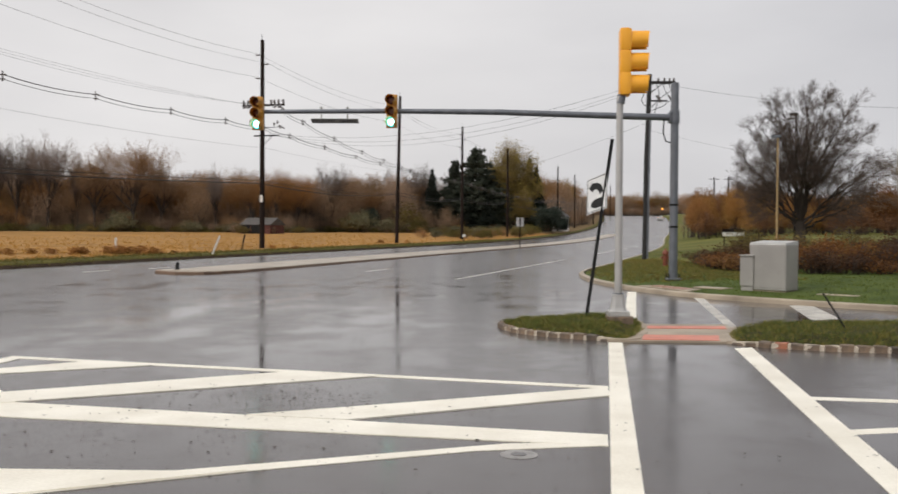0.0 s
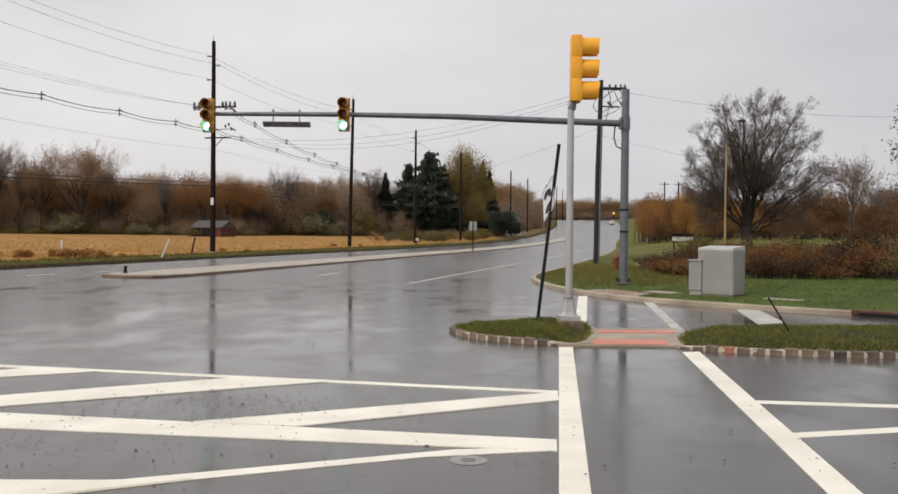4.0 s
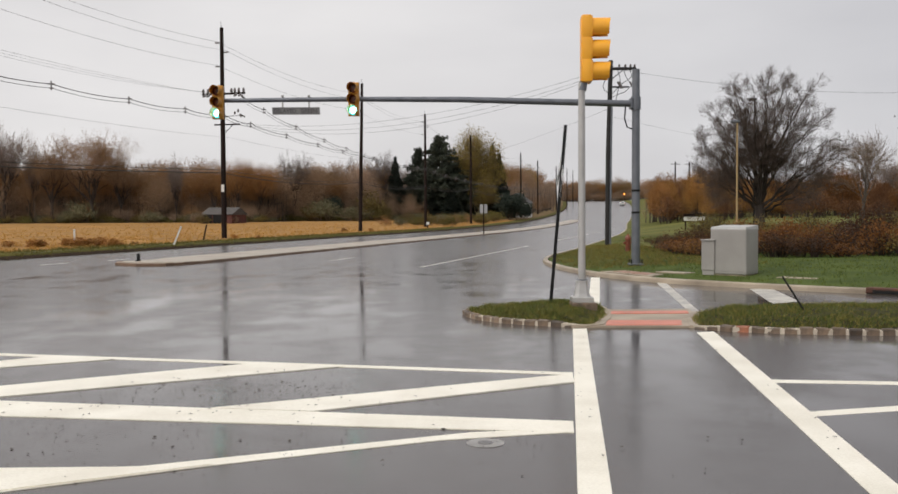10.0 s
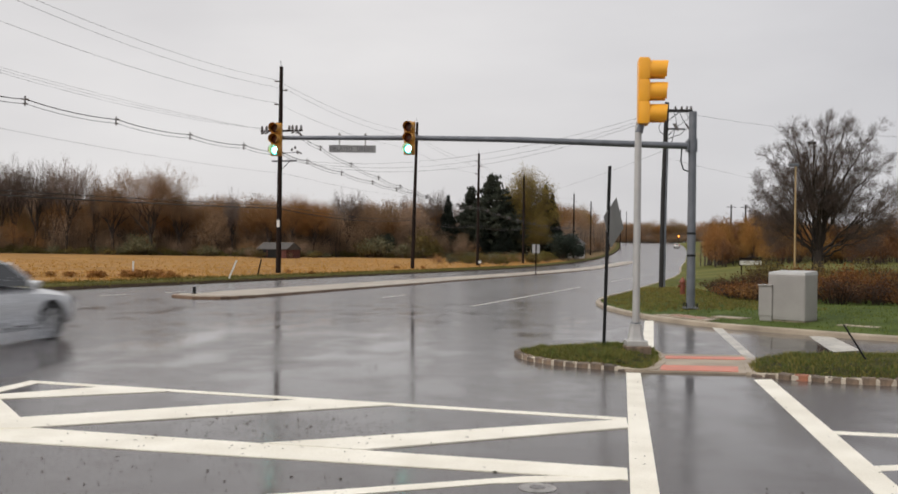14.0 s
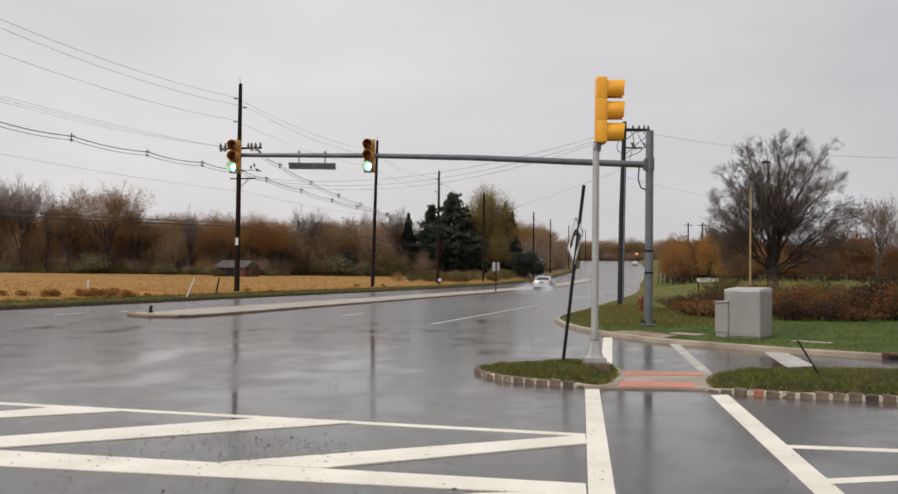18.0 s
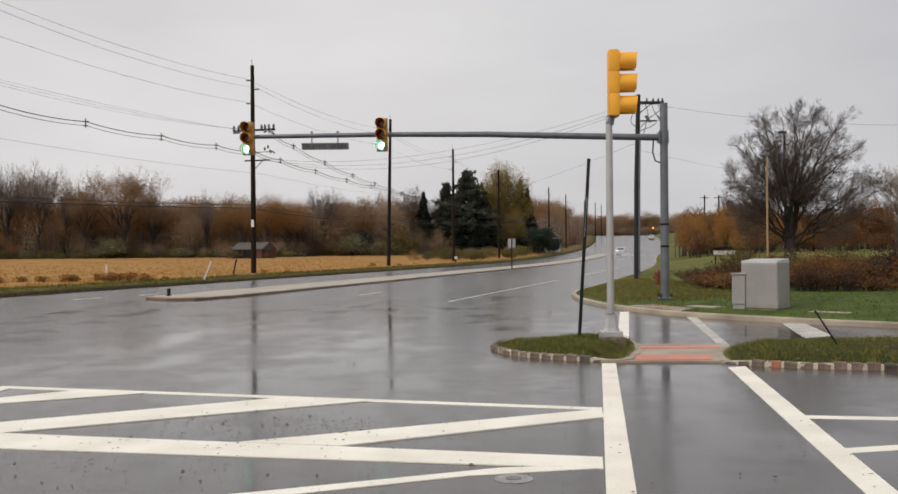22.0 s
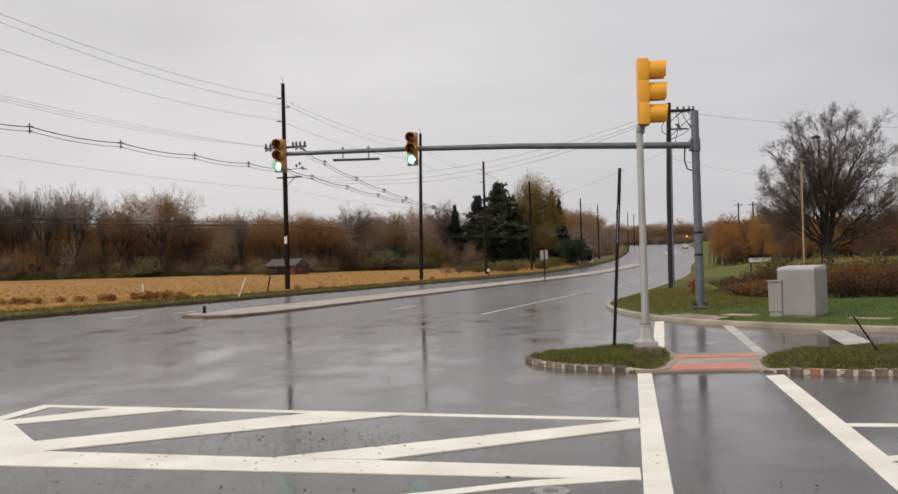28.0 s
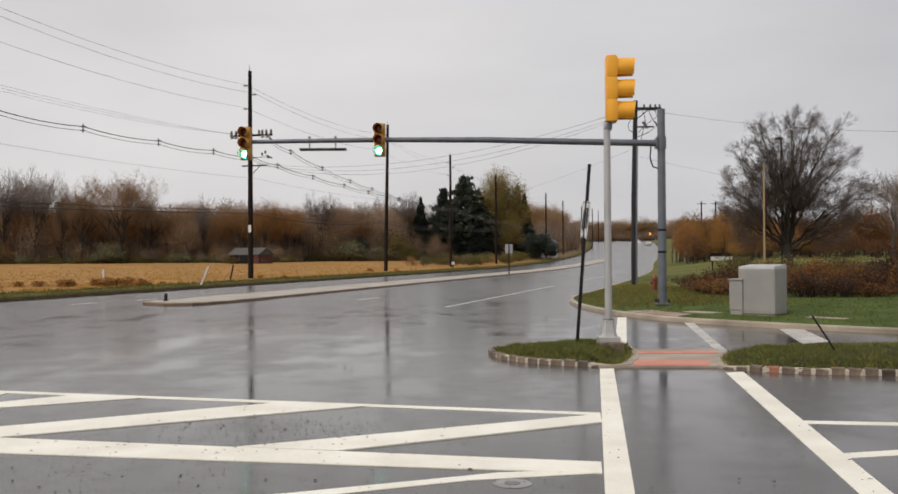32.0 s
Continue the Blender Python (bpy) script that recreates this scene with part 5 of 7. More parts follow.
def grow(trunk, twigs, tips, p, d, length, r, level, rnd, spread, up, twig_w, kids=4):
    """One limb and what branches off it. Thick limbs are round bars, thin ones flat twigs."""
    n = 4 if level > 1 else 3
    pts, radii = [p], [r]
    for i in range(1, n + 1):
        d = (d + Vector((rnd.gauss(0, 0.11), rnd.gauss(0, 0.11), rnd.gauss(0, 0.06) + up * 0.06))).normalized()
        pts.append(pts[-1] + d * (length / n))
        radii.append(r * (1 - 0.62 * i / n))
    if r > twig_w * 1.6:
        trunk.tube(pts, radii, 8 if r > 0.12 else 5 if r > 0.05 else 3, False)
    else:
        for a, b in zip(pts, pts[1:]):
            quad_twig(twigs, a, b + (b - a) * 0.1, max(r, twig_w), rnd)
    if level == 0:
        tips.append(pts[-1])
        tips.append(pts[1])
        return
    for k in range(kids + (level > 2)):
        u = rnd.uniform(0.3, 1.0) if k else 1.0
        i = min(int(u * n), n - 1)
        q = pts[i].lerp(pts[i + 1], u * n - i)
        a = rnd.uniform(0, 6.28)
        o = d.orthogonal().normalized()
        o = o * math.cos(a) + d.cross(o) * math.sin(a)
        nd = (d + o * rnd.uniform(0.5, 1.0) * spread + Vector((0, 0, up * 0.3))).normalized() if k else d
        grow(trunk, twigs, tips, q, nd, length * rnd.uniform(0.58, 0.8), max(r * (1 - 0.62 * u) * rnd.uniform(0.65, 0.9), twig_w * 0.5), level - 1, rnd, spread, up, twig_w, kids)


def tree_kind(name, label, category, height, seed, bark, leaf_mat, leaves, leaf_r, levels=4, spread=0.8, up=0.5, clear=0.18, forks=5, twig_w=0.02, girth=0.018, scatter=0.5, group="", kids=4, twig_mat=None, lean=(0.15, 0.55), dome=0.0):
    """A broadleaved tree: trunk with limbs, fine twigs, and leaves if any are left."""
    rnd = random.Random(seed)
    t = thing(name, label, category, group=group)
    trunk, twigs, tips = Shape(), Shape(), []
    h0, r0 = height * clear, height * girth
    trunk.tube([(0, 0, -0.3), (0, 0, 0.1), (rnd.uniform(-.1, .1), rnd.uniform(-.1, .1), h0)], [r0 * 1.5, r0 * 1.15, r0], 9, False)
    for k in range(forks):
        a = 6.283 * k / forks + rnd.uniform(-0.4, 0.4)
        tip = rnd.uniform(*lean) * spread if k else 0.05
        d = Vector((math.cos(a) * tip, math.sin(a) * tip, 1)).normalized()
        grow(trunk, twigs, tips, Vector((0, 0, h0 * rnd.uniform(0.75, 1.0))), d, height * rnd.uniform(0.30, 0.42), r0 * rnd.uniform(0.45, 0.75), levels, rnd, spread, up, twig_w, kids)
    top = max(p.z for p in tips)
    f = height / top

    def shaped(p):
        """Draws far-flung twigs in towards a rounded crown."""
        x, y, z = p[0] * f, p[1] * f, p[2] * f
        if dome:
            c, rv, rh = height * 0.60, height * 0.40, height * dome
            q = math.sqrt((x * x + y * y) / rh ** 2 + ((z - c) / rv) ** 2)
            if q > 1 and z > c * 0.75:
                k = (1 + 0.22 * (q - 1)) / q
                x, y, z = x * k, y * k, c + (z - c) * k
        return x, y, z

    for s in (trunk, twigs):
        s.v = [shaped(p) for p in s.v]
    part("trunk", trunk, bark, t, "", True)
    if twigs.f:
        tagged(part("twig_mass", twigs, twig_mat or M_TWIG, t, "fine bare twigs"), kind="stuff")
    if leaves:
        lv = Shape()
        for _ in range(leaves):
            c = Vector(shaped(rnd.choice(tips)))
            leaf(lv, c + Vector((rnd.gauss(0, scatter), rnd.gauss(0, scatter), rnd.gauss(0, scatter * 0.8))), leaf_r * rnd.uniform(0.6, 1.3), rnd)
        tagged(part("crown", lv, leaf_mat, t, "thin autumn leaves"), kind="stuff")
    return t


def puff_tree(name, label, height, seed, twig_mat, count, rh=0.34, rv=0.36, mid=0.62, puffs=13, size=0.42, twig=(0.5, 1.1), w=0.035, girth=0.015, group="", bark=None):
    """A tree seen from far off: dark trunk and limbs, and a rounded crown of billows, each a mass of fine twigs."""
    rnd = random.Random(seed)
    t = thing(name, label, "tree", group=group)
    trunk, tw = Shape(), Shape()
    H, R, V = height, height * rh, height * rv
    lean = Vector((rnd.gauss(0, 0.05), rnd.gauss(0, 0.05), 1.0)) * (H * mid)
    low = lean * 0.45
    trunk.tube([(0, 0, -0.4), (0, 0, 0.2), low * 0.6, low, lean], [H * girth * 1.5, H * girth * 1.15, H * girth, H * girth * 0.85, H * girth * 0.4], 7, False)
    centres = []
    for k in range(puffs):
        u, a = 1 - 1.75 * (k + 0.5) / puffs, 2.4 * k + rnd.uniform(-0.4, 0.4)
        s = math.sqrt(1 - u * u)
        f = rnd.uniform(0.50, 0.70)
        centres.append((lean + Vector((math.cos(a) * s * R * f, math.sin(a) * s * R * f, u * V * f)), rnd.uniform(0.8, 1.2) * size))
    for c, s in centres:
        q = low.lerp(lean, rnd.uniform(0.0, 0.7))
        if c.z > q.z - 0.5:
            trunk.tube([q, q.lerp(c, 0.5) + Vector((0, 0, 0.05 * H)), c + Vector((0, 0, 0.2))], [H * girth * 0.36, H * girth * 0.22, 0.02], 4, False)
    for _ in range(count):
        c, s = rnd.choice(centres)
        d = Vector((rnd.gauss(0, 1), rnd.gauss(0, 1), rnd.gauss(0, 1))).normalized() * rnd.random() ** 0.45 * s
        p = c + Vector((d.x * R, d.y * R, d.z * V))
        g = (p - low).normalized() + Vector((rnd.gauss(0, 0.45), rnd.gauss(0, 0.45), rnd.gauss(0.1, 0.4)))
        quad_twig(tw, p, p + g.normalized() * rnd.uniform(*twig), w, rnd)
    part("trunk", trunk, bark or M_BARK, t, "", True)
    tagged(part("crown", tw, twig_mat, t, "mass of fine autumn twigs"), kind="stuff")
    return t


def conifer_kind(name, label, height, width, seed, needle, whorls=26, group="", outline=None, ragged=0.2, droop=0.28):
    """A trunk with tiers of boughs, each a spray of needle tufts. outline: share of the full reach at the height u."""
    rnd = random.Random(seed)
    outline = outline or (lambda u: (1 - u) ** 0.95)
    t = thing(name, label, "tree", group=group)
    trunk, s = Shape(), Shape()
    trunk.tube([(0, 0, -0.3), (0, 0, height * 0.5), (0, 0, height)], [height * 0.02, height * 0.012, 0.02], 8, False)
    for w in range(whorls):
        u = (w + 0.5) / whorls
        z = height * (0.07 + 0.92 * u)
        full = width / 2 * outline(u) * rnd.uniform(1 - ragged, 1 + ragged) + 0.12
        n = max(4, int(9 * outline(u)) + 3)
        for k in range(n):
            a = 6.283 * k / n + rnd.uniform(-0.4, 0.4)
            L = full * rnd.uniform(1 - 2 * ragged, 1 + ragged)
            sag = droop * rnd.uniform(0.6, 1.4)
            trunk.tube([(0, 0, z), (math.cos(a) * L * 0.8, math.sin(a) * L * 0.8, z - L * 0.8 * sag)], [0.05, 0.015], 3, False)
            lift = rnd.gauss(0, 0.3 * ragged)
            for q in range(int(14 + L * 38)):
                v = rnd.uniform(0.15, 1.0) ** 0.8
                side = rnd.gauss(0, 0.10 + 0.10 * L * (1 - v))
                p = Vector((math.cos(a) * L * v - math.sin(a) * side, math.sin(a) * L * v + math.cos(a) * side, z - L * v * sag + lift * v * L + rnd.gauss(0, 0.16)))
                leaf(s, p, rnd.uniform(0.10, 0.24), rnd)
    part("trunk", trunk, M_BARK, t, "", True)
    tagged(part("crown", s, needle, t, "dense needles"), kind="stuff")
    return t


def thicket_kind(name, label, height, width, seed, twig_mat, stems=26, group=""):
    """A stand of slim upright saplings with fine side twigs."""
    rnd = random.Random(seed)
    t = thing(name, label, "thicket", group=group)
    st, tw = Shape(), Shape()
    for _ in range(stems):
        x, y, h = rnd.uniform(-width / 2, width / 2), rnd.uniform(-width / 3, width / 3), height * rnd.uniform(0.5, 1.0)
        lx, ly = rnd.gauss(0, 0.07) * h, rnd.gauss(0, 0.07) * h
        p0, p1, p2 = Vector((x, y, -0.2)), Vector((x + lx * 0.4, y + ly * 0.4, h * 0.5)), Vector((x + lx, y + ly, h))
        r = rnd.uniform(0.05, 0.13)
        st.tube([p0, p1, p2], [r, r * 0.7, 0.02], 4, False)
        for _ in range(46):
            u = rnd.uniform(0.15, 1.0)
            b = p0.lerp(p1, u * 2) if u < 0.5 else p1.lerp(p2, u * 2 - 1)
            a, L = rnd.uniform(0, 6.28), rnd.uniform(0.5, 1.5) * (1.2 - 0.6 * u)
            e = b + Vector((math.cos(a) * L, math.sin(a) * L, rnd.uniform(0.2, 0.9) * L))
            quad_twig(tw, b, e, 0.03, rnd)
            quad_twig(tw, b.lerp(e, 0.5), b.lerp(e, 0.5) + Vector((rnd.gauss(0, 0.4), rnd.gauss(0, 0.4), rnd.uniform(0.2, 0.7))), 0.025, rnd)
    tagged(part("stem_mass", st, M_BARK_G, t), kind="stuff")
    tagged(part("twig_mass", tw, twig_mat, t), kind="stuff")
    return t


def bush_kind(name, label, height, width, seed, leaf_mat, leaves, leaf_r, stems=14, category="shrub", group="", stem_mat=None):
    rnd = random.Random(seed)
    t = thing(name, label, category, group=group)
    st, lv, ends = Shape(), Shape(), []
    for k in range(stems):
        a, lean = rnd.uniform(0, 6.28), rnd.uniform(0.0, 1.0)
        p0 = Vector((math.cos(a) * width * 0.12, math.sin(a) * width * 0.12, -0.1))
        p2 = Vector((math.cos(a) * width * 0.5 * lean, math.sin(a) * width * 0.5 * lean, height * rnd.uniform(0.6, 1.0) * (1.05 - 0.45 * lean * lean)))
        p1 = p0.lerp(p2, 0.5) + Vector((rnd.gauss(0, 0.05), rnd.gauss(0, 0.05), height * 0.08))
        st.tube([p0, p1, p2], [0.02, 0.014, 0.006], 3, False)
        for q in range(7):
            b = p1.lerp(p2, rnd.uniform(-0.4, 1))
            e = b + Vector((rnd.gauss(0, width * 0.1), rnd.gauss(0, width * 0.1), rnd.uniform(0, height * 0.2)))
            quad_twig(st, b, e, 0.008, rnd)
            ends += [b.lerp(e, 0.6), e]
    for _ in range(leaves):
        c = rnd.choice(ends)
        leaf(lv, c + Vector((rnd.gauss(0, width * 0.06), rnd.gauss(0, width * 0.06), rnd.gauss(0, height * 0.07))), leaf_r * rnd.uniform(0.6, 1.4), rnd)
    tagged(part("stem_mass", st, stem_mat or M_TWIG, t), kind="stuff")
    tagged(part("foliage", lv, leaf_mat, t), kind="stuff")
    return t


def ground_z(x, y):
    return lawn_z(x, y) - 0.05 if y > 37 and x > road_right(y) + 1 else rise(y) + 0.08


def place(kind, x, y, size=1.0, turn=0.0, z=None, wide=1.0):
    return copy_thing(kind, pose(x, y, ground_z(x, y) if z is None else z, 0, 0, turn) @ Matrix.Diagonal((size * wide, size * wide, size, 1)))


def build_woods():
    rnd = random.Random(11)
    W = "woods behind the field"
    bare = [tree_kind("bare_tree", "tall bare tree with grey-brown twigs in the wood edge", "tree", 16.0, 20 + k, M_BARK, None, 0, 0.1, 4, 0.62, 0.7, 0.32, 8, 0.028, 0.019, 0.5, W, 4, M_WOOD_BARE, (0.25, 0.95), 0.42) for k in range(3)]
    crown = [tree_kind("brown_crowned_tree", "tall tree with a rounded brown crown in the wood edge", "tree", 16.0, 30 + k, M_BARK, M_LEAF_BROWN if k else M_LEAF_RUST, 11000, 0.06, 4, 0.72, 0.55, 0.36, 8, 0.026, 0.020, 0.32, W, 4, M_WOOD_BROWN, (0.3, 1.0), 0.46) for k in range(2)]
    rust = [tree_kind("autumn_tree", lab + " autumn tree in the wood edge", "tree", 12.5, 40 + k, M_BARK, lm, lv, 0.075, 4, 0.8, 0.5, 0.22, 6, 0.026, 0.017, 0.42, W, 4, tm, (0.2, 0.8), 0.38)
            for k, (lab, lm, lv, tm) in enumerate((("rust-orange", M_LEAF_RUST, 8500, M_WOOD_RUST), ("brown", M_LEAF_BROWN, 5200, M_WOOD_BROWN), ("half-bare brown", M_LEAF_BROWN, 2600, M_WOOD_RUST), ("mustard-yellow", M_LEAF_MUSTARD, 6000, M_WOOD_BROWN)))]
    dull = [puff_tree("brown_tree", "dull brown leafless tree deep in the wood", 12.0, 60 + k, (M_WOOD_DARK, M_WOOD_BROWN)[k], 4600, 0.38, 0.44, 0.54, 12, 0.45, (0.5, 1.0), 0.034, 0.014, W) for k in range(2)]
    slim = [thicket_kind("sapling_thicket", "dark stand of slim leafless saplings in the wood", 8.5, 6.0, 65 + k, (M_WOOD_DARK, M_WOOD_GREY)[k], 26, "thickets in the wood") for k in range(2)]
    under = [bush_kind("undergrowth", "tangled brown undergrowth at the foot of the wood", 4.2, 5.5, 70 + k, (M_WOOD_PALE, M_WOOD_DARK, M_WOOD_RUST)[k], 3200, 0.06, 26, "undergrowth", "undergrowth of the wood") for k in range(3)]
    low = [bush_kind("hedge_shrub", ("olive-brown", "grey-green", "olive")[k] + " shrub along the field's far edge", 1.9, 3.6, 80 + k, (M_BRUSH_O, M_SHRUB_G, M_GRASS_O)[k], 1500, 0.085, 18, "shrub", "shrubs along the field edge") for k in range(3)]

    def edge(x):
        return 172.0 + (8.0 if x > -30 else 0.0)

    # the trees that stand out along the edge: pattern, place across, height, width
    for k, x, h, wide in ((bare[0], -94.0, 19.4, 1.0), (bare[1], -88.5, 19.8, 1.05), (bare[2], -83.4, 18.8, 1.0), (bare[0], -77.2, 19.4, 0.95), (bare[1], -72.4, 16.4, 0.6), (crown[1], -68.6, 16.8, 0.95), (crown[0], -61.4, 18.4, 1.15), (crown[1], -56.8, 15.2, 0.95), (bare[2], -91.2, 18.2, 0.9), (bare[1], -80.2, 17.6, 0.8),
                          (bare[2], -100.0, 18.0, 1.1), (bare[1], -106.5, 19.0, 1.1), (bare[0], -113.0, 18.4, 1.1), (bare[2], -120.0, 18.8, 1.1), (bare[1], -46.6, 13.4, 0.6), (rust[0], -35.6, 12.4, 1.0), (rust[0], -31.6, 11.4, 0.95), (bare[0], -26.2, 14.6, 0.62), (rust[2], -40.0, 12.2, 1.0)):
        base = 12.5 if k in rust else 16.0
        place(k, x, edge(x) + rnd.uniform(-1.5, 1.5), h / base, rnd.uniform(0, 360), wide=wide * 16.0 / h if k in bare else wide)
    # the body of the wood behind and between them
    x = -128.0
    while x < -9:
        tall = x < -55
        y = edge(x)
        k = rnd.choice((rust[1], rust[2], rust[3], rust[3]) if x < -86 else (rust[1], rust[2], rust[0], rust[2]) if tall else (rust[1], rust[2], rust[2], rust[1], rust[0]) if x < -26 else (dull[0], dull[1], rust[2]))
        place(k, x, y + rnd.uniform(1, 5), rnd.uniform(0.70, 0.95), rnd.uniform(0, 360), wide=1.1)
        place(rnd.choice(rust[1:3] + dull), x + rnd.uniform(-2, 2), y + 9, rnd.uniform(0.82, 1.02), rnd.uniform(0, 360), wide=1.2)
        place(rnd.choice(dull), x + rnd.uniform(-2, 2), y + 15, rnd.uniform(0.90, 1.06), rnd.uniform(0, 360), wide=1.25)
        place(slim[0], x + rnd.uniform(-1, 1), y + 3.5, rnd.uniform(0.7, 1.0), rnd.uniform(-20, 20))
        place(slim[rnd.choice((0, 0, 1))], x + 2 + rnd.uniform(-1, 1), y + 8, rnd.uniform(0.85, 1.1), rnd.uniform(-20, 20))
        x += rnd.uniform(3.8, 5.4)
    x = -125.0
    while x < 0:
        y = edge(x) - 2.0
        place(rnd.choice(under[:2]), x, y + rnd.uniform(0, 4), rnd.uniform(0.45, 0.95), rnd.uniform(0, 360))
        place(rnd.choice((under[0], under[0], under[1], under[2])), x + rnd.uniform(-1, 1), y + rnd.uniform(1, 3), rnd.choice((0.6, 0.8, 1.0, 1.3, 1.9)) * rnd.uniform(0.85, 1.1), rnd.uniform(0, 360), wide=0.85)
        place(under[1], x + 0.7, 199 + rnd.uniform(0, 4), rnd.uniform(1.8, 2.3), rnd.uniform(0, 360))
        place(under[rnd.choice((0, 1, 1))], x + 1.5, y + 14 + rnd.uniform(0, 6), rnd.uniform(1.1, 1.5), rnd.uniform(0, 360))
        place(rnd.choice((low[0], low[2], low[2])), x + rnd.uniform(-1, 1), y + rnd.uniform(-2.2, 0.5), rnd.uniform(0.35, 0.75), rnd.uniform(0, 360), wide=1.4)
        place(rnd.choice(low), x + 1.4, y + rnd.uniform(-1.0, 1.5), rnd.uniform(0.4, 0.9), rnd.uniform(0, 360))
        x += rnd.uniform(2.4, 3.2)
    # pale rounded bushes that stand forward of the trees, and one small evergreen
    for k, x, y, size, wide in ((1, -62.6, 168.5, 2.0, 0.85), (1, -64.6, 169.0, 1.3, 1.0), (1, -50.0, 168.5, 1.1, 1.2), (1, -20.5, 175.0, 2.1, 0.95), (0, -22.4, 174.5, 1.5, 1.0), (1, -14.5, 174.0, 1.4, 1.2), (2, -9.5, 175.0, 1.3, 1.2), (0, -12.0, 176.0, 2.6, 0.7), (1, -42.5, 168.0, 1.0, 1.3)):
        place(low[k], x, y, size, x * 31, wide=wide)
    # brush in front of the barn
    place(low[0], -38.2, 156.6, 0.8, 30)
    place(under[1], -39.6, 158.0, 0.5, 80)
    place(under[0], -33.0, 157.4, 0.32, 200)
    # rough growth between the far end of the field and the road
    for k in range(46):
        y = 126 + rnd.uniform(0, 46)
        place((low + under[2:])[k % 4], road_left(y) - rnd.uniform(3.2, 15.0), y, rnd.uniform(0.55, 1.0) * (0.4 if k % 4 == 3 else 1.0), rnd.uniform(0, 360))
    # along the far road
    for y in range(205, 460, 11):
        for off in (7, 16):
            k = rnd.choice(rust[1:] + dull)
            place(k if off > 10 else rnd.choice(slim), road_left(y) - off + rnd.uniform(-2, 2), y + rnd.uniform(-4, 4), rnd.uniform(0.95, 1.25) * (1.0 if off > 10 else 0.85), rnd.uniform(0, 360), wide=1.15)
        place(rnd.choice(under), road_left(y) - 6, y, rnd.uniform(0.7, 1.1), rnd.uniform(0, 360))
    for k in range(44):
        place(rnd.choice(rust + dull), 40 + k * 2.6 + rnd.uniform(-2, 2), 480 + rnd.uniform(-15, 25), rnd.uniform(0.75, 1.1), rnd.uniform(0, 360), wide=1.7)
        place(rnd.choice(under), 40 + k * 2.6, 462 + rnd.uniform(-8, 8), rnd.uniform(0.9, 1.5), rnd.uniform(0, 360), wide=1.4)
        place(slim[k % 2], 40 + k * 2.6, 470 + rnd.uniform(-4, 4), rnd.uniform(0.6, 0.8), rnd.uniform(-20, 20), wide=1.6)
    # beyond the lawn
    gold = [puff_tree("golden_tree", "bushy golden-orange autumn tree beyond the lawn", 7.0, 90 + k, (M_LEAF_GOLD, M_LEAF_RUST)[k], 4200, 0.36, 0.48, 0.50, 14, 0.42, (0.25, 0.55), 0.034, 0.016, "golden trees beyond the lawn") for k in range(2)]
    dark = [puff_tree("russet_tree", "dark russet-brown tree beyond the lawn", 7.0, 95 + k, (M_BRUSH, M_LEAF_OAK)[k], 3400, 0.42, 0.48, 0.48, 13, 0.45, (0.3, 0.7), 0.036, 0.016, "russet trees beyond the lawn") for k in range(2)]
    for k in range(22):
        place((dark + gold)[k % 4] if k < 10 else dark[k % 2], 31.5 + k * 2.4 + rnd.uniform(-1, 1), 124 + rnd.uniform(-5, 8), rnd.uniform(0.62, 0.9), rnd.uniform(0, 360))
    for k in range(26):
        y0 = 150 + rnd.uniform(-12, 20)
        x0 = y0 * (0.262 + 0.42 * k / 26) + rnd.uniform(-2, 2)
        place(rnd.choice(dark), x0, y0, rnd.uniform(0.9, 1.25), rnd.uniform(0, 360))
        place(rnd.choice(dark), x0 + 3, y0 - 12, rnd.uniform(0.6, 0.85), rnd.uniform(0, 360))
        place(rnd.choice(under), x0 + 1, y0 - 8, rnd.uniform(0.5, 0.9), rnd.uniform(0, 360))
    for k in range(30):
        place(slim[k % 3 > 1], 33.0 + k * 2.5 + rnd.uniform(-1, 1), 138 + rnd.uniform(-6, 6) + 0.4 * k, rnd.uniform(0.55, 0.75), rnd.uniform(-20, 20), wide=1.2)
    for k in range(14):
        y0 = 235 + rnd.uniform(-15, 25)
        place(rnd.choice(dull + rust), y0 * (0.252 + 0.033 * k) + rnd.uniform(-2, 2), y0, rnd.uniform(0.55, 0.75), rnd.uniform(0, 360))
    for k in range(9):
        place((bare[:2] + dull + dark)[k % 6], 64.0 + k * 3.2 + rnd.uniform(-1, 1), 132 + rnd.uniform(-4, 9), (0.62, 0.6, 0.7, 0.72, 1.25, 1.2)[k % 6] * rnd.uniform(0.85, 1.05), rnd.uniform(0, 360), wide=1.2)
    shrub = [bush_kind("russet_shrub", lab + " shrub at the back of the lawn", 2.4, 3.4, 130 + k, m, 2400, 0.055, 20, "shrub", "shrubs at the back of the lawn", M_TWIG_D) for k, (lab, m) in enumerate((("golden-brown", M_LEAF_GOLD), ("dark russet", M_LEAF_OAK)))]
    for k in range(40):
        place(shrub[0 if k < 9 and k % 3 else 1], 28.5 + k * 1.7 + rnd.uniform(-0.6, 0.6), 112 + rnd.uniform(-3, 5) + 0.15 * k, rnd.uniform(0.85, 1.45), rnd.uniform(0, 360))
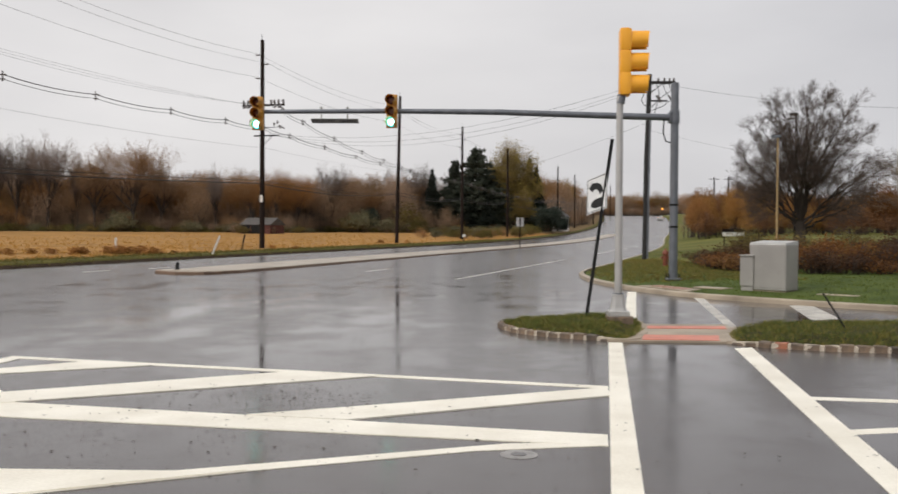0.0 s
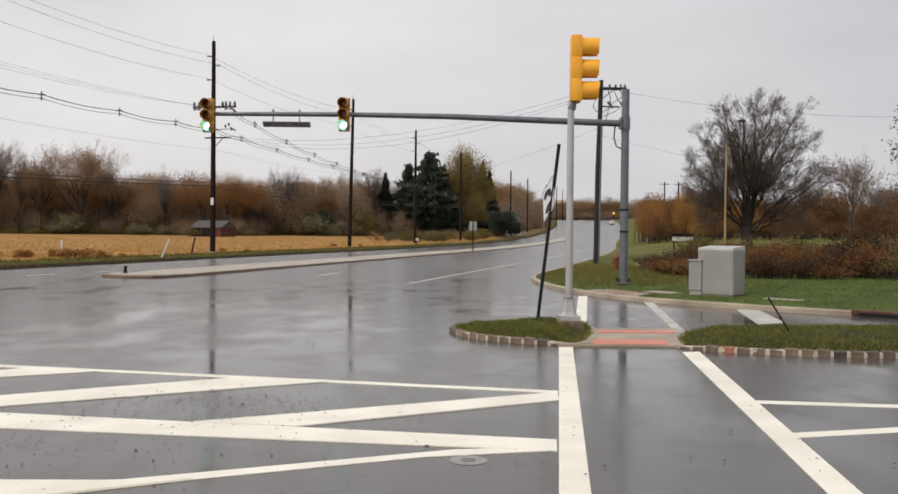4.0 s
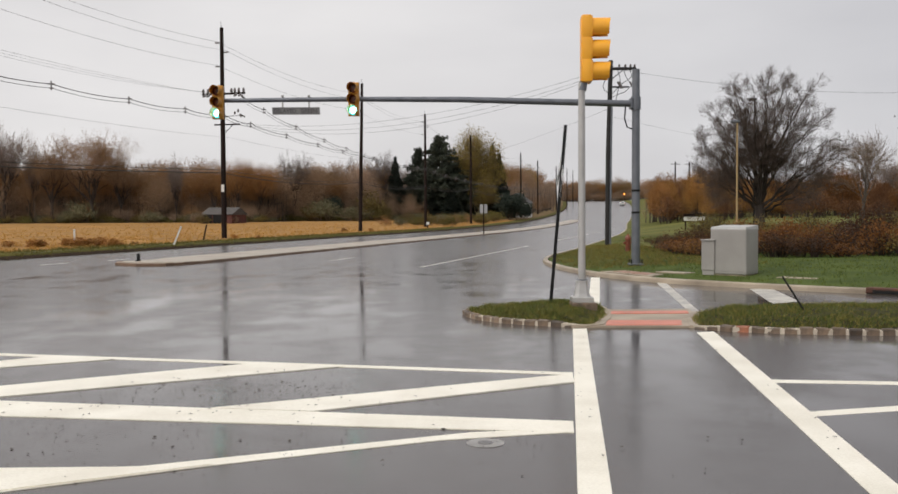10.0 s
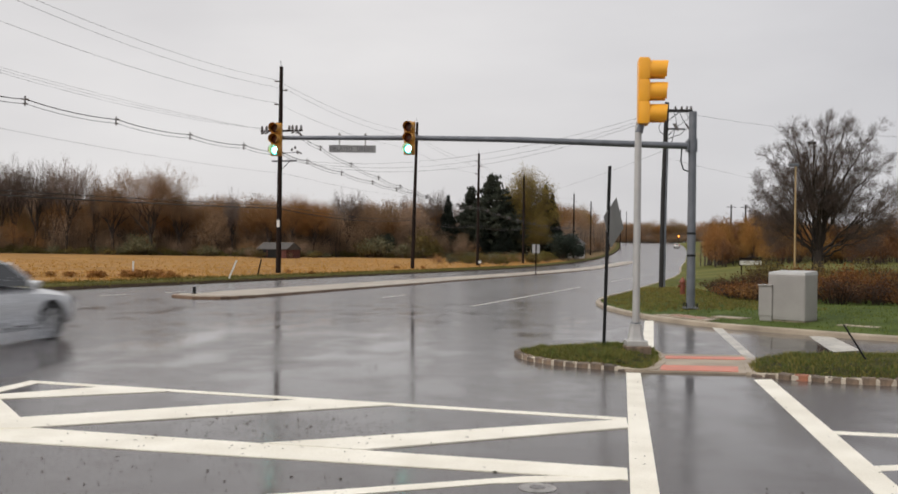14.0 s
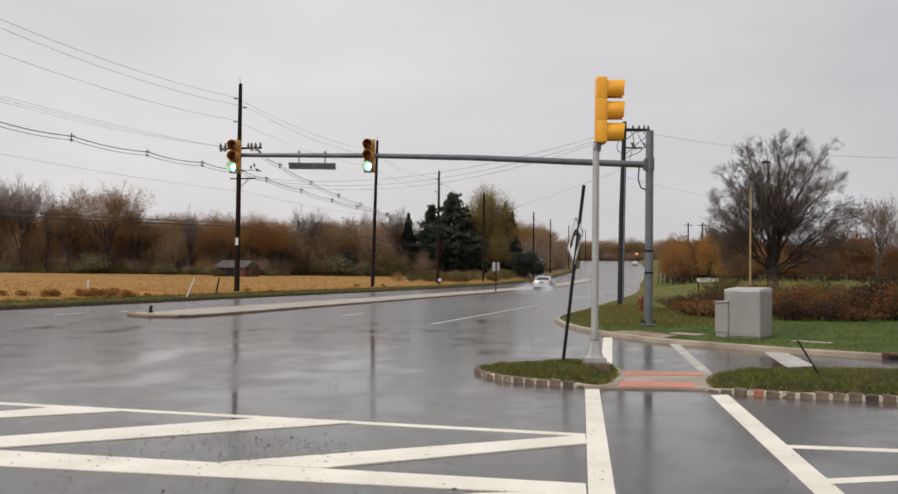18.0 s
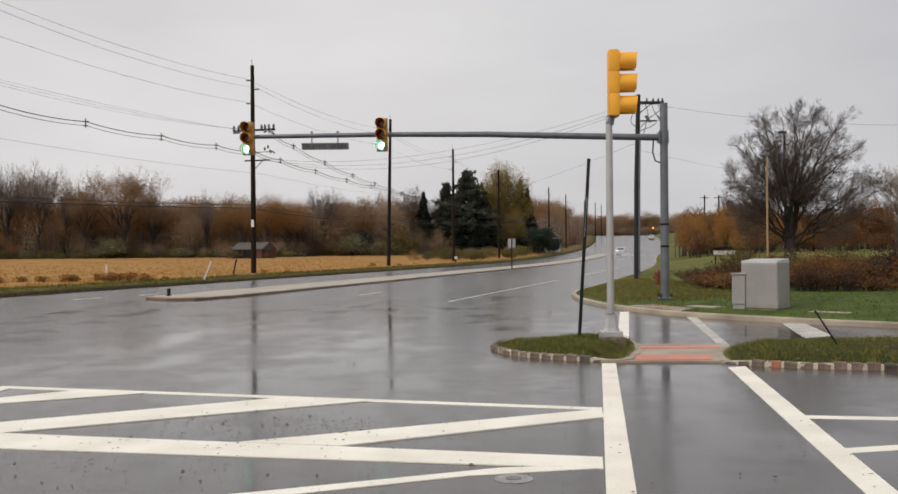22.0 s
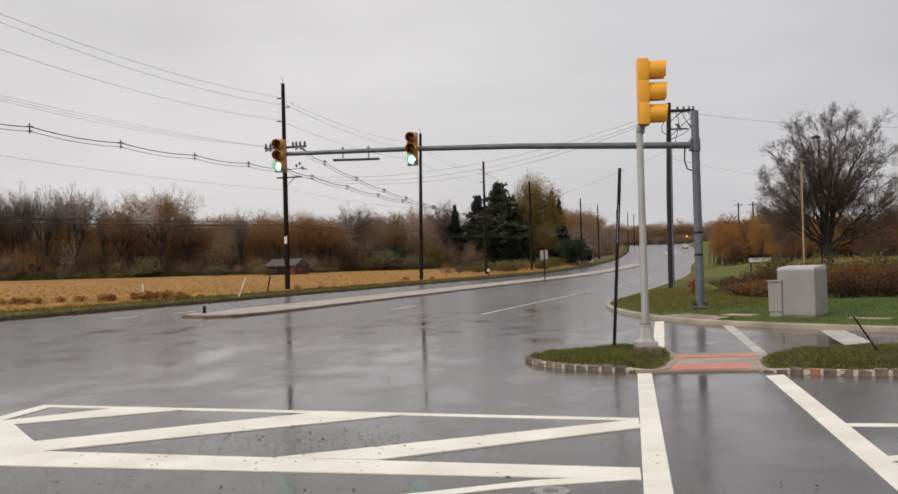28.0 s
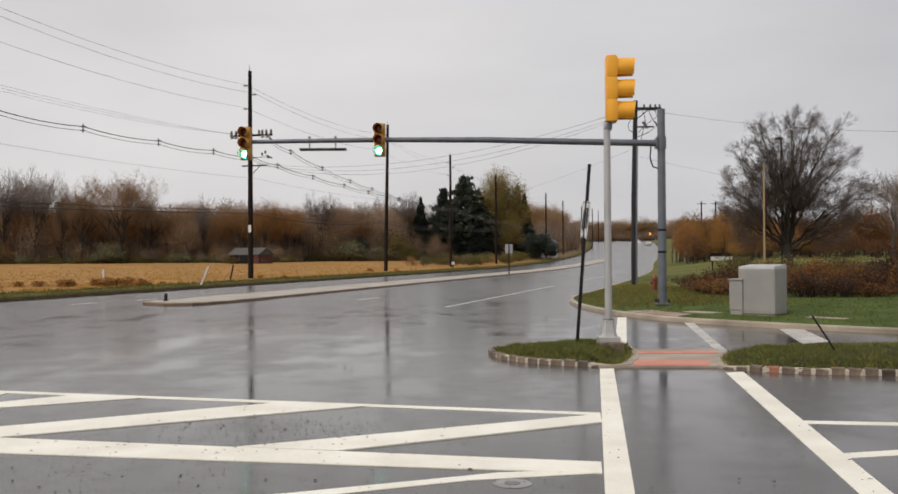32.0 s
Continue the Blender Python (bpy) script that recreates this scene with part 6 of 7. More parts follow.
    for x0, y0, sz in ((29.3, 121, 0.85), (31.4, 126, 0.95), (33.6, 119, 0.95), (35.6, 127, 1.0), (37.8, 121, 0.95), (40.0, 126, 1.0), (42.2, 120, 0.9), (35.8, 141, 1.0), (44.4, 124, 0.9), (46.6, 121, 0.85), (33.0, 133, 1.05), (38.6, 135, 1.1)):
        place(gold[int(x0 * 3) % 2], x0, y0, sz * (0.86 + 0.16 * ((x0 * 7.3) % 1)), x0 * 77, wide=0.86)
    for k in bare + crown + rust + dull + slim + under + low + gold + dark + shrub:
        hide_kind(k)


def hide_kind(k):
    """The pattern that was copied takes a place of its own, deep in the wood."""
    i = hide_kind.count = hide_kind.count + 1
    k.matrix_basis = pose(-120 + 4.7 * i, 204 + (i % 3) * 4, rise(205), 0, 0, 50 * i)


hide_kind.count = 0


def build_shade_tree():
    """A short thick trunk that splits into many leaders; they rise, lean outwards and carry separate billows of fine twigs."""
    rnd = random.Random(77)
    t = thing("shade_tree", "large bare spreading tree on the lawn", "tree", (24.4, 70.0, 0.75))
    t.matrix_world = pose(24.4, 70.0, 0.75) @ Matrix.Diagonal((0.92, 0.92, 0.945, 1))
    trunk, twigs, tips = Shape(), Shape(), []
    trunk.tube([(0, 0, -0.4), (0, 0, 0.1), (0.05, 0, 0.8), (0.0, 0.05, 1.7)], [0.62, 0.44, 0.38, 0.36], 12, False)
    right, away = Vector((0.944, -0.329, 0)), Vector((0.329, 0.944, 0))
    # ends of the leaders: across, away, height, thickness
    ends = ((-4.6, 0.5, 6.7, 0.13), (-3.6, -1.5, 8.7, 0.12), (-2.2, 0.6, 11.2, 0.15), (-1.0, -1.2, 9.6, 0.13), (0.7, 0.3, 11.9, 0.19), (2.0, -0.8, 11.5, 0.14), (3.9, 0.8, 10.8, 0.16), (5.0, -0.6, 8.5, 0.14), (5.8, 0.6, 6.2, 0.13),
            (0.8, -4.6, 8.6, 0.13), (-1.6, 4.4, 9.2, 0.13), (-2.8, -3.8, 6.6, 0.11), (2.8, 4.0, 8.0, 0.12), (4.6, -2.6, 4.6, 0.11), (-4.4, 1.6, 4.6, 0.10), (5.4, 2.0, 3.4, 0.10), (-3.6, -2.4, 3.6, 0.09))
    # thinner leaders fill the crown between them
    fill = []
    for k in range(15):
        a = math.radians(8 + 164 * (k + 0.5) / 15)
        far = rnd.uniform(-3.4, 3.4)
        reach = (1 - (far / 7.0) ** 2) ** 0.5 * rnd.uniform(0.86, 1.0)
        fill.append((0.4 - 5.6 * math.cos(a) * reach, far, 3.6 + 8.2 * math.sin(a) * reach, 0.08))
    for across, far, top, r0 in ends + tuple(fill):
        p0 = Vector((0, 0, rnd.uniform(0.9, 1.7)))
        p2 = right * across + away * far + Vector((0, 0, top))
        flat = (right * across + away * far)
        p1 = flat * (0.22 if top > 7 else 0.45) + Vector((0, 0, 0.9 + top * (0.52 if top > 7 else 0.42)))
        n, pts, radii = 12, [], []
        for i in range(n + 1):
            u = i / n
            q = p0 * (1 - u) ** 2 + p1 * (2 * u * (1 - u)) + p2 * u * u
            w = 0.16 * math.sin(3.14 * u)
            pts.append(q + Vector((rnd.gauss(0, w), rnd.gauss(0, w), rnd.gauss(0, w * 0.5))))
            radii.append(r0 * 0.85 * (1 - u) ** 0.9 + 0.012)
        trunk.tube(pts, radii, 7, False)
        side = 20 if r0 > 0.085 else 15
        for j in range(side):
            u = 0.24 + 0.76 * (j + rnd.random() * 0.8) / side
            i = min(int(u * n), n - 1)
            q = pts[i].lerp(pts[i + 1], u * n - i)
            d = (pts[i + 1] - pts[i]).normalized()
            a = rnd.uniform(0, 6.28)
            o = d.orthogonal().normalized()
            o = o * math.cos(a) + d.cross(o) * math.sin(a)
            out = (d * rnd.uniform(0.5, 1.0) + o * rnd.uniform(0.45, 0.95) + flat.normalized() * 0.18 + Vector((0, 0, 0.12))).normalized()
            L = rnd.uniform(0.85, 1.4) * (1.25 - 0.6 * u) * (0.9 if top > 7 else 1.0)
            grow(trunk, twigs, tips, q, out, L, max(radii[i] * 0.33, 0.018), 3, rnd, 0.8, 0.25, 0.0068, 5)
    part("trunk", trunk, M_BARK, t, "dark forked trunk and limbs", True)
    tagged(part("twig_mass", twigs, M_TWIG_D, t, "fine bare twigs"), kind="stuff")


def build_specimens():
    sp = conifer_kind("spruce", "dark green spruce beside the road", 12.6, 6.4, 3, M_NEEDLE, 40, "spruces by the road")
    sp.matrix_basis = pose(-7.4, 186, rise(186), 0, 0, 20)
    place(sp, 12.2, 193, 1.22, 80, wide=0.9)
    place(sp, 13.4, 190, 1.06, 150, wide=0.95)
    place(sp, 5.6, 196, 1.0, 100)

    def billow(u):
        return min(0.72 + 1.2 * u, 1.0, 1.42 - 1.18 * u, 3.2 * (1.02 - u) + 0.08)

    pine = conifer_kind("white_pine", "broad dark white pine beside the road", 15.8, 11.0, 6, M_WHITE_PINE, 40, "pines by the road", billow, 0.26, -0.05)
    pine.matrix_basis = pose(1.3, 186, rise(186), 0, 0, 0) @ Matrix.Diagonal((0.98, 0.98, 1.06, 1))
    place(pine, -2.9, 188, 0.86, 130, wide=0.72)
    place(pine, 4.4, 187, 0.68, 230, wide=1.2)
    place(pine, -1.0, 190, 0.7, 20, wide=1.2)
    place(sp, -0.6, 182, 0.55, 60, wide=1.7)
    place(sp, 3.6, 181, 0.5, 10, wide=1.9)
    g = tree_kind("olive_tree", "tall olive-gold autumn tree beside the road", "tree", 15.4, 8, M_BARK, M_LEAF_OLIVE, 24000, 0.105, 4, 0.75, 0.5, 0.1, 7, 0.02, 0.015, 0.32, dome=0.30)
    g.matrix_basis = pose(8.8, 188, rise(188), 0, 0, 0) @ Matrix.Diagonal((1.16, 1.16, 1.26, 1))
    place(g, 6.2, 191, 0.80, 120)
    place(g, 10.4, 185, 0.46, 40, wide=1.3)
    b = bush_kind("evergreen_bush", "rounded dark evergreen bush by the road", 5.2, 6.0, 5, M_NEEDLE, 6500, 0.16, 40, "bush")
    b.matrix_basis = pose(14.9, 176, rise(176), 0, 0, 0)
    place(b, -18.6, 178.5, 0.9, 70, wide=0.62)
    place(b, 17.6, 181.0, 0.62, 160, wide=0.9)
    bare = tree_kind("pale_bare_tree", "pale leafless tree behind the spruces", "tree", 14.0, 14, M_BARK_G, M_LEAF_BROWN, 0, 0.2, 4, 0.6, 0.6, 0.2, 7, 0.026, 0.014, twig_mat=M_WOOD_BARE, dome=0.28)
    bare.matrix_basis = pose(-13.4, 186, rise(186), 0, 0, 0)
    place(bare, -9.4, 188, 1.04, 70)
    place(bare, -4.6, 195, 0.95, 170)
    # the big bare tree on the lawn
    build_shade_tree()
    small = tree_kind("bare_lawn_tree", "smaller bare grey tree beyond the lawn", "tree", 7.5, 33, M_BARK_G, M_LEAF_BROWN, 0, 0.1, 4, 0.85, 0.4, 0.18, 5, 0.014, 0.016)
    small.matrix_basis = pose(40.5, 88, lawn_z(40.5, 88) - 0.05, 0, 0, 0) @ Matrix.Diagonal((1.3, 1.3, 1.25, 1))
    oak = tree_kind("young_oak", "young oak with dark red-brown leaves at the lawn's edge", "tree", 5.2, 35, M_BARK, M_LEAF_OAK, 7000, 0.05, 4, 1.0, 0.1, 0.1, 7, 0.008, 0.016, 0.22)
    oak.matrix_basis = pose(22.1, 40.2, 0.22, 0, 0, 40) @ Matrix.Diagonal((1.1, 1.1, 0.95, 1))
    place(oak, 26.4, 44.0, 0.9, 100, 0.28)
    tall_pine = tree_kind("pine", "tall open pine with tufted dark needles", "tree", 11.5, 37, M_BARK, M_PINE, 14000, 0.075, 3, 1.0, 0.1, 0.3, 9, 0.012, 0.012, 0.13)
    tall_pine.matrix_basis = pose(31.0, 52.0, 0.28, 0, 0, 0)


BRUSH = [(9.2, 37.0), (8.7, 33.0), (8.9, 31.0), (10.0, 30.1), (14.0, 30.0), (20.0, 30.0), (28.0, 30.5), (30.0, 38.0), (24.0, 42.0), (11.5, 42.0), (9.9, 40.0)]


def build_brush():
    rnd = random.Random(21)
    G = "brush on the lawn"
    kinds = [bush_kind("brush_shrub", lab + " brush shrub on the lawn", h, 2.1, 100 + k, m, 1500, 0.036, 34, "shrub", G, M_TWIG_D) for k, (lab, h, m) in enumerate((("russet", 1.0, M_BRUSH), ("dark brown", 1.05, M_BRUSH_D), ("olive-brown", 1.1, M_BRUSH_O), ("rust-brown", 0.9, M_LEAF_BROWN), ("low orange-brown", 0.7, M_LEAF_RUST)))]

    def inside(x, y):
        r = False
        for (x0, y0), (x1, y1) in zip(BRUSH, BRUSH[1:] + BRUSH[:1]):
            if (y0 > y) != (y1 > y) and x < x0 + (y - y0) * (x1 - x0) / (y1 - y0):
                r = not r
        return r

    spots, tries = [], 0
    while len(spots) < 150 and tries < 9000:
        tries += 1
        x, y = rnd.uniform(8, 30), rnd.uniform(29.5, 42)
        if inside(x, y) and all((x - a) ** 2 + (y - b) ** 2 > 1.0 for a, b in spots):
            spots.append((x, y))
    for i, (x, y) in enumerate(spots):
        k = kinds[rnd.choice((4, 4, 0) if y < 32.5 and x < 11 else (1, 1, 1, 0) if x < 10.5 else (0, 1, 0, 3, 2) if y < 36 else (2, 0, 1, 2))]
        m = pose(x, y, 0.19, 0, 0, rnd.uniform(0, 360)) @ Matrix.Diagonal((1, 1, (0.55 + 1.5 * max(noise.noise((x * 0.33, y * 0.33, 3.0)) + 0.1, 0.0)) * rnd.uniform(0.7, 1.25) * (0.8 if x < 12.5 else 1.0), 1))
        copy_thing(k, m)
    for i, k in enumerate(kinds):
        k.matrix_basis = pose(13 + 2.5 * i, 34 + i, 0.19)
    # weeds at the edge of the field
    weed = bush_kind("field_weed", "dry brown weed clump at the field's edge", 0.75, 1.2, 120, M_WEED, 520, 0.045, 16, "weeds", "weeds at the field edge", M_STRAW)
    weed.matrix_basis = pose(-19.6, 46.5, 0.12) @ Matrix.Diagonal((0.9, 0.9, 0.6, 1))
    for x, y, s in ((-21.5, 46.0, 0.8), (-23.2, 44.5, 0.9), (-17.3, 48.5, 0.8), (-16.6, 49.5, 0.6), (-25.0, 42.8, 0.9), (-13.2, 63.0, 0.7), (-11.6, 62.5, 0.6), (-8.3, 88.0, 0.9), (-6.0, 92.0, 0.7)):
        place(weed, x, y, s * 0.9, x * 50, 0.2, wide=1.2)
    for k in range(60):
        u = rnd.random()
        place(weed, -29.0 + 13.5 * u + rnd.gauss(0, 0.5), 40.5 + 9.6 * u + rnd.gauss(0, 0.8), rnd.uniform(0.35, 1.0) ** 1.4, rnd.uniform(0, 360), 0.2, wide=rnd.uniform(0.9, 1.7))


def fallen_leaves():
    rnd = random.Random(4)
    s = Shape()
    for _ in range(5200):
        x, y = rnd.uniform(4.0, 9.0), rnd.uniform(26.5, 46)
        if x > lawn_edge(y) + 0.2:
            leaf(s, Vector((x, y, lawn_z(x, y) + 0.03)), rnd.uniform(0.015, 0.035), rnd)
    tagged(part("fallen_leaf_litter", s, M_BRUSH_O), "yellow-brown fallen leaves strewn on the lawn", "leaves", kind="stuff")


def scatter_grass():
    """Tufts that break up the edges of lawn, verge and field."""
    rnd = random.Random(8)
    s = Shape()

    def tuft(x, y, z, h, n, w):
        for _ in range(n):
            a, l = rnd.uniform(0, 6.28), rnd.uniform(0, 0.6) * h
            bx, by = x + rnd.gauss(0, 0.06), y + rnd.gauss(0, 0.06)
            c, d = math.cos(a) * w, math.sin(a) * w
            k = len(s.v)
            s.v.extend([(bx - c, by - d, z), (bx + c, by + d, z), (bx + math.sin(a) * l, by + math.cos(a) * l, z + h * rnd.uniform(0.6, 1.1))])
            s.f.append((k, k + 1, k + 2))

    for p, a in along([(11.5, 16.4), (9.7, 17.75), (8.89, 18.75), (7.77, 19.72), (6.6, 20.99), (5.41, 22.42), (4.84, 23.64), (4.28, 25.48), (3.92, 28.2), (3.85, 30.5), (4.05, 33.2), (4.75, 36.5), (12.0, 62.0)], 0.06, False):
        d = rnd.uniform(0.1, 4.5) ** 1.1
        q = p + Vector((-math.sin(a), math.cos(a))) * -d
        if q.x > lawn_edge(q.y) + 0.05:
            tuft(q.x, q.y, lawn_z(q.x, q.y) - 0.01, rnd.uniform(0.04, 0.1), 9, 0.008)
    for _ in range(2600):
        x, y = rnd.uniform(4.5, 15), rnd.uniform(19, 40)
        if x > lawn_edge(y) + 0.15:
            tuft(x, y, lawn_z(x, y) - 0.01, rnd.uniform(0.04, 0.09), 7, 0.009)
    tagged(part("lawn_grass", s, M_GRASS), "wet green grass tufts on the corner lawn", "grass", kind="stuff")
    s = Shape()
    for _ in range(2200):
        x, y = rnd.uniform(3.9, 9.5), rnd.uniform(26.0, 47)
        if x > lawn_edge(y) + 0.1:
            tuft(x, y, lawn_z(x, y) - 0.01, rnd.uniform(0.05, 0.12), 7, 0.010)
    tagged(part("faded_grass", s, M_GRASS_Y), "yellowed grass tufts near the corner kerb", "grass", kind="stuff")
    s = Shape()
    for _ in range(3800):
        y = rnd.uniform(30, 120)
        d = rnd.uniform(0.05, 2.6)
        tuft(road_left(y) - d, y, rise(y) + verge(d), rnd.uniform(0.08, 0.2), 6, 0.018)
    tagged(part("verge_grass", s, M_GRASS_O), "green grass tufts on the roadside verge", "grass", kind="stuff")
    s = Shape()
    for _ in range(6500):
        y = 36 + 130 * rnd.uniform(0, 1) ** 1.5
        d = 2.4 + rnd.uniform(0, 1) ** 1.6 * 62
        tuft(road_left(y) - d, y, rise(y) + verge(d) - 0.02, rnd.uniform(0.08, 0.24), 5, 0.03)
    tagged(part("field_straw", s, M_STRAW), "dry golden stubble standing in the field", "stubble", kind="stuff")


# ---------------------------------------------------------------- things far off
def build_far_things():
    b = thing("barn", "small weathered red barn with a grey roof", "barn", (-35.3, 160.0, rise(160) + 0.02), -24)
    part("wall", Shape().box(0, 0, 0.9, 6.0, 4.0, 1.9), M_BARN, b, "faded red board walls")
    roof = Shape()
    roof.v = [(-3.2, -2.2, 1.75), (3.2, -2.2, 1.75), (3.2, 0, 2.9), (-3.2, 0, 2.9), (-3.2, 2.2, 1.75), (3.2, 2.2, 1.75), (-3.2, -2.2, 1.65), (3.2, -2.2, 1.65), (3.2, 2.2, 1.65), (-3.2, 2.2, 1.65)]
    roof.f = [(0, 1, 2, 3), (3, 2, 5, 4), (6, 7, 1, 0), (9, 4, 5, 8), (0, 3, 4, 9, 6), (1, 7, 8, 5, 2), (6, 9, 8, 7)]
    part("roof", roof, M_ROOF, b, "grey shingle roof")
    # black sheet on the closed wall paints the shade inside the open bays
    part("bay_shade", Shape().box(-0.9, -2.02, 0.85, 3.9, 0.08, 1.6), M_BLACK, b, "black sheet for the shade inside the open front")
    for x in (-2.85, -0.9, 1.05):
        part("bay_post", Shape().box(x, -2.08, 0.85, 0.14, 0.10, 1.7), M_BARN, b)
    h = thing("house", "small white-sided house half hidden by trees", "house", (18.0, 199.0, rise(199)), -15)
    part("wall", Shape().box(0, 0, 1.6, 5.0, 6.0, 3.4), M_WHITE, h, "white clapboard wall")
    roof = Shape()
    roof.v = [(-2.9, -3.3, 3.2), (2.9, -3.3, 3.2), (2.9, 3.3, 3.2), (-2.9, 3.3, 3.2), (0, -3.3, 5.4), (0, 3.3, 5.4)]
    roof.f = [(0, 1, 4), (2, 3, 5), (0, 4, 5, 3), (1, 2, 5, 4), (0, 3, 2, 1)]
    part("roof", roof, M_ROOF, h, "dark grey roof")
    for x in (-1.2, 1.1):
        w = part("window", Shape().box(x, -3.02, 1.8, 0.9, 0.06, 1.3), M_GLASS, h)
        part("window_frame", Shape().box(x, -3.035, 1.8, 1.04, 0.04, 0.09), M_WHITE, w)
    # lamp posts beyond the lawn
    for x, y, hh, m, lab in ((21.4, 66.0, 7.6, M_TAN, "tan painted lamp post beyond the lawn"), (25.7, 75.0, 10.0, M_BLACK, "dark lamp post standing before the bare tree")):
        t = thing("lamp_post", lab, "lamp post", (x, y, lawn_z(x, y) - 0.02))
        part("post", Shape().tube([(0, 0, -0.2), (0, 0, hh)], [0.075, 0.055], 10), m, t, "", True)
        part("lamp_head", Shape().box(-0.15, 0, hh + 0.06, 0.62, 0.32, 0.18, chamfer=0.03), M_BLACK if m is M_BLACK else M_GALV, t)
    for x, y in ((51.6, 200.0), (54.6, 200.0)):
        p = thing("distant_pole", "thin dark pole rising behind the trees", "utility pole", (x, y, rise(y) - 0.1))
        part("pole", Shape().tube([(0, 0, -0.3), (0, 0, 12.0)], [0.2, 0.14], 8), M_POLE, p)
        part("crossarm", Shape().box(0, 0, 11.5, 2.0, 0.1, 0.12), M_POLE, p)
    s = thing("low_sign", "low white board sign on short posts in the lawn", "sign", (20.9, 75.0, lawn_z(20.9, 75.0) - 0.02))
    part("board", Shape().box(0, 0, 0.87, 1.7, 0.06, 0.33, chamfer=0.01), M_WHITE, s)
    part("cap", Shape().box(0, 0, 1.16, 1.76, 0.12, 0.24), M_POLE, s, "dark top board")
    for x in (-0.7, 0.7):
        part("post", Shape().box(x, 0.05, 0.15, 0.1, 0.1, 1.3), M_POLE, s)
    f = thing("distant_signal", "far amber traffic light above the road crest", "traffic signal", (81.4, 400.0, rise(400)))
    part("pole", Shape().tube([(0, 0, -0.2), (0, 0, 3.0)], 0.1, 8), M_POLE, f)
    part("housing", Shape().box(0, 0, 3.1, 0.8, 0.4, 1.1, chamfer=0.05), M_YELLOW_D, f)
    part("lamp", Shape().ball((0, -0.25, 3.1), 0.24, 10), M_AMBER, f, "glowing amber lamp")
    m = thing("field_marker", "small white marker at the field edge", "marker", (-0.6, 106.0, rise(106) + 0.1))
    part("post", Shape().box(0, 0, 0.35, 0.1, 0.1, 0.9), M_POLE, m)
    part("plate", Shape().box(0, -0.06, 0.75, 0.35, 0.02, 0.3), M_WHITE, m)


# ---------------------------------------------------------------- the silver car
def build_car(name, label, paint, spray=True):
    """A four-door saloon, nose along +x, wheels on z = 0."""
    t = thing(name, label, "car")
    xs = [-2.38, -2.30, -1.95, -1.45, -0.9, 0.0, 0.8, 1.3, 1.75, 2.15, 2.34, 2.40]
    hw = [0.70, 0.82, 0.89, 0.91, 0.915, 0.915, 0.915, 0.91, 0.89, 0.82, 0.70, 0.55]
    zb = [0.42, 0.30, 0.24, 0.20, 0.19, 0.19, 0.19, 0.19, 0.20, 0.22, 0.28, 0.36]
    zt = [0.92, 1.00, 1.03, 1.02, 0.98, 0.95, 0.94, 0.92, 0.86, 0.78, 0.68, 0.58]
    ring = [(0.0, 0.0), (0.86, 0.0), (0.96, 0.12), (1.0, 0.42), (0.985, 0.66), (0.95, 0.84), (0.80, 0.97), (0.0, 1.0)]
    s = Shape()
    for x, w, b, tp in zip(xs, hw, zb, zt):
        half = [(w * u, b + (tp - b) * v) for u, v in ring]
        s.v += [(x, y, z) for y, z in half] + [(x, -y, z) for y, z in half[-2:0:-1]]
    n = 2 * len(ring) - 2
    s.f = [(i * n + k, i * n + (k + 1) % n, (i + 1) * n + (k + 1) % n, (i + 1) * n + k) for i in range(len(xs) - 1) for k in range(n)] + [tuple(range(n - 1, -1, -1)), tuple((len(xs) - 1) * n + k for k in range(n))]
    body = part("body", s, paint, t, "", True)
    roof = Shape()
    rx, rw, rz = [-1.0, -0.7, 0.0, 0.3, 0.52], [0.62, 0.64, 0.65, 0.64, 0.60], [1.36, 1.42, 1.46, 1.44, 1.37]
    for x, w, z in zip(rx, rw, rz):
        roof.v += [(x, -w, z - 0.05), (x, -w * 0.8, z), (x, w * 0.8, z), (x, w, z - 0.05), (x, 0, z - 0.09)]
    roof.f = [(i * 5 + k, i * 5 + (k + 1) % 5, i * 5 + 5 + (k + 1) % 5, i * 5 + 5 + k) for i in range(4) for k in range(5)] + [(4, 3, 2, 1, 0), (20, 21, 22, 23, 24)]
    part("roof", roof, paint, t, "", True)

    def pane(nm, pts, lab=""):
        nrm = (Vector(pts[1]) - Vector(pts[0])).cross(Vector(pts[2]) - Vector(pts[0])).normalized() * 0.012
        k = len(pts)
        return part(nm, Shape().add([Vector(p) - nrm for p in pts] + [Vector(p) + nrm for p in pts], [tuple(range(k - 1, -1, -1)), tuple(range(k, 2 * k))] + [(i, (i + 1) % k, k + (i + 1) % k, k + i) for i in range(k)]), M_GLASS, t, lab)

    pane("rear_window", [(-1.72, -0.68, 1.0), (-1.72, 0.68, 1.0), (-1.0, 0.60, 1.34), (-1.0, -0.60, 1.34)], "dark sloping rear window")
    pane("windscreen", [(1.15, 0.72, 0.95), (1.15, -0.72, 0.95), (0.52, -0.58, 1.35), (0.52, 0.58, 1.35)], "dark windscreen")
    for sgn in (-1, 1):
        pane("side_window", [(-1.35, sgn * 0.80, 1.0), (-0.28, sgn * 0.84, 0.98), (-0.30, sgn * 0.655, 1.38), (-0.92, sgn * 0.64, 1.33)], "dark rear side window")
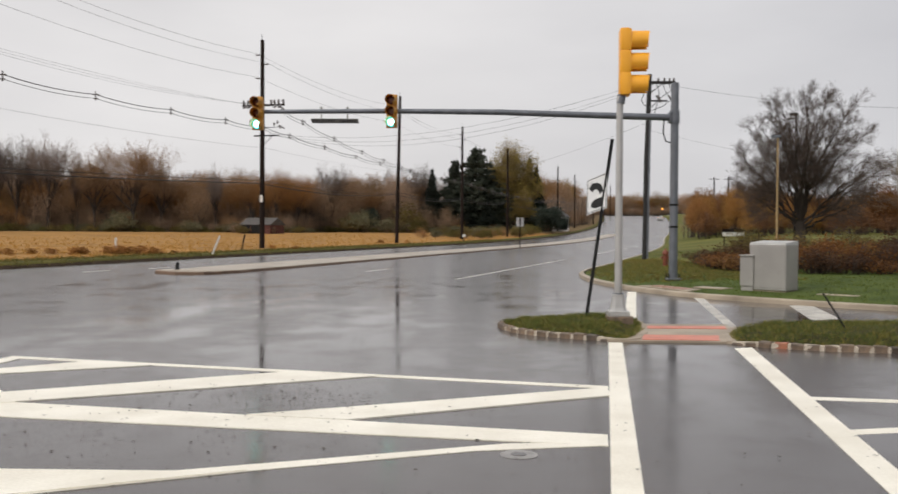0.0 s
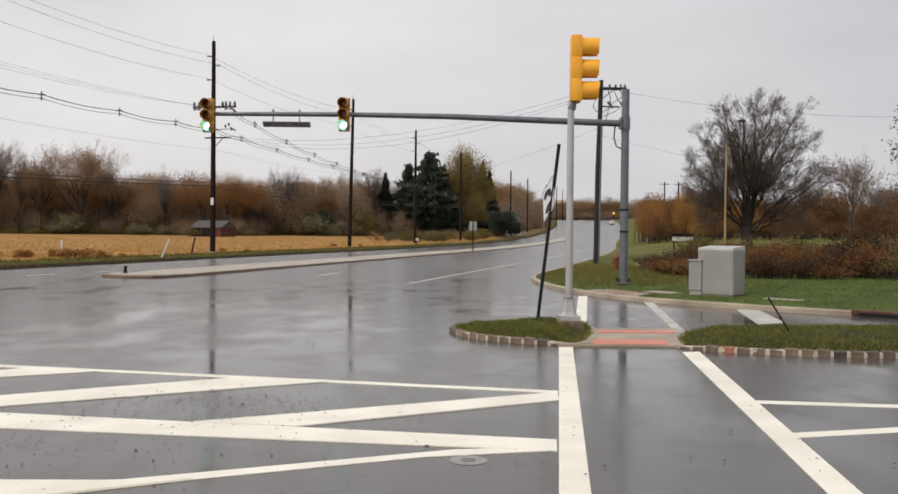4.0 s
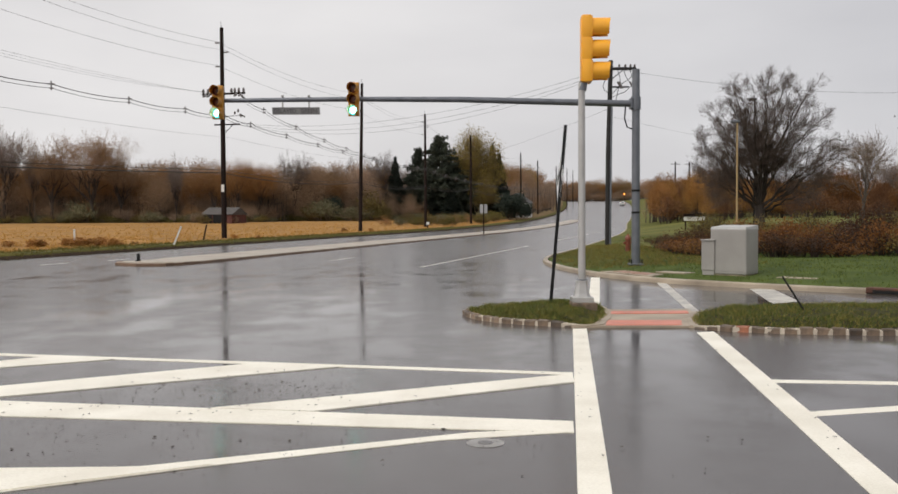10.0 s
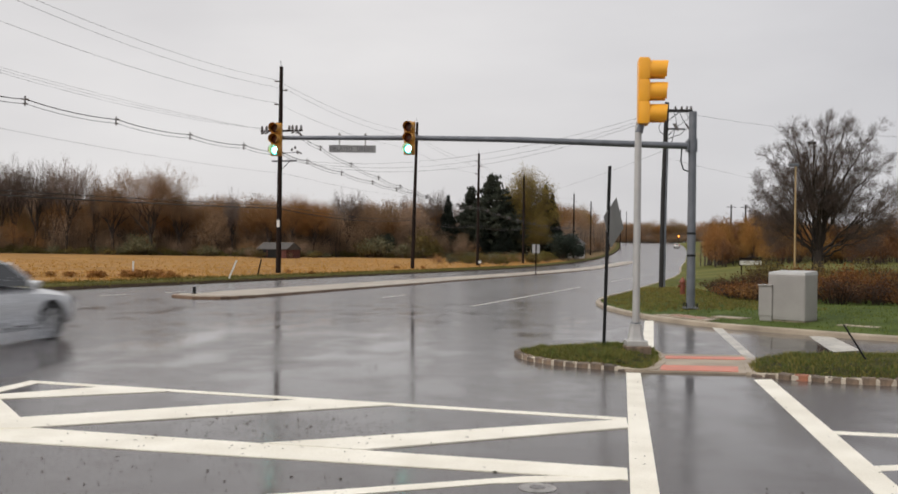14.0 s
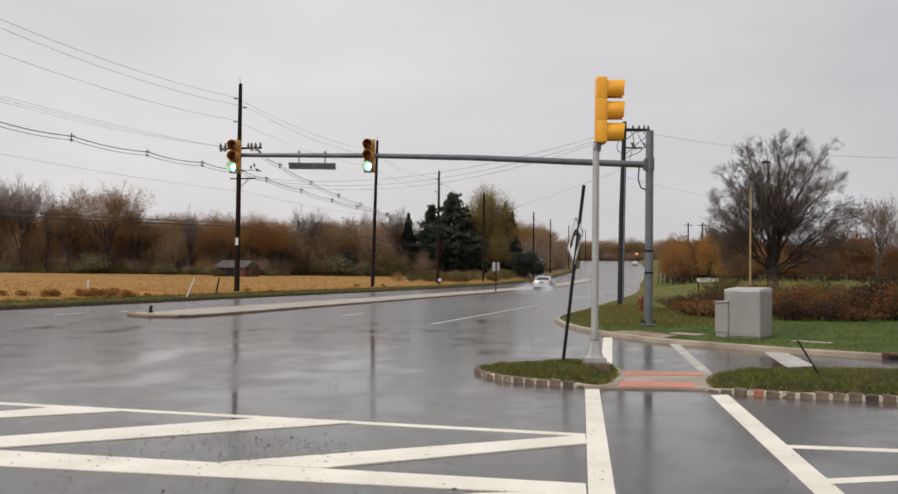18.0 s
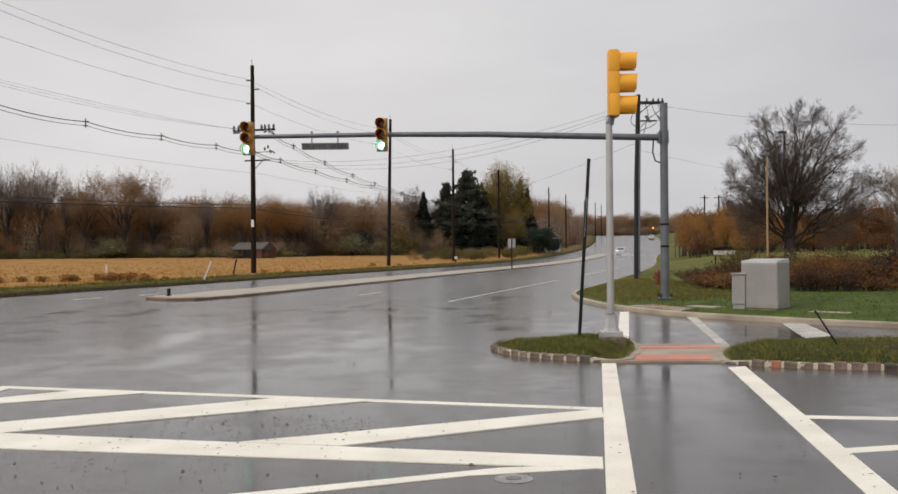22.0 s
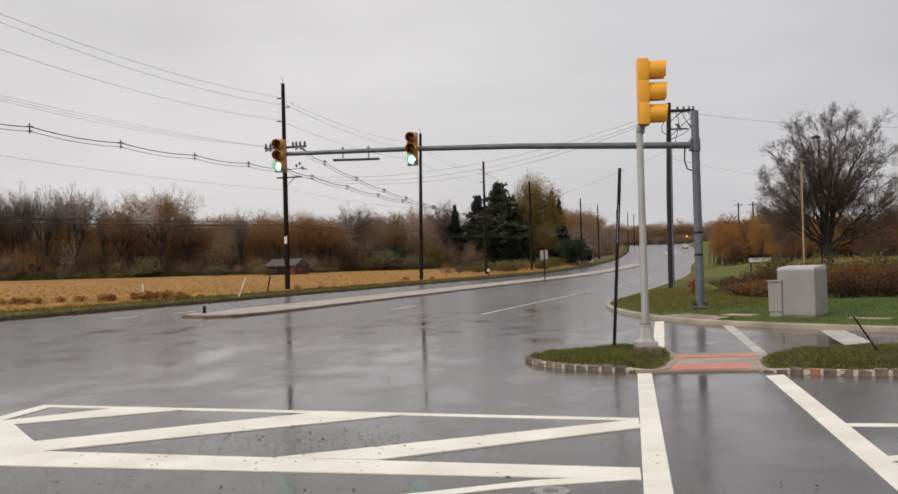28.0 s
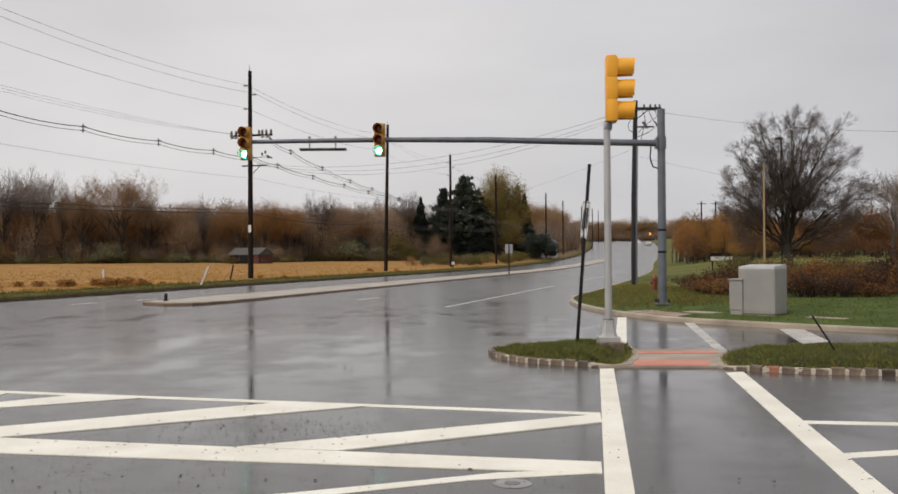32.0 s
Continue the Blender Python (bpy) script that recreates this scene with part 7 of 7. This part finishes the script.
        pane("side_window", [(-0.20, sgn * 0.84, 0.98), (0.98, sgn * 0.80, 0.95), (0.48, sgn * 0.64, 1.33), (-0.22, sgn * 0.655, 1.39)], "dark front side window")
        part("rear_pillar", Shape().tube([(-1.70, sgn * 0.76, 0.99), (-0.98, sgn * 0.62, 1.34)], 0.075, 6), paint, t)
        part("front_pillar", Shape().tube([(1.12, sgn * 0.77, 0.93), (0.50, sgn * 0.61, 1.36)], 0.045, 6), paint, t)
        part("middle_pillar", Shape().tube([(-0.24, sgn * 0.83, 0.96), (-0.26, sgn * 0.655, 1.39)], 0.04, 6), M_BLACK, t)
        part("tail_light", Shape().box(-2.25, sgn * 0.69, 0.885, 0.20, 0.30, 0.13, chamfer=0.03), M_TAIL, t, "lit red-orange tail light")
        part("reverse_light", Shape().box(-2.29, sgn * 0.64, 0.775, 0.13, 0.30, 0.07, chamfer=0.02), M_WHITE, t, "white reversing lens")
        part("headlight", Shape().box(2.18, sgn * 0.62, 0.66, 0.22, 0.30, 0.13, chamfer=0.04), M_GLASS, t)
        mr = part("door_mirror", Shape().box(0.78, sgn * 0.98, 1.0, 0.12, 0.2, 0.13, chamfer=0.04), paint, t)
        part("door_handle", Shape().box(-0.55, sgn * 0.918, 0.86, 0.16, 0.02, 0.03, chamfer=0.006), M_RIM, t)
        part("sill", Shape().box(0, sgn * 0.88, 0.23, 2.1, 0.06, 0.1, chamfer=0.02), M_BLACK, t)
        for x in (-1.42, 1.36):
            # solid black drum paints the shade inside the wheel opening
            part("arch_shade", Shape().tube([(x, sgn * 0.70, 0.33), (x, sgn * 0.922, 0.33)], 0.37, 24), M_BLACK, t, "black drum for the shade in the wheel opening")
            w = part("wheel", Shape().tube([(x, sgn * 0.72, 0.325), (x, sgn * 0.74, 0.325), (x, sgn * 0.91, 0.325), (x, sgn * 0.93, 0.325)], [0.28, 0.325, 0.325, 0.29], 28), M_TYRE, t, "black tyre", True)
            part("rim", Shape().tube([(x, sgn * 0.915, 0.325), (x, sgn * 0.938, 0.325)], [0.225, 0.21], 24), M_RIM, w, "", True)
            for k in range(5):
                a = 1.2566 * k
                # black squares on the closed rim paint the shade between spokes
                part("spoke_gap_shade", Shape().box(x + 0.13 * math.cos(a), sgn * 0.939, 0.325 + 0.13 * math.sin(a), 0.07, 0.004, 0.07), M_BLACK, w)
    part("bumper", Shape().box(-2.32, 0, 0.42, 0.14, 1.5, 0.22, chamfer=0.05), paint, t)
    part("number_plate", Shape().box(-2.375, 0, 0.78, 0.02, 0.34, 0.13), M_SIGN_GREY, t, "plain dark plate")
    part("trim_bar", Shape().box(-2.37, 0, 0.895, 0.03, 0.52, 0.03, chamfer=0.008), M_BLACK, t)
    part("bumper_valance", Shape().box(-2.30, 0, 0.29, 0.14, 1.3, 0.10, chamfer=0.03), M_BLACK, t)
    part("trunk_seam", Shape().box(-2.36, 0, 0.78, 0.02, 1.0, 0.012), M_BLACK, t)
    if spray:
        rnd = random.Random(9)
        m = Shape()
        for _ in range(44000):
            u = rnd.random() ** 1.25
            side = rnd.choice((-1, 1))
            front = rnd.random() < 0.28
            x = (1.25 - 2.6 * u if front else -1.5 - 8.5 * u) + rnd.gauss(0, 0.18)
            y = side * (0.90 + (0.3 if front else 0.5) * u * rnd.random()) + rnd.gauss(0, 0.07 + (0.2 if front else 0.6) * u)
            z = abs(rnd.gauss(0, 0.10 + 0.36 * min(u * 2.5, 1) * (1.15 - u)))
            r = rnd.uniform(0.005, 0.010)
            m.add([(x - 2 * r, y, 0.02 + z), (x + r, y - r, 0.02 + z), (x + r, y + r, 0.02 + z), (x, y, 0.02 + z + 1.6 * r)], [(0, 1, 3), (1, 2, 3), (2, 0, 3), (0, 2, 1)])
        tagged(part("spray", m, M_MIST, t, "white mist of road spray"), kind="stuff")
    return t


build_woods()
build_specimens()
build_brush()
scatter_grass()
fallen_leaves()
build_far_things()
car = build_car("silver_car", "silver four-door saloon throwing up road spray", M_SILVER)
far_car = build_car("white_car", "white saloon far up the road near the crest", M_WHITE, False)
far_car.matrix_basis = pose(66.5, 330.0, rise(330), 0, 0, 80)


# ---------------------------------------------------------------- what moves
def car_path():
    """Seconds, and the car's middle on the road."""
    return [(0.0, -66.0, -278.0), (8.0, -32.0, -108.0), (12.0, -16.2, -24.5), (13.0, -12.6, -4.2), (14.0, -9.05, 15.75), (14.5, -6.75, 27.4), (15.5, -2.1, 47.4), (16.5, 2.9, 67.0), (17.0, 5.4, 77.0), (18.0, 10.25, 97.3), (19.0, 14.85, 116.3), (20.0, 19.6, 135.5), (21.0, 24.5, 154.5),
            (22.0, 29.4, 173.5), (23.0, 34.1, 192.5), (24.0, 38.6, 211.5), (25.0, 42.7, 230.5), (28.0, 54.0, 287.0), (32.0, 68.0, 360.0)]


def swing_rows():
    """Seconds, and how far the wind has turned the sign: -1 panel broadside, +1 face round."""
    return [
        (0.0, 1), (0.1, 0.3), (0.2, -1), (0.3, 0), (0.4, 0.9), (0.5, 0.1), (0.6, -1), (0.7, -0.1), (0.8, 0.8), (0.9, 0.2),
        (1.0, -0.9), (1.1, -0.2), (1.2, 0.7), (1.3, 0.3), (1.4, -0.9), (1.5, -0.3), (1.6, 0.7), (1.7, 0.8), (1.8, -0.7), (1.9, -0.7),
        (2.0, 0.45), (2.1, 0.7), (2.2, 0), (2.3, -0.8), (2.4, 0), (2.5, 0.6), (2.6, 0.1), (2.7, -0.9), (2.8, -0.2), (2.9, 0.6),
        (3.0, 0.2), (3.1, -0.8), (3.2, -0.5), (3.3, 0.7), (3.4, 0.8), (3.5, -0.7), (3.6, 0.68), (3.7, 0.5), (3.8, -0.48), (3.9, -0.3),
        (4.0, 0.68), (4.1, 0.5), (4.2, -0.48), (4.3, -0.3), (4.4, 0.68), (4.5, 0.5), (4.6, -0.48), (4.7, -0.3), (4.8, 0.68), (4.9, 0.5),
        (5.0, -0.48), (5.1, -0.3), (5.2, 0.68), (5.3, 0.5), (5.4, -0.48), (5.5, 0.3), (5.6, -0.4), (5.7, -0.7), (5.8, 0.2), (5.9, 0.6),
        (6.0, -0.6), (6.1, -0.9), (6.2, 0.2), (6.3, 0.7), (6.4, -0.1), (6.5, -0.9), (6.6, -0.7), (6.7, 0.7), (6.8, 0.3), (6.9, -0.8),
        (7.0, -0.85), (7.1, 0.5), (7.2, 0.35), (7.3, -0.8), (7.4, -0.9), (7.5, 0.6), (7.6, 0.6), (7.7, -0.6), (7.8, -1), (7.9, 0.35),
        (8.0, 0.9), (8.1, -0.1), (8.2, -0.95), (8.3, -0.4), (8.4, 0.85), (8.5, 0.1), (8.6, -0.9), (8.7, 0), (8.8, 0.85), (8.9, 0.35),
        (9.0, -0.75), (9.1, 0), (9.2, 0.7), (9.3, 0.35), (9.4, -0.7), (9.5, -0.2), (9.6, 0.75), (9.7, 0.35), (9.8, -0.9), (9.9, -0.7),
        (10.0, 0.35), (10.1, 0.5), (10.2, -0.6), (10.3, -0.9), (10.4, 0.55), (10.5, 0.85), (10.6, -0.3), (10.7, -1), (10.8, 0.3), (10.9, 0.95),
        (11.0, 0.05), (11.1, -1), (11.2, 0.1), (11.3, 0.9), (11.4, 0.3), (11.5, -1), (11.6, -0.45), (11.7, 0.6), (11.8, 0.35), (11.9, -0.95),
        (12.0, -0.9), (12.1, 0.65), (12.2, 0.6), (12.3, -0.8), (12.4, -0.9), (12.5, 0.55), (12.6, 0.8), (12.7, -0.3), (12.8, -1), (12.9, 0.3),
        (13.0, 0.9), (13.1, 0.1), (13.2, -1), (13.3, -0.6), (13.4, 0.75), (13.5, 0.35), (13.6, -0.8), (13.7, -0.3), (13.8, 0.7), (13.9, 0.5),
        (14.0, -0.5), (14.1, -0.2), (14.2, 0.5), (14.3, 0.35), (14.4, -0.3), (14.5, -0.3), (14.6, 0.68), (14.7, 0.5), (14.8, -0.48), (14.9, -0.3),
        (15.0, 0.68), (15.1, 0.5), (15.2, -0.48), (15.3, -0.3), (15.4, 0.68), (15.5, 0.5), (15.6, -0.48), (15.7, -0.3), (15.8, 0.68), (15.9, 0.5),
        (16.0, -0.48), (16.1, -0.3), (16.2, 0.68), (16.3, 0.5), (16.4, -0.48), (16.5, -0.8), (16.6, -0.9), (16.7, 0.3), (16.8, 0.7), (16.9, -0.4),
        (17.0, -0.7), (17.1, 0.3), (17.2, 0.75), (17.3, -0.1), (17.4, -0.8), (17.5, 0.3), (17.6, 0.75), (17.7, 0), (17.8, -0.7), (17.9, 0.3),
        (18.0, 0.85), (18.1, 0.1), (18.2, -0.7), (18.3, -0.1), (18.4, 0.9), (18.5, 0.35), (18.6, -0.8), (18.7, 0), (18.8, 0.85), (18.9, 0.4),
        (19.0, -0.7), (19.1, -0.3), (19.2, 0.7), (19.3, 0.6), (19.4, -0.4), (19.5, -0.3), (19.6, 0.6), (19.7, 0.6), (19.8, 0.15), (19.9, -0.6),
        (20.0, 0.3), (20.1, 0.6), (20.2, -0.4), (20.3, -0.5), (20.4, 0.5), (20.5, 0.8), (20.6, -0.2), (20.7, -0.9), (20.8, 0.3), (20.9, 0.9),
        (21.0, 0.2), (21.1, -0.7), (21.2, 0.3), (21.3, 0.9), (21.4, 0.6), (21.5, -0.5), (21.6, -0.5), (21.7, 0.55), (21.8, 0.35), (21.9, -0.4),
        (22.0, 0.05), (22.1, 0.75), (22.2, 0.35), (22.3, -0.3), (22.4, 0), (22.5, 0.8), (22.6, 0.45), (22.7, -0.3), (22.8, -0.1), (22.9, 0.7),
        (23.0, 0.6), (23.1, -0.1), (23.2, -0.4), (23.3, 0.3), (23.4, 0.7), (23.5, 0), (23.6, -0.1), (23.7, 0.6), (23.8, 0.65), (23.9, 0.1),
        (24.0, -0.3), (24.1, 0.4), (24.2, 0.75), (24.3, 0.15), (24.4, -0.3), (24.5, 0.3), (24.6, 0.7), (24.7, 0.1), (24.8, -0.4), (24.9, 0.1),
        (25.0, 0.7), (25.1, 0.25), (25.2, -0.4), (25.3, 0.3), (25.4, 0.8), (25.5, 0.3), (25.6, 0.53), (25.7, 0.4), (25.8, -0.33), (25.9, -0.2),
        (26.0, 0.53), (26.1, 0.4), (26.2, -0.33), (26.3, -0.2), (26.4, 0.53), (26.5, 0.4), (26.6, -0.33), (26.7, -0.2), (26.8, 0.53), (26.9, 0.4),
        (27.0, -0.33), (27.1, -0.2), (27.2, 0.53), (27.3, 0.4), (27.4, -0.33), (27.5, 0.65), (27.6, 0), (27.7, -0.2), (27.8, 0.4), (27.9, 0.65),
        (28.0, 0.05), (28.1, -0.2), (28.2, 0.15), (28.3, 0.65), (28.4, 0.3), (28.5, -0.2), (28.6, 0.2), (28.7, 0.65), (28.8, 0.3), (28.9, -0.2),
        (29.0, 0.3), (29.1, 0.65), (29.2, 0.25), (29.3, -0.2), (29.4, 0.3), (29.5, 0.65), (29.6, 0.2), (29.7, 0), (29.8, 0.05), (29.9, 0.35),
        (30.0, 0.25), (30.1, 0.1), (30.2, 0.3), (30.3, 0.45), (30.4, 0.3), (30.5, 0.1), (30.6, 0.05), (30.7, 0.35), (30.8, 0.5), (30.9, 0.1),
        (31.0, -0.05), (31.1, 0.25), (31.2, 0.45), (31.3, 0.3), (31.4, 0.1), (31.5, 0.1), (31.6, 0.35), (31.7, 0.5), (31.8, 0), (31.9, 0.25),
        (32.0, 0.7),
    ]


def hanger_rows():
    """Seconds, and the tilt of the hung sign in degrees."""
    return [
        (0.0, 60), (0.2, 62), (0.4, 52), (0.6, 60), (0.8, 50), (1.0, 48), (1.2, 50), (1.4, 42), (1.6, 45), (1.8, 62), (2.0, 60), (2.2, 40),
        (2.4, 38), (2.6, 35), (2.8, 38), (3.0, 48), (3.5, 35), (4.0, 50), (4.5, 30), (5.0, 45), (5.5, 30), (6.0, 33), (6.2, 38), (6.4, 20),
        (6.6, 12), (6.8, 8), (7.0, 10), (7.5, 22), (8.0, 12), (8.5, 30), (9.0, 35), (9.5, 25), (10.0, 20), (10.5, 40), (11.0, 30), (11.5, 38),
        (12.0, 52), (12.5, 45), (13.0, 58), (13.2, 74), (13.4, 62), (13.6, 58), (14.0, 8), (14.5, 50), (15.0, 30), (15.5, 42), (16.0, 20), (16.5, 12),
        (17.0, 12), (17.5, 28), (18.0, 35), (18.5, 28), (19.0, 25), (19.5, 15), (20.0, 0), (20.5, 22), (21.0, 18), (21.5, 30), (22.0, 32), (22.5, 40),
        (23.0, 38), (23.5, 20), (24.0, 0), (24.5, 20), (25.0, 12), (25.5, 30), (26.0, 52), (26.5, 40), (27.0, 62), (27.5, 70), (28.0, 80), (28.4, 58),
        (28.8, 68), (29.0, 52), (29.5, 65), (30.0, 80), (30.5, 66), (31.0, 65), (31.5, 70), (32.0, 76),
    ]


def motions():
    rows = car_path()
    keyed = []
    for i, (t, x, y) in enumerate(rows):
        (_, ax, ay), (_, bx, by) = rows[max(i - 1, 0)], rows[min(i + 1, len(rows) - 1)]
        slope = math.degrees(math.atan2(rise(by) - rise(ay), math.hypot(bx - ax, by - ay)))
        keyed.append((t, pose(x, y, rise(y) + 0.003, 0, -slope, math.degrees(math.atan2(by - ay, bx - ax)))))
    walk(car, keyed)
    post, panel = [], []
    for t, s in swing_rows():
        k = min(max((t - 3.5) / 2.0, 0.0), 1.0)
        early = 1.0 - min(max((t - 9.4) / 2.0, 0.0), 1.0)
        late = min(max((t - 14.0) / 12.0, 0.0), 1.0)
        post.append((t, pose(*SIGN_AT, 0, 3.4 + (4.4 - 3.0 * late) * s, 0)))
        turn = (67 + 47 * s) * (1 - k) + (82 + (22 - 6 * late if s > 0 else 46 - 10 * early) * s) * k
        spin = 14 + 28 * min(t / 7.0, 1.0) + 44 * min(max((t - 8.0) / 20.0, 0.0), 1.0)
        off = 0.18 * k * max(-s, 0.0) + 0.34 - 0.09 * max(s, 0.0) * (1 - k) - 0.17 * k - 0.13 * late
        panel.append((t, pose(0, 0, 2.05, 0, 0, turn) @ pose(off * 0.92, 0, 0, 0, spin, 0)))
    walk(turn_sign, post)
    walk(sign_panel, panel)
    walk(swinging_board, [(t, pose(0, 0, -0.2, a, 0, 0)) for t, a in hanger_rows()])


motions()
